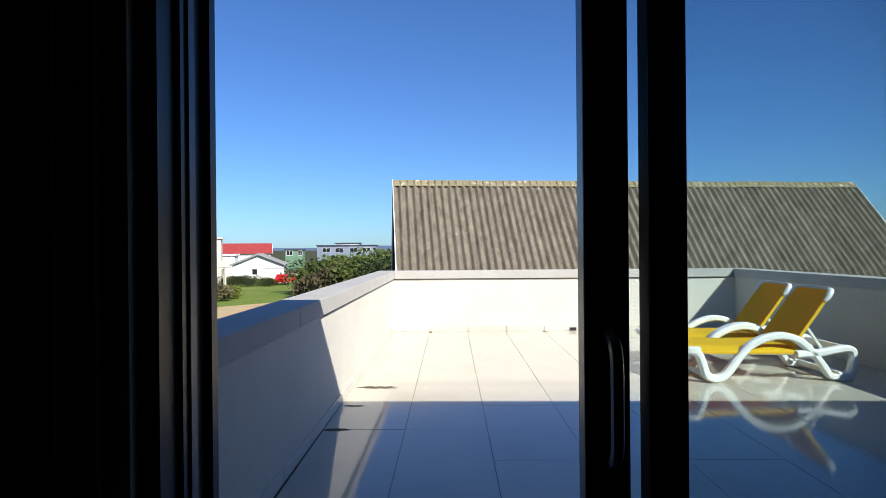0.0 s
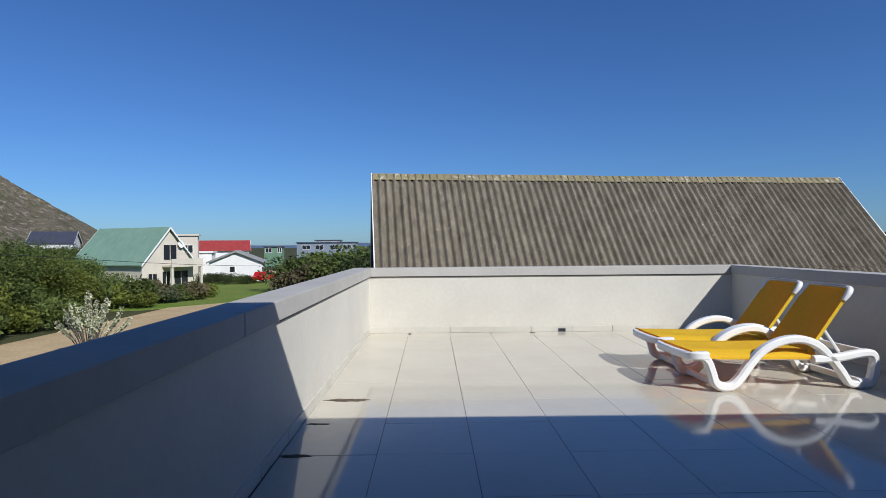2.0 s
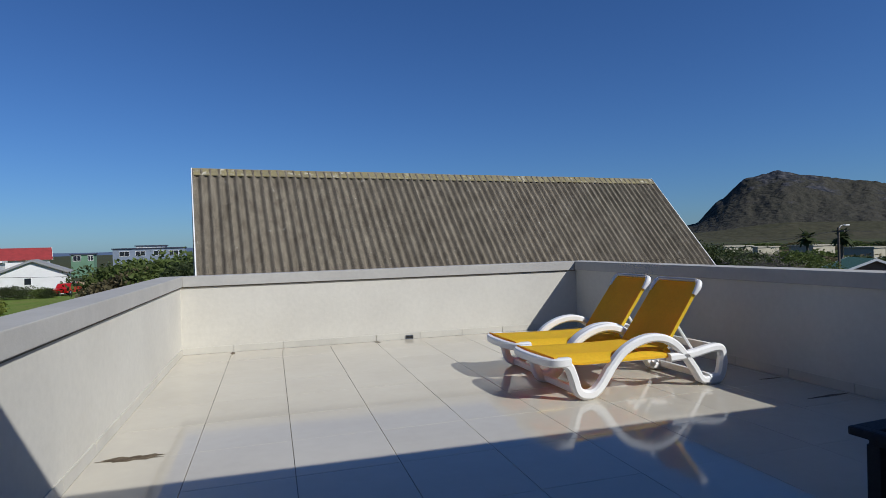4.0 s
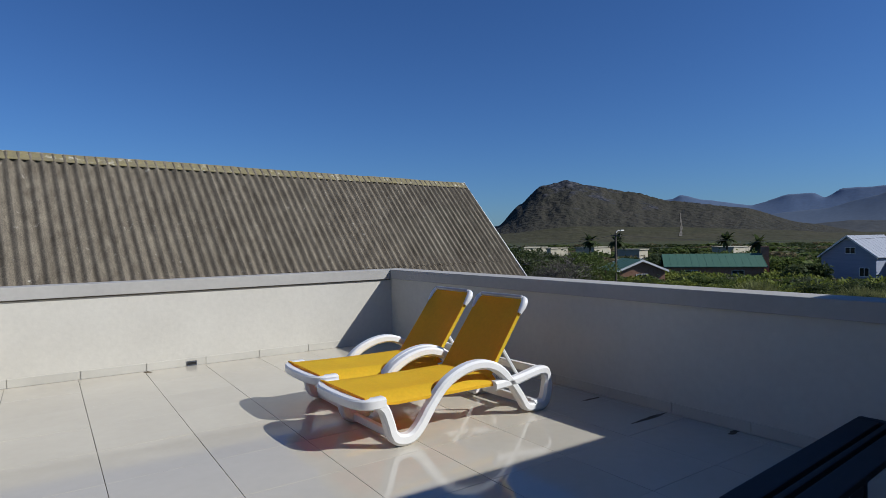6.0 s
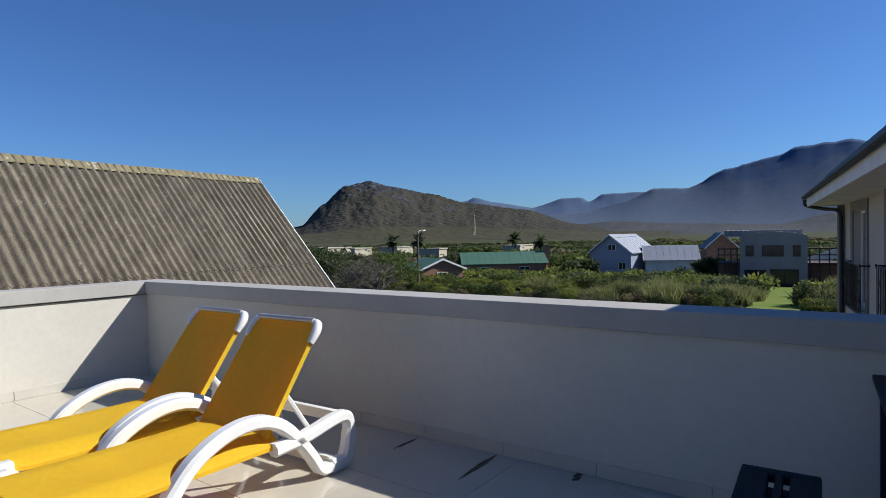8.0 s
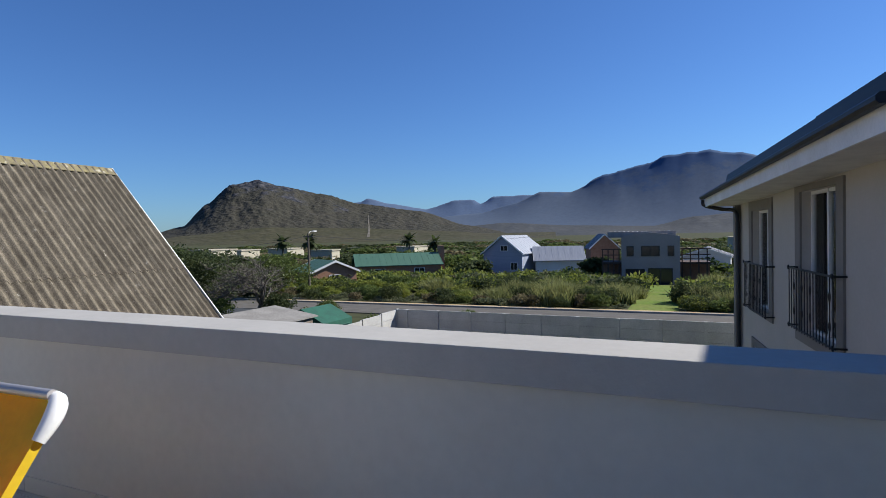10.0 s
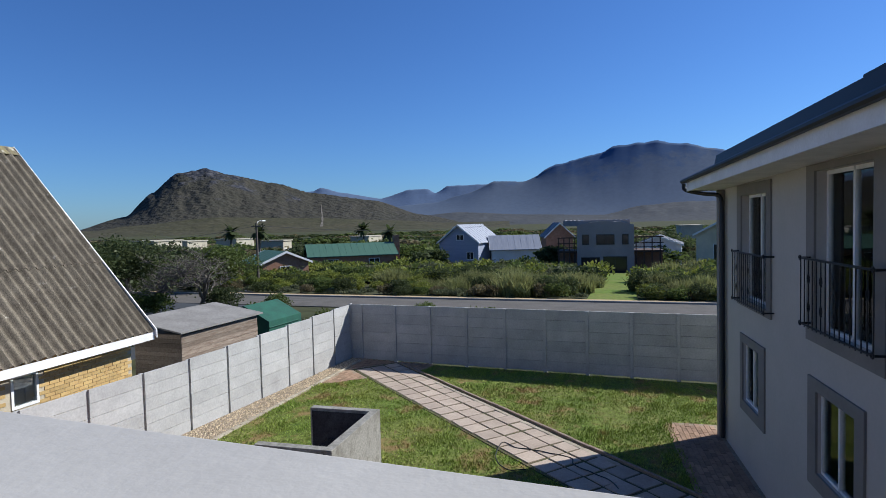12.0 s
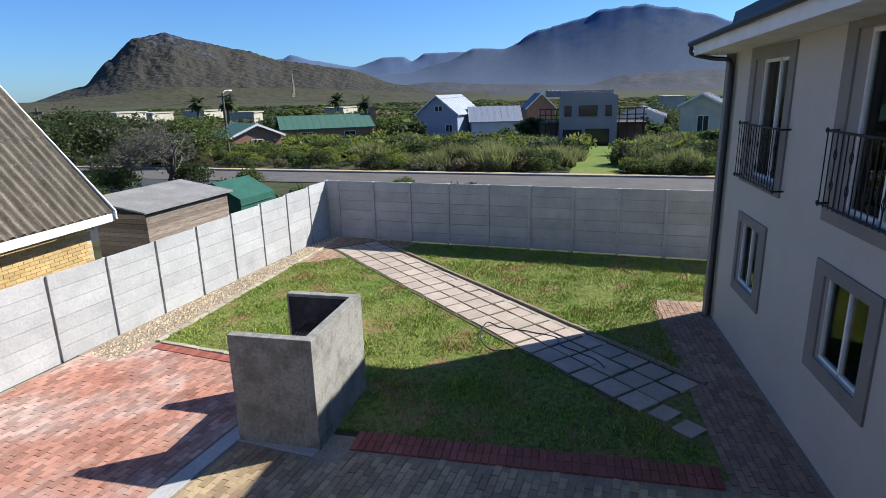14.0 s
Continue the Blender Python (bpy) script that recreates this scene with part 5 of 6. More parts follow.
def flat_house(pos, turn, L, D, top, wall, label, wins=(), name="house", cap="roof_dark"):
    zb = ground_z(*pos)
    h = thing(name, Matrix.Translation((pos[0], pos[1], zb)) @ Matrix.Rotation(radians(turn), 4, "Z"), label, "house")
    bm = B()
    box(bm, -L / 2, L / 2, -D / 2, D / 2, -0.5, top - zb)
    part("wall", bm, wall, h)
    bm = B()
    box(bm, -L / 2 - 0.25, L / 2 + 0.25, -D / 2 - 0.25, D / 2 + 0.25, top - zb, top - zb + 0.22)
    part("roof", bm, cap, h)
    for along, z, w, hh in wins:
        window(h, Matrix.Translation((along, -D / 2, 0)) @ Matrix.Rotation(math.pi, 4, "Z"), w, hh, z)
    return h


E1 = (1.1, -8.2)
# green-roofed house with a gable and balcony
gx, gy = -36.0, 61.9
gh = gable_house((gx, gy), -22, 11.0, 7.4, -0.35, 3.62, "wall_beige", "roof_green_pale", "beige two-storey house with a pale green sheet roof",
                 [(1, 0.2, 3.3, 2.0, 1.9), (0, -1.5, 0.9, 1.0, 1.2), (1, -2.3, 0.4, 1.3, 1.5), (1, -0.4, 0.0, 1.2, 2.1), (1, 1.8, 0.0, 2.2, 2.1), (0, 3.5, 1.0, 0.6, 0.8)], frame="wall_beige")
bm = B()
box(bm, 5.5, 7.1, -1.0, 3.7, 2.55, 2.75)
for yy in (-0.85, 3.55):
    box(bm, 6.8, 7.05, yy - 0.12, yy + 0.12, -0.5, 2.55)
box(bm, 7.0, 7.1, -1.0, 3.7, 2.75, 3.5)
part("balcony", bm, "wall_beige", gh)
bm = B()
r = bmesh.ops.create_cone(bm, cap_ends=True, segments=18, radius1=0.45, radius2=0.12, depth=0.2)
for v in bm.verts:
    v.co = Matrix.Translation((5.7, 1.6, 5.2)) @ Matrix.Rotation(radians(-100), 4, "Y") @ v.co
part("satellite_dish", bm, "wall_white", gh, "white satellite dish")
flat_house(at(-23.5, 92, E1), 20, 2.6, 4, 3.0, "wall_beige", "beige flat-roofed house behind the green roof", [(0, 4.0, 1.4, 1.2)], cap="wall_beige")
gable_house(at(-20.4, 105, E1), 20, 7.4, 5.0, 0.9, 2.35, "wall_white", "roof_red", "white house with a bright red roof", [(0, -2.5, 2.6, 1.6, 1.1), (0, 1.5, 2.6, 1.6, 1.1)])
gable_house(at(-19.3, 88, E1), 104, 6, 7.0, -0.7, 0.72, "wall_white", "roof_grey", "small white house with a grey gabled roof", [(3, 0.5, 1.3, 0.8, 0.9)], trim="roof_grey")
flat_house(at(-22.4, 97, E1), 15, 3.4, 5, 0.5, "wall_white", "low white annexe with a flat roof", [(0, 1.0, 0.9, 1.0)], cap="wall_white")
flat_house(at(-16.0, 150, E1), 10, 4.2, 6, 1.25, "wall_green", "green box-shaped house far off", [(-1, 3.5, 1.5, 1.2), (1.5, 3.5, 1.0, 1.2)])
fh = flat_house(at(-11.0, 165, E1), 5, 16, 7, 2.3, "wall_slate", "long white and blue house with flat roofs", [(-5.5, 4.2, 2.2, 1.2), (-2, 4.2, 2.2, 1.2), (2, 4.2, 2.2, 1.2), (5.5, 4.2, 2.2, 1.2)])
bm = B()
box(bm, -3, 3.5, -3.2, 3, 6.0, 6.6)
part("upper_storey", bm, "wall_white", fh)
bm = B()
box(bm, -3.3, 3.8, -3.5, 3.3, 6.6, 6.8)
part("upper_roof", bm, "roof_dark", fh)
gable_house(at(-33.4, 150, (1.0, -8.8)), 20, 8, 7, 2.6, 4.9, "wall_white", "roof_dark", "white house with a dark slate roof on the slope", [(0, 0, 2.5, 1.2, 1)], base=-2.5)
# houses beyond the road
gable_house(at(69.9, 98), 175, 9.0, 6.8, -1.75, 0.85, "wall_blue", "roof_pale", "blue-grey boarded house with a steep pale metal roof", [(1, 0.3, 4.6, 1.3, 0.9), (1, 2.0, 1.6, 1.2, 1.2)])
gable_house(at(74.0, 97), -68, 7.4, 6.0, -3.0, -1.05, "wall_white", "roof_pale", "low annexe with a pale metal roof", [(1, 0, 1.0, 1.0, 1.0)])
ghx = gable_house(at(58.4, 92), -50, 12.6, 7.0, -3.1, -1.55, "wall_brick", "roof_green", "brown brick house under a long green roof", [(0, -3, 0.9, 1.6, 1.1), (0, 3, 0.9, 1.6, 1.1)], trim="roof_green")
bm = B()
box(bm, 6.7, 7.6, -0.5, 0.5, 0, 5.2)
part("chimney", bm, "wall_brick", ghx)
gable_house(at(51.6, 74), 240, 6, 5.6, -2.75, -1.6, "wall_brick", "roof_green", "small brick house with a white-trimmed green gable", [(1, 0, 0.9, 1.4, 0.8)])
bx = at(82.4, 84)
boxy = thing("house", Matrix.Translation((bx[0], bx[1], ground_z(*bx))) @ Matrix.Rotation(radians(7 - 90), 4, "Z"), "grey two-storey house with a curved parapet and timber decks", "house")
zb = ground_z(*bx)
bm = B()
top = 1.05 - zb
extrude_poly(bm, [(-3.6, -0.5), (-3.6, top - 0.55), (-2.2, top - 0.2), (0, top), (2.2, top - 0.2), (3.6, top - 0.55), (3.6, -0.5)], -3, 4, "y")
part("wall", bm, "wall_grey", boxy)
bm = B()
box(bm, -5.6, 3.2, 0.5, 5.5, top - 0.65, top + 0.12)
rr = part("roof", bm, "roof_grey", boxy, "grey ribbed roof behind the parapet")
bm = B()
for i in range(15):
    x = -5.4 + i * 0.6
    box(bm, x, x + 0.08, 0.45, 5.5, top + 0.12, top + 0.18)
part("rib", bm, "roof_grey", rr)
for along, z, w, hh in ((0.0, 3.75, 2.3, 1.35), (-2.5, 3.75, 0.9, 1.35), (2.5, 3.75, 0.8, 1.35), (-1.9, 0.2, 2.4, 1.9), (1.2, 0.0, 3.0, 2.2)):
    window(boxy, Matrix.Translation((along, -3.0, 0)) @ Matrix.Rotation(math.pi, 4, "Z"), w, hh, z, "dark_metal")
for x0, x1 in ((-6.2, -3.65), (3.65, 7.2)):
    bm = B()
    box(bm, x0, x1, -2.4, 3, 2.7, 2.95)
    dk = part("deck", bm, "timber", boxy, "dark timber deck")
    for i in range(4):
        x = x0 + (x1 - x0) * (i + 0.2) / 3.6
        for e0, e1, hw_ in ((-0.5, 2.7, 0.1), (2.95, 4.6, 0.07)):
            bm = B()
            box(bm, x - hw_, x + hw_, -2.35, -2.2, e0, e1)
            part("post", bm, "timber", dk)
    for e0, e1 in ((3.85, 3.98), (3.35, 3.43), (4.6, 4.75)):
        bm = B()
        box(bm, x0, x1, -2.36, -2.26, e0, e1)
        part("rail", bm, "timber", dk)
    bm = B()
    box(bm, x0, x1, -1.0, 3, -0.5, 2.7)
    part("side_wall", bm, "wall_brick", boxy)
gable_house(at(78.1, 108), 200, 7, 4.6, -1.4, 0.75, "wall_brick", "roof_dark", "brown gabled house behind the decks", [])
gable_house(at(87.2, 105), 0, 9, 7, -3.0, -1.7, "wall_white", "roof_grey", "low white house with a grey roof", [])
gable_house(at(93.2, 80, (5.78, -4.11)), 172, 8, 4.5, -0.75, 0.45, "wall_yellow", "roof_dark", "pale yellow gabled house beside the road", [(1, 0.3, 1.8, 1.3, 2.0)])
for b, r, l, tp, wl in ((41.6, 150, 9, -1.3, "wall_cream"), (44.0, 172, 8, -2.0, "wall_cream"), (48.0, 165, 8, -1.7, "wall_cream"), (51.6, 150, 4, -2.1, "wall_cream"), (60, 190, 12, -2.4, "wall_cream"), (90.0, 200, 12, -1.4, "wall_cream")):
    flat_house(at(b, r), 8, l, 6, tp, wl, "pale flat-roofed building far off", [(-l / 4, 1.2, 1.3, 1.2), (l / 4, 1.2, 1.3, 1.2)], cap=wl)

# ---- red car parked by the lawn ----
cx, cy = at(-17.1, 82, E1)
car = thing("car", pose(cx, cy, G + 0.03, 0, 0, 80), "red hatchback parked on the grass", "car")
bm = B()
extrude_poly(bm, [(-1.9, 0.35), (-1.95, 0.8), (-1.2, 0.92), (-0.7, 1.4), (0.8, 1.42), (1.5, 0.95), (1.95, 0.85), (1.95, 0.35)], -0.8, 0.8, "y")
part("body", bm, "car_red", car)
bm = B()
extrude_poly(bm, [(-1.05, 0.95), (-0.65, 1.34), (0.75, 1.36), (1.3, 0.97)], -0.815, 0.815, "y")
part("window", bm, "win_dark", car)
for x in (-1.2, 1.2):
    for yy in (-0.75, 0.75):
        bm = B()
        tube(bm, [(x, yy - 0.09, 0.31), (x, yy + 0.09, 0.31)], 0.31, 16)
        w_ = part("wheel", bm, "rubber", car)
        bm = B()
        tube(bm, [(x, yy - 0.1, 0.31), (x, yy + 0.1, 0.31)], 0.17, 10)
        part("rim", bm, "roof_pale", w_)


# ---- plants ----
def leaves(bm, centre, rad, n, size, rng, flatness=0.75, hollow=0.55):
    """Small leaf clumps scattered through an ellipsoid's outer shell."""
    cx, cy, cz = centre
    for _ in range(n):
        th, u = rng.uniform(0, 2 * math.pi), rng.uniform(-0.65, 1)
        k = math.sqrt(max(0, 1 - u * u))
        f = hollow + (1 - hollow) * rng.random() ** 0.6
        f *= 1 + 0.25 * math.sin(th * 3 + cx) * math.cos(u * 4 + cy)
        p = Vector((cx + rad[0] * k * math.cos(th) * f, cy + rad[1] * k * math.sin(th) * f, cz + rad[2] * u * f))
        s = size * rng.uniform(0.55, 1.3)
        a = Vector((rng.gauss(0, 1), rng.gauss(0, 1), rng.gauss(0, flatness))).normalized() * s
        b = a.orthogonal().normalized() * s * rng.uniform(0.35, 0.7)
        b.rotate(Matrix.Rotation(rng.uniform(0, 6.3), 3, a))
        vs = [bm.verts.new(p + q) for q in (-a, b, a, -b)]
        bm.faces.new(vs)


def shrub_mesh(material, rx, ry, rz, lumps, n, size, seed):
    rng = random.Random(seed)
    bm = B()
    for _ in range(lumps):
        a, d = rng.uniform(0, 6.3), rng.uniform(0, 0.75)
        s = rng.uniform(0.35, 0.6)
        leaves(bm, (rx * d * math.cos(a), ry * d * math.sin(a), rz * rng.uniform(0.35, 1.0 - s * 0.6)), (rx * s, ry * s, rz * s * 0.8), n // lumps, size, rng)
    me = bpy.data.meshes.new("foliage")
    bm.to_mesh(me)
    bm.free()
    me.materials.append(M[material])
    return me


def reed_mesh(material, r, h, n, seed):
    rng = random.Random(seed)
    bm = B()
    for _ in range(n):
        a, d = rng.uniform(0, 6.3), math.sqrt(rng.random()) * r
        x, y = d * math.cos(a), d * math.sin(a)
        hh = h * rng.uniform(0.55, 1.1) * (1 - 0.35 * (d / r) ** 2)
        lx, ly = rng.gauss(0, 0.3) * hh, rng.gauss(0, 0.3) * hh
        w = rng.uniform(0.02, 0.05)
        ang = rng.uniform(0, 3.14)
        ox, oy = w * math.cos(ang), w * math.sin(ang)
        v = [bm.verts.new(p) for p in ((x - ox, y - oy, 0), (x + ox, y + oy, 0), (x + lx * 0.4 + ox, y + ly * 0.4 + oy, hh * 0.6), (x + lx * 0.4 - ox, y + ly * 0.4 - oy, hh * 0.6), (x + lx, y + ly, hh))]
        bm.faces.new((v[0], v[1], v[2], v[3]))
        bm.faces.new((v[3], v[2], v[4]))
    me = bpy.data.meshes.new("foliage")
    bm.to_mesh(me)
    bm.free()
    me.materials.append(M[material])
    return me


SHRUBS = {
    "green": [shrub_mesh("leaf", 1.5, 1.4, 1.5, 11, 2600, 0.085, s) for s in (1, 2)],
    "yellow": [shrub_mesh("leaf_yellow", 1.3, 1.3, 1.2, 10, 2300, 0.08, s) for s in (3, 4)],
    "dark": [shrub_mesh("leaf_dark", 1.6, 1.5, 1.7, 11, 2600, 0.09, s) for s in (5, 6)],
    "brown": [shrub_mesh("leaf_brown", 1.5, 1.4, 1.3, 8, 1300, 0.11, 7)],
    "grey": [shrub_mesh("leaf_grey", 1.1, 1.1, 0.8, 7, 1000, 0.09, 8)],
    "reed": [reed_mesh("reed", 1.6, 1.75, 1500, 9), reed_mesh("reed", 1.4, 1.6, 1300, 10)],
}
FAR = {k: [shrub_mesh(m_, 1.5, 1.4, 1.45, 10, 620, 0.18, 30 + i)] for i, (k, m_) in enumerate((("green", "leaf"), ("yellow", "leaf_yellow"), ("dark", "leaf_dark"), ("brown", "leaf_brown"), ("grey", "leaf_grey")))}
SHRUB_LABEL = {"green": "dense green shrub", "yellow": "yellow-green fynbos shrub", "dark": "dark green coastal shrub", "brown": "dry brown scrub bush",
               "grey": "low grey-green bush", "reed": "clump of tall dry reeds"}
prng = random.Random(42)


def shrub(kind, x, y, s=1.0, sz=None):
    me = prng.choice(SHRUBS[kind])
    ob = new("reed_clump" if kind == "reed" else "shrub", me)
    ob.matrix_basis = Matrix.Translation((x, y, ground_z(x, y) - 0.08)) @ Matrix.Rotation(prng.uniform(0, 6.28), 4, "Z") @ Matrix.Diagonal((s, s, sz or s, 1))
    tagged(ob, SHRUB_LABEL[kind] + " growing in the sandy ground", "shrub", "fynbos shrubs")


def tree(x, y, h, spread, leaf, seed, label, bare=False, lean=0.0, n=3600, size=0.115):
    rng = random.Random(seed)
    t = thing("tree", Matrix.Translation((x, y, ground_z(x, y) - 0.05)), label, "tree")
    bm = B()
    tips = []

    def limb(p, d, length, r, level):
        pts, rad = [p], [r]
        for i in range(5):
            d = (d + Vector((rng.gauss(0, 0.2), rng.gauss(0, 0.2), rng.gauss(0.05, 0.12)))).normalized()
            p = p + d * length / 5
            pts.append(p)
            rad.append(r * (1 - 0.13 * (i + 1)))
        tube(bm, pts, rad, 6 if level < 2 else 4, False)
        if level < (5 if bare else 3):
            for _ in range((4 if bare and level > 1 else 3) if level else 5):
                a = rng.uniform(0, 6.3)
                q = pts[rng.randint(2, 5)]
                limb(q, (d * 0.6 + Vector((math.cos(a), math.sin(a), rng.uniform(-0.15, 0.35) if bare else rng.uniform(0.1, 0.7))) * (1.5 if bare else 0.9)).normalized(), length * rng.uniform(0.55, 0.8) * (1.9 if bare and level == 0 else 1), r * 0.55, level + 1)
        tips.append(p)

    limb(Vector((0, 0, 0)), Vector((lean, 0, 1)).normalized(), h * (0.24 if bare else 0.36), h * 0.03, 0)
    part("trunk", bm, "bark", t)
    bm = B()
    for p in tips:
        if rng.random() < (0.03 if bare else 1.0):
            s = spread * rng.uniform(0.13, 0.24)
            leaves(bm, p, (s, s, s * 0.62), max(8, n // len(tips)), size, rng, hollow=0.2)
    if not bare:
        for _ in range(14):
            a, d = rng.uniform(0, 6.3), rng.uniform(0.2, 0.9)
            s = spread * rng.uniform(0.16, 0.26)
            leaves(bm, (spread / 2 * d * math.cos(a), spread / 2 * d * math.sin(a), h * rng.uniform(0.32, 0.86 - 0.25 * d)), (s, s, s * 0.7), n // 14, size, rng, hollow=0.3)
    me = bpy.data.meshes.new("crown")
    bm.to_mesh(me)
    bm.free()
    me.materials.append(M[leaf])
    c = new("crown", me)
    c.parent = t
    return t


def palm(x, y, h, seed):
    rng = random.Random(seed)
    t = thing("palm_tree", Matrix.Translation((x, y, ground_z(x, y))), "palm tree with a ragged dark crown", "tree", "palms")
    bm = B()
    tube(bm, [(0, 0, h * k / 6) for k in range(7)], [0.3 - 0.02 * k for k in range(7)], 8)
    part("trunk", bm, "bark", t)
    bm = B()
    for i in range(48):
        a, e = rng.uniform(0, 6.3), rng.uniform(-0.5, 1.3)
        L = rng.uniform(1.6, 2.5)
        p = Vector((0, 0, h))
        d = Vector((math.cos(a) * math.cos(e), math.sin(a) * math.cos(e), math.sin(e)))
        prev = None
        for k in range(7):
            w = 0.35 * math.sin(math.pi * (k + 0.6) / 7.2) + 0.02
            sd = Vector((-math.sin(a), math.cos(a), 0)) * w
            cur = (bm.verts.new(p - sd + Vector((0, 0, -0.12 * w))), bm.verts.new(p), bm.verts.new(p + sd + Vector((0, 0, -0.12 * w))))
            if prev:
                bm.faces.new((prev[0], prev[1], cur[1], cur[0]))
                bm.faces.new((prev[1], prev[2], cur[2], cur[1]))
            prev = cur
            p = p + d * L / 6
            d = (d + Vector((0, 0, -0.22))).normalized()
    part("crown", bm, "leaf_dark", t)


# the fynbos field beyond the road
FIELD = []
for i in range(900):
    x = prng.uniform(47.5, 84)
    y = prng.uniform(-14, 62)
    b = math.degrees(math.atan2(x - 5.3, y + 4.4))
    if abs(y - 0.1 - 0.086 * (x - 46)) < (2.3 if x < 64 else 2.3 + (x - 64) * 0.28) and x < 84:
        continue
    if b < 36 or b > 97 or x < road_x(y) + 2.5:
        continue
    k = prng.choices(["green", "yellow", "dark", "brown", "grey", "reed"], [4, 7, 4, 0.8, 1.4, 0.2 if y > 9 else 1.6])[0]
    s = prng.uniform(0.65, 1.25) * (0.75 if x < 52 else 1.0)
    if k == "reed":
        s *= 1.15
    if x > 52 and k != "reed":
        FIELD.append((prng.choice(FAR[k] if x > 55 else SHRUBS[k]), Matrix.Translation((x, y, ground_z(x, y) - 0.08)) @ Matrix.Rotation(prng.uniform(0, 6.28), 4, "Z") @ Matrix.Diagonal((s * 1.1, s * 1.1, s * prng.uniform(0.8, 1.1), 1))))
    else:
        shrub(k, x, y, s, s * prng.uniform(0.75, 1.1))
for i in range(230):
    b = prng.uniform(33, 99)
    r = prng.uniform(98, 165)
    x, y = at(b, r)
    s = prng.uniform(1.5, 2.6) * (0.8 if b > 66 else 1.0)
    FIELD.append((prng.choice(FAR[prng.choice(["green", "dark", "dark", "brown"])]), Matrix.Translation((x, y, ground_z(x, y) - 0.1)) @ Matrix.Rotation(prng.uniform(0, 6.28), 4, "Z") @ Matrix.Diagonal((s * 1.2, s * 1.2, s * 0.95, 1))))
BELT = {k: shrub_mesh(m_, 1.6, 1.5, 1.4, 9, 300, 0.25, 60 + i) for i, (k, m_) in enumerate((("green", "leaf"), ("dark", "leaf_dark"), ("brown", "leaf_brown")))}
for i in range(420):
    b = prng.uniform(33, 100)
    x, y = at(b, prng.uniform(165, 520))
    s = prng.uniform(1.6, 2.9)
    FIELD.append((BELT[prng.choice(["green", "dark", "dark", "brown"])], Matrix.Translation((x, y, ground_z(x, y) - 0.1)) @ Matrix.Rotation(prng.uniform(0, 6.28), 4, "Z") @ Matrix.Diagonal((s * 2.2, s * 2.2, s * 0.8, 1))))
verts, quads, slots, mats = [], [], [], []
count = 0
for me, m in FIELD:
    co = np.empty(len(me.vertices) * 3, dtype=np.float32)
    me.vertices.foreach_get("co", co)
    mm = np.array(m)
    verts.append(co.reshape(-1, 3) @ mm[:3, :3].T + mm[:3, 3])
    if me.materials[0] not in mats:
        mats.append(me.materials[0])
    n = len(me.vertices)
    quads.append(np.arange(n).reshape(-1, 4) + count)
    slots.append(np.full(n // 4, mats.index(me.materials[0])))
    count += n
me = bpy.data.meshes.new("scrub_field")
me.from_pydata(np.concatenate(verts).tolist(), [], np.concatenate(quads).tolist())
for mt in mats:
    me.materials.append(mt)
me.polygons.foreach_set("material_index", np.concatenate(slots).astype(np.int32))
tagged(new("scrub_field", me), "dense fynbos scrub covering the field", "scrub", "", "stuff")
# reeds and shrubs on both sides of the lawn
for i in range(70):
    y = prng.choice([prng.uniform(3.6, 13), prng.uniform(-13, -2.4)])
    x = prng.uniform(47.3, 56)
    k = prng.choices(["reed", "dark", "yellow", "grey"], [4 if y < -2 else 3, 3, 3, 1.5])[0]
    shrub(k, x, y, prng.uniform(0.75, 1.15) * (0.9 if k == "reed" else 0.7), prng.uniform(0.8, 1.25) * (1.0 if k == "reed" else 0.8))
for y in [v * 1.15 - 12 for v in range(62)]:
    if -1.9 < y < 2.3:
        continue
    shrub(prng.choice(["grey", "brown", "dark", "green"]), road_x(y) + prng.uniform(2.2, 3.6), y + prng.uniform(-0.5, 0.5), prng.uniform(0.5, 0.85))
# plants behind the garden wall, this side of the road
for x, y, k, s in ((31, 4.5, "green", 0.7), (30, 7.6, "dark", 0.55), (24.8, 9.5, "grey", 1.0), (26.4, 10.2, "grey", 0.9), (32, -1.5, "green", 0.5), (28.2, 11, "green", 0.7), (29, 24, "green", 1.1), (33, 22, "dark", 0.9), (24, 20, "green", 0.9), (21, 17, "dark", 1.0)):
    shrub(k, x, y, s)
for _ in range(16):
    x, y = prng.uniform(25, 36), prng.uniform(8.5, 20)
    shrub(prng.choice(["green", "yellow", "grey", "green"]), x, y, prng.uniform(0.45, 0.8))
tree(32.0, 23.0, 6.6, 8.0, "leaf_grey", 5, "old tree with grey bare sprawling branches and thin foliage", bare=True, lean=0.9, n=2600)
tree(30.4, 24.6, 6.0, 8.0, "leaf_grey", 15, "grey leafless tree with sprawling branches", bare=True, lean=-0.7, n=1800)
tree(37.5, 36, 5.4, 6.6, "leaf_dark", 6, "dark green spreading tree beside the road", n=9000)
tree(44.5, 33.5, 4.4, 6.0, "leaf", 7, "green bushy tree at the edge of the scrub", n=9000)
tree(31, 34, 4.8, 6.0, "leaf_dark", 16, "dark green tree behind the corrugated roof", n=9000)
tree(49, 38, 4.2, 5.0, "leaf_brown", 8, "brownish bushy tree in the scrub", n=4000)
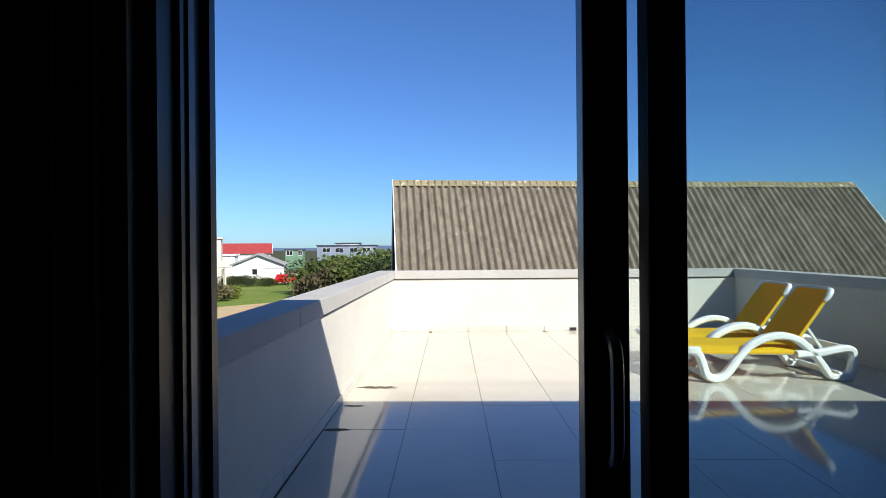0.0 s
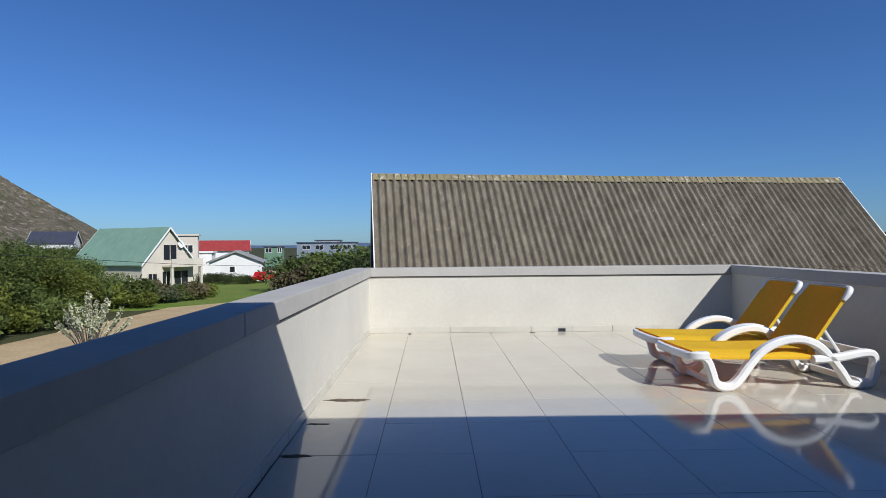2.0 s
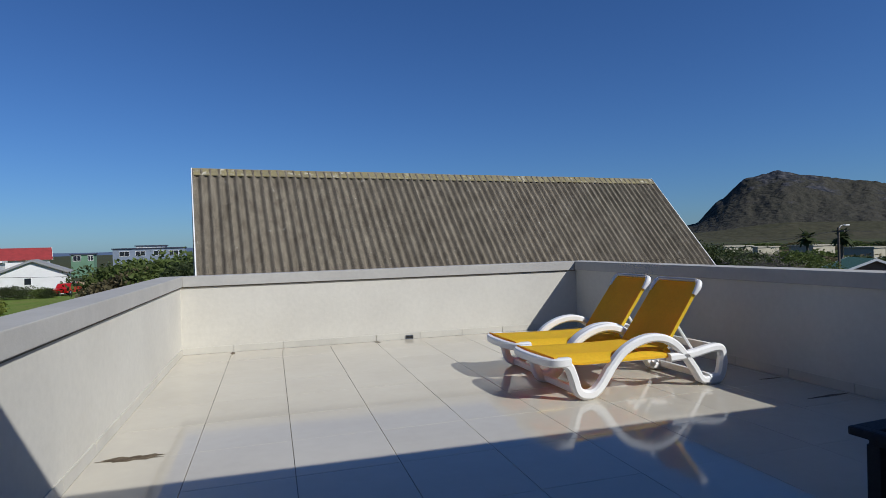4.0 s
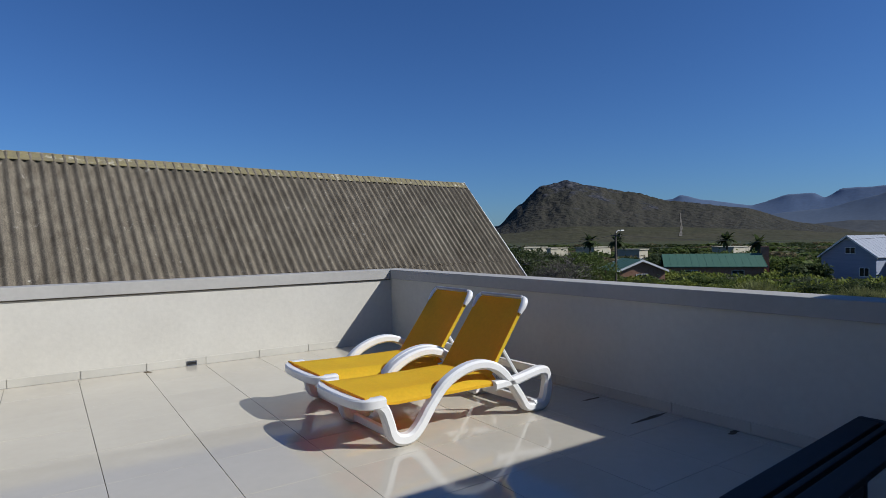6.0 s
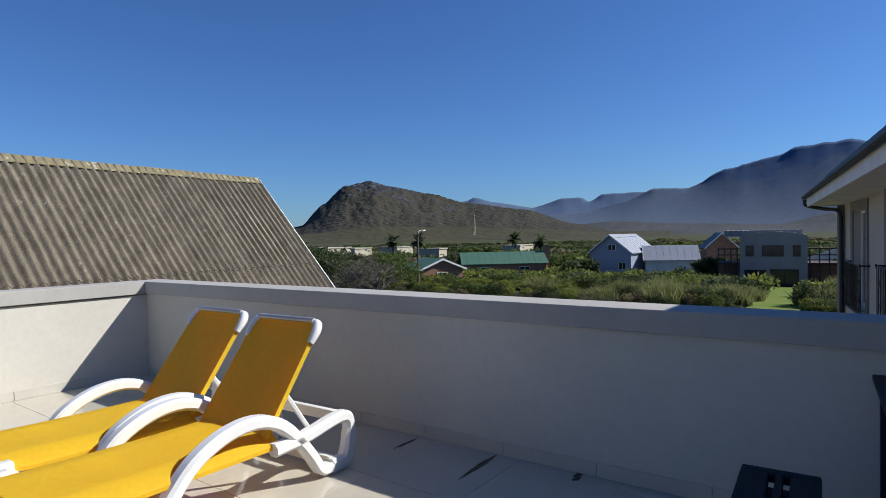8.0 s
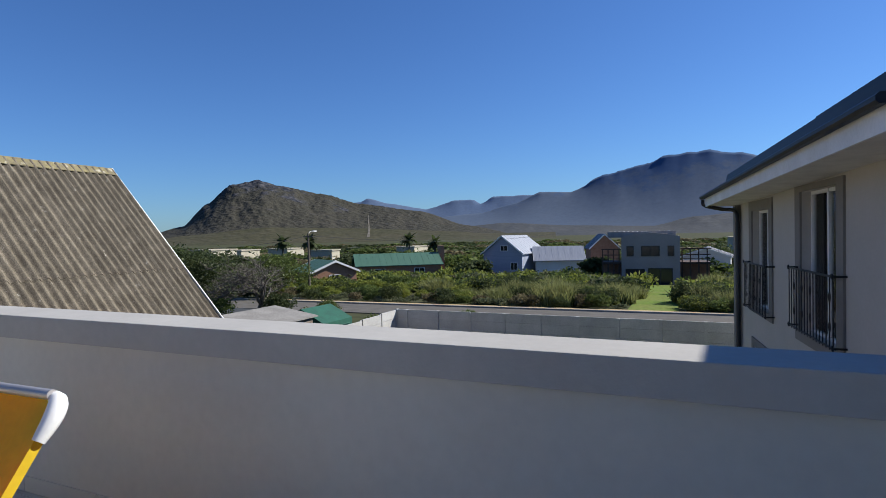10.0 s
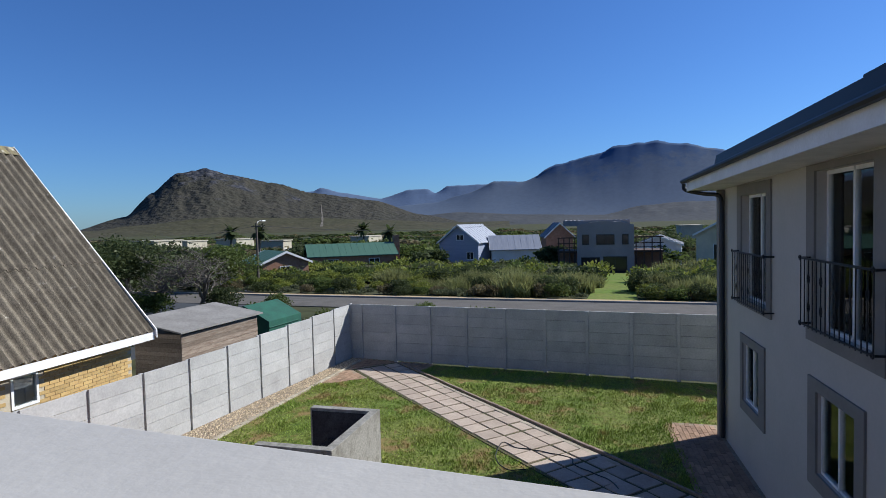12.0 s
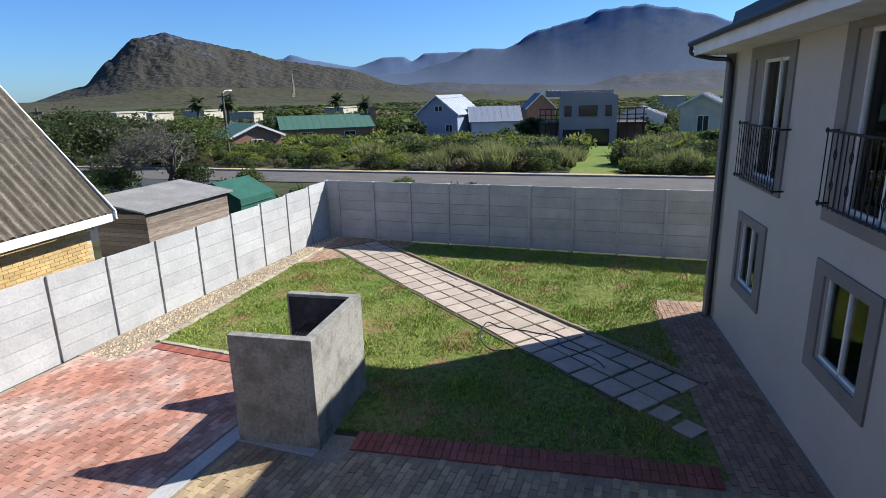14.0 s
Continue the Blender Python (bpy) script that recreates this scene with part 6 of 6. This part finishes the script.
for b, r, h, sp, lf, sd in ((64.5, 100, 4.4, 7, "leaf", 21), (66, 86, 3.6, 6, "leaf_dark", 22), (77.6, 88, 4.0, 5, "leaf_dark", 23), (53.4, 98, 4, 6, "leaf_dark", 24), (43, 110, 5, 8, "leaf_dark", 25), (47, 105, 4.4, 8, "leaf", 26), (40, 100, 5, 8, "leaf_dark", 27),
                            (73, 125, 5, 10, "leaf_dark", 28), (60, 120, 5, 10, "leaf", 29), (88, 120, 5, 10, "leaf_dark", 30), (93.5, 62, 3.0, 4, "leaf", 31)):
    px, py = at(b, r)
    tree(px, py, h, sp, lf, sd, "bushy green tree among the houses", n=2400, size=0.26)
for b, r, h in ((47.7, 120, 7.3), (50.15, 112, 7.2), (59.7, 125, 7.6), (62.2, 118, 7.0), (57, 104, 4.6)):
    px, py = at(b, r)
    palm(px, py, h - 1.0, int(b * 10))
# street side of the terrace
for b, r, h, sp, lf, sd in ((-37.2, 44, 6.0, 7.5, "leaf", 41), (-41.5, 40, 5.6, 7, "leaf_yellow", 42), (-33.5, 50, 4.6, 6.5, "leaf_yellow", 43), (-34.5, 70, 6.0, 9, "leaf", 45), (-31.8, 66, 4.6, 7, "leaf", 46), (-45, 50, 7, 8, "leaf_dark", 44), (-34.2, 105, 6.2, 11, "leaf_dark", 47), (-32.0, 100, 5.6, 9, "leaf", 48)):
    px, py = at(b, r, (1.0, -8.8))
    tree(px, py, h, sp, lf, sd, "dense dark green tree by the sandy track", n=12000, size=0.105)
for b, r, k, s in ((-31.5, 50, "green", 1.4), (-30, 52, "yellow", 1.3), (-29, 55, "green", 1.3), (-27.5, 54, "green", 1.2), (-26, 56, "brown", 1.2), (-25, 56, "grey", 1.3), (-26.8, 52, "yellow", 0.9), (-24.2, 57, "green", 0.8), (-23.2, 58, "brown", 1.0), (-21.8, 60, "yellow", 0.9),
                   (-33.5, 42, "green", 1.0), (-36, 41, "yellow", 1.1), (-38.5, 38, "green", 1.0), (-34.8, 45, "green", 1.3), (-21, 80, "dark", 0.9), (-20, 80, "dark", 0.9), (-19, 80, "green", 0.9), (-22, 80, "dark", 0.9), (-18.3, 79, "dark", 0.7)):
    px, py = at(b, r, (1.0, -8.8))
    shrub(k, px, py, s * 1.3 if r < 70 else s)
for b, r, k, s in ((-15.4, 58, "brown", 1.3), (-14.3, 57, "brown", 1.6), (-13.0, 56, "brown", 1.9), (-11.8, 57, "brown", 2.1), (-10.5, 55, "green", 2.2), (-9, 54, "green", 2.1), (-7.6, 52, "dark", 2.0), (-6, 52, "green", 2.0), (-12.5, 62, "green", 2.4), (-14, 64, "dark", 1.9), (-10, 60, "green", 2.9), (-7.8, 58, "green", 2.8), (-11.5, 56, "brown", 2.3)):
    px, py = at(b, r, (1.1, -8.2))
    shrub(k, px, py, s * 1.1, s * 1.14)
# silvery flowering bush close to the terrace
px, py = at(-30.8, 30, (1.0, -8.8))
sb = thing("flowering_shrub", Matrix.Translation((px, py, G - 0.05)), "tall silvery white flowering shrub below the terrace", "shrub")
rng2 = random.Random(77)
bms, bml = B(), B()
for i in range(70):
    a, d = rng2.uniform(0, 6.3), rng2.uniform(0.05, 1.0)
    base_ = Vector((0.25 * d * math.cos(a), 0.25 * d * math.sin(a), 0))
    tip = Vector((1.7 * d * math.cos(a), 1.7 * d * math.sin(a), rng2.uniform(1.6, 2.9) * (1.1 - 0.4 * d)))
    mid_ = base_.lerp(tip, 0.5) + Vector((0, 0, 0.15))
    tube(bms, [base_, mid_, tip], 0.012, 4)
    for k in range(26):
        p = mid_.lerp(tip, rng2.random() ** 0.7)
        leaves(bml, p, (0.07, 0.07, 0.07), 2, 0.055, rng2, hollow=0.1)
part("stem", bms, "bark", sb)
part("flower", bml, "silver_leaf", sb)


# ---- poles and cables ----
def pole(x, y, top, lamp):
    z = ground_z(x, y)
    p = thing("utility_pole", Matrix.Translation((x, y, z)), "weathered timber utility pole beside the road", "pole")
    bm = B()
    tube(bm, [(0, 0, -0.3), (0, 0, top - z)], [0.13, 0.09], 8)
    part("post", bm, "wood_pole", p)
    bm = B()
    box(bm, -0.06, 0.06, -0.6, 0.6, top - z - 0.4, top - z - 0.28)
    part("crossarm", bm, "wood_pole", p)
    if lamp:
        bm = B()
        tube(bm, spline([(0, 0, top - z - 0.2), (0.3, 0, top - z + 0.15), (0.8, 0, top - z + 0.2)], 4), 0.03, 6)
        box(bm, 0.7, 1.2, -0.12, 0.12, top - z + 0.14, top - z + 0.26, 0.02)
        part("street_lamp", bm, "wall_white", p)
    return Vector((x, y, top - 0.25))


P1 = pole(49.8, 33.4, 1.75, True)
P2 = pole(36.5, 39.0, 0.9, False)
P3 = pole(*at(-47, 34, (1.05, -8.8)), 2.0, False)
P4 = pole(*at(-15.2, 74, (1.05, -8.8)), -0.75, False)


def cable(a, b, sag, label):
    bm = B()
    a, b = Vector(a), Vector(b)
    tube(bm, [a.lerp(b, k / 24) - Vector((0, 0, sag * 4 * (k / 24) * (1 - k / 24))) for k in range(25)], 0.022, 4)
    solid("overhead_cable", bm, "cable", label, "cable")


cable(P1, (95, 20, 1.2), 0.9, "thin black overhead cable sagging from the pole")
cable(P1, P2, 0.5, "thin black overhead cable between two poles")
cable(P3, P4, 0.35, "black overhead cable crossing above the sandy track")


# ---- pieces: floor tiles ----
TX, TY, JO, JC = 0.6, 0.63, 0.0036, 0.0018
bmt = B()
box(bmt, JO / 2, TX - JO / 2, -TY + JC / 2, -JC / 2, -0.012, 0.0, 0.001)
tile = finish(bmt, "tile", "tile")
LAY = Matrix.Translation((-0.02, 0, 0)) @ Matrix.Rotation(radians(0.9), 4, "Z")        # the tiles are laid slightly askew
for j in range(14):
    for i in range(10):
        x, y = i * TX, -j * TY
        xr = right_x(y - TY) + 0.05
        if x > xr or y < HOUSE + 0.05:
            continue
        piece("tile", tile, floor, LAY @ Matrix.Translation((x, y, random.uniform(-0.0006, 0.0006))) @ Matrix.Rotation(random.gauss(0, 0.0006), 4, "X") @ Matrix.Rotation(random.gauss(0, 0.0006), 4, "Y"))
# skirting tiles along the parapets
bmt = B()
box(bmt, 0.003, 0.597, 0.0, 0.01, 0.002, 0.085, 0.001)
sk = finish(bmt, "skirting_tile", "skirting")
for wall, L in ((wall_w, LL), (wall_n, LF), (wall_e, LR)):
    n = int(L / 0.6)
    for i in range(n):
        s = i * 0.6 if wall is not wall_w else L - 0.22 - (i + 1) * 0.6
        if wall is wall_e:
            s = 0.225 + i * 0.6
        if s < 0 or s + 0.6 > L:
            continue
        piece("skirting_tile", sk, wall, Matrix.Translation((s, 0, 0)))


def stain(x, y, a, b, seed, turn=0.0):
    rng = random.Random(seed)
    bm = B()
    n = 22
    ring = [bm.verts.new((a * math.cos(2 * math.pi * k / n) * rng.uniform(0.6, 1.1), b * math.sin(2 * math.pi * k / n) * rng.uniform(0.45, 1.1), 0)) for k in range(n)]
    bm.faces.new(ring)
    r = bmesh.ops.extrude_face_region(bm, geom=list(bm.faces))
    for v in r["geom"]:
        if isinstance(v, bmesh.types.BMVert):
            v.co.z += 0.001
    ob = solid("dirt_stain", bm, "dirt", "damp dirt caught along a tile joint", "stain")
    ob.matrix_basis = pose(x, y, 0.0012, 0, 0, turn)


for a in ((0.28, -3.75, 0.20, 0.065, 1, 0), (0.16, -4.40, 0.10, 0.022, 2, 0), (0.16, -5.04, 0.11, 0.034, 3, 0), (0.60, -0.12, 0.03, 0.10, 4, 0), (2.40, -0.07, 0.035, 0.06, 5, 30),
          (5.30, -4.17, 0.22, 0.022, 6, 3), (5.35, -3.56, 0.12, 0.02, 7, 0), (5.50, -4.71, 0.10, 0.028, 8, 5)):
    stain(*a)

# ---- pieces: slab path ----
path = thing("garden_path", pose(0, 0, 0), "sandstone slab path with soil joints crossing the lawn", "path", kind="structure")
d = Vector((0.605, 0.797, 0))
q = Vector((0.797, -0.605, 0))
s0 = Vector((21.85, 4.85, 0))
bm = B()
a, b = s0 + d * 0.4, s0 - d * 11.7
corners = [a - q * 0.8, a + q * 0.8, b + q * 0.8, b - q * 0.8]
extrude_poly(bm, [(c_.x, c_.y) for c_ in corners], G - 0.1, G + 0.004, "z")
part("bed", bm, "mulch", path)
bmt = B()
box(bmt, -0.225, 0.225, -0.225, 0.225, -0.04, 0.02, 0.01)
slab = finish(bmt, "slab", "slab")
ang = math.atan2(d.y, d.x)
for i in range(24):
    for k in (-1, 0, 1):
        p = s0 - d * (i * 0.5) + q * (k * 0.5)
        piece("slab", slab, path, Matrix.Translation((p.x + random.gauss(0, 0.008), p.y + random.gauss(0, 0.008), G + random.uniform(-0.004, 0.008))) @ Matrix.Rotation(ang + random.gauss(0, 0.02), 4, "Z"))
for i in range(24, 29):                  # broken slabs where the path runs out into the strip
    for k in (-1, 0, 1):
        p = s0 - d * (i * 0.5) + q * (k * 0.5)
        w = WING.inverted() @ p
        if w.y > 1.30:
            piece("slab", slab, path, Matrix.Translation((p.x + random.gauss(0, 0.03), p.y + random.gauss(0, 0.03), G - 0.008)) @ Matrix.Rotation(ang + random.gauss(0, 0.12), 4, "Z") @ Matrix.Diagonal((random.uniform(0.7, 0.95), random.uniform(0.7, 0.95), 1, 1)))
bm = B()
for i in range(24):
    a, b = s0 + d * (0.2 - i * 0.5) + q * 0.83, s0 + d * (-0.29 - i * 0.5) + q * 0.83
    c_ = [a - q * 0.03, a + q * 0.03, b + q * 0.03, b - q * 0.03]
    extrude_poly(bm, [(v.x, v.y) for v in c_], G - 0.1, G + 0.06 + random.uniform(-0.008, 0.008), "z")
part("edging", bm, "plank", path, "brown timber edging strip")


# ---- pieces: brick pavings ----
def in_poly(x, y, poly):
    c = False
    for (xa, ya), (xb, yb) in zip(poly, poly[1:] + poly[:1]):
        if (ya > y) != (yb > y) and x < (xb - xa) * (y - ya) / (yb - ya) + xa:
            c = not c
    return c


def bricks(parent, name, material, material_rest, inside, x0, x1, y0, y1, lx, ly, near, frame_=None, bond=True):
    frame_ = frame_ or Matrix.Identity(4)
    turn = math.atan2(frame_[1][0], frame_[0][0])
    bmb = B()
    box(bmb, -lx / 2 + 0.004, lx / 2 - 0.004, -ly / 2 + 0.004, ly / 2 - 0.004, -0.03, 0.0, 0.0)
    me = finish(bmb, name, material)
    cells = []
    ny = int((y1 - y0) / ly)
    for j in range(ny):
        off = (lx / 2 if j % 2 and bond else 0)
        for i in range(int((x1 - x0) / lx) + 1):
            x, y = x0 + i * lx + off, y0 + (j + 0.5) * ly
            if inside(x, y):
                p = frame_ @ Vector((x, y, 0))
                cells.append((p.x, p.y))
    cells.sort(key=near)
    rest = B()
    for k, (x, y) in enumerate(cells):
        z = G + random.uniform(-0.004, 0.003)
        if k < 300:
            piece(name, me, parent, Matrix.Translation((x, y, z)) @ Matrix.Rotation(turn + random.gauss(0, 0.008), 4, "Z"))
        else:
            box(rest, -lx / 2 + 0.004, lx / 2 - 0.004, -ly / 2 + 0.004, ly / 2 - 0.004, -0.03, 0, 0, Matrix.Translation((x, y, z)) @ Matrix.Rotation(turn, 4, "Z"))
    if len(cells) > 300:
        ob = part(name + "_rest", rest, material_rest, parent)
        tagged(ob, kind="stuff")
    else:
        rest.free()


def in_braai(x, y):
    p = braai.matrix_basis.inverted() @ Vector((x, y, 0))
    return -0.1 < p.x < 1.95 and -0.1 < p.y < 1.3


bricks(redpave, "paver", "red_brick", "red_brick_far", lambda x, y: 6.0 < x < 13.78 and 1.62 < y < fence_y(x) - 0.15 and not (x > 13.2 and y > 5.3) and not in_braai(x, y),
       6.0, 13.8, 1.6, 6.2, 0.215, 0.105, lambda c: (c[0] - 11.0) ** 2 + (c[1] - 3.2) ** 2)
bricks(tanpave, "paver", "tan_brick", "tan_brick_far", lambda x, y: 6.1 < x < 12.15 + (-0.35 - y) * 0.148 - 0.33 and -5.6 < y < 1.2 and not (x > 11.5 and y > -0.3) and not in_braai(x, y),
       6.1, 13, -5.6, 1.25, 0.215, 0.105, lambda c: (c[0] - 11.0) ** 2 + (c[1] - 0.4) ** 2)
bricks(strip, "paver", "strip_brick", "strip_brick_far", lambda x, y: True, -5.6, 1.0, 0.08, 1.15, 0.215, 0.105, lambda c: (c[0] - 17) ** 2 + (c[1] + 5) ** 2, WING)
HEAD = [(19.6, 5.72), (22.85, 6.35), (22.9, 3.3), (22.2, 3.35), (20.75, 4.5)]
headpave = flat("pavement_head", HEAD, G - 0.1, G - 0.008, "sand", "pinkish brick paving at the head of the slab path", "paving")


def off_path(x, y):
    rel = Vector((x, y, 0)) - s0
    return not (abs(rel.dot(q)) < 0.9 and -12.4 < rel.dot(d) < 0.5)


bricks(headpave, "paver", "strip_brick", "strip_brick_far", lambda x, y: in_poly(x, y, HEAD) and off_path(x, y) and y < 5.22 + (x - 13.98) * 0.096 - 0.1,
       19.5, 22.9, 3.3, 6.4, 0.215, 0.105, lambda c: (c[0] - 21) ** 2 + (c[1] - 5) ** 2)
# red soldier course edging the lawn
edging = thing("brick_edging", pose(0, 0, 0), "red brick edging course between paving and lawn", "edging", kind="structure")
bmb = B()
box(bmb, -0.11, 0.11, -0.05, 0.05, -0.05, 0.012, 0.004)
eb = finish(bmb, "brick", "edge_brick")
a, b = Vector((12.15, -0.35, 0)), Vector((12.86, -5.15, 0))
n = round((b - a).length / 0.108)
for i in range(n):
  for side in (-0.11, 0.112):
    p = a.lerp(b, i / n) + Vector((side, side * 0.148, 0))
    piece("brick", eb, edging, Matrix.Translation((p.x, p.y, G)) @ Matrix.Rotation(math.atan2(b.y - a.y, b.x - a.x) + math.pi / 2 + random.gauss(0, 0.02), 4, "Z"))
a, b = Vector((13.72, 1.75, 0)), Vector((13.8, 5.15, 0))
n = round((b - a).length / 0.108)
for i in range(n):
    p = a.lerp(b, i / n)
    piece("brick", eb, edging, Matrix.Translation((p.x, p.y, G)) @ Matrix.Rotation(random.gauss(0, 0.02), 4, "Z"))

# ---- pieces: face bricks of the neighbouring wall ----
bmb = B()
box(bmb, 0.005, 0.215, -0.012, 0.0, 0.005, 0.07, 0.0)
fb = finish(bmb, "brick", "yellow_brick")
rest = B()
cells = []
for j in range(34):
    z = EZ + 0.28 - (j + 1) * 0.076
    for i in range(66):
        x = -0.3 - (i + 1) * 0.22 - (0.11 if j % 2 else 0)
        if z < G or x < -RL + 0.32 or (NWIN[0] - 0.22 < x < NWIN[1] and NWIN[2] - 0.07 < z < NWIN[3]):
            continue
        cells.append((x, z))
cells.sort(key=lambda c: (c[0] + 1.8) ** 2 + (c[1] + 1.3) ** 2 * 3)
for k, (x, z) in enumerate(cells):
    if k < 300:
        piece("brick", fb, wallm, Matrix.Translation((x, yw, z)))
    elif x > -6:
        box(rest, x + 0.005, x + 0.215, yw - 0.012, yw, z + 0.005, z + 0.07)
tagged(part("brick_rest", rest, "yellow_brick", wallm), kind="stuff")

# ---- pebbles, grass ----
rng3 = random.Random(5)
bm = B()
for _ in range(2600):
    x = rng3.uniform(13.1, 22.9)
    lo_, hi_ = 5.30 + (x - 13.1) * 0.083, fence_y(x) - 0.08
    y = rng3.uniform(lo_, hi_)
    if y < 5.22 + (x - 13.98) * 0.096 + 0.07:
        continue
    s = rng3.uniform(0.018, 0.045)
    v = [bm.verts.new((x + s * dx, y + s * dy, G + s * dz)) for dx, dy, dz in ((-1, -0.3, 0), (0.2, -0.9, 0), (1, 0.2, 0), (-0.2, 0.9, 0), (0.1, 0, 0.7))]
    for k in range(4):
        bm.faces.new((v[k], v[(k + 1) % 4], v[4]))
tagged(new("pebbles", finish(bm, "pebbles", "pebble")), "small tan river pebbles along the garden wall", "gravel", "", "stuff")


vx, fc = [], []
tries = 0
while len(fc) < 95000 and tries < 220000:
    tries += 1
    x, y = rng3.uniform(12.2, 23), rng3.uniform(-6.5, 6)
    if not in_poly(x, y, LAWN) or in_braai(x, y) or in_poly(x, y, HEAD):
        continue
    rel = Vector((x, y, 0)) - s0
    if abs(rel.dot(q)) < 0.78 and -14.6 < rel.dot(d) < 0.5:
        continue
    dens = noise.noise(Vector((x * 0.9, y * 0.9, 3))) * 0.5 + noise.noise(Vector((x * 3, y * 3, 7))) * 0.35 + 0.55
    if rng3.random() > dens:
        continue
    h = rng3.uniform(0.02, 0.055) * (0.35 + dens * dens * 1.6)
    a = rng3.uniform(0, 6.3)
    wd = rng3.uniform(0.006, 0.014)
    k = len(vx)
    lx_, ly_ = rng3.gauss(0, 0.03), rng3.gauss(0, 0.03)
    vx += [(x - wd * math.cos(a), y - wd * math.sin(a), G - 0.015), (x + wd * math.cos(a), y + wd * math.sin(a), G - 0.015), (x + lx_, y + ly_, G + h)]
    fc.append((k, k + 1, k + 2))
me = bpy.data.meshes.new("grass")
me.from_pydata(vx, [], fc)
me.materials.append(M["blade"])
tagged(new("grass", me), "short uneven lawn grass", "grass", "", "stuff")
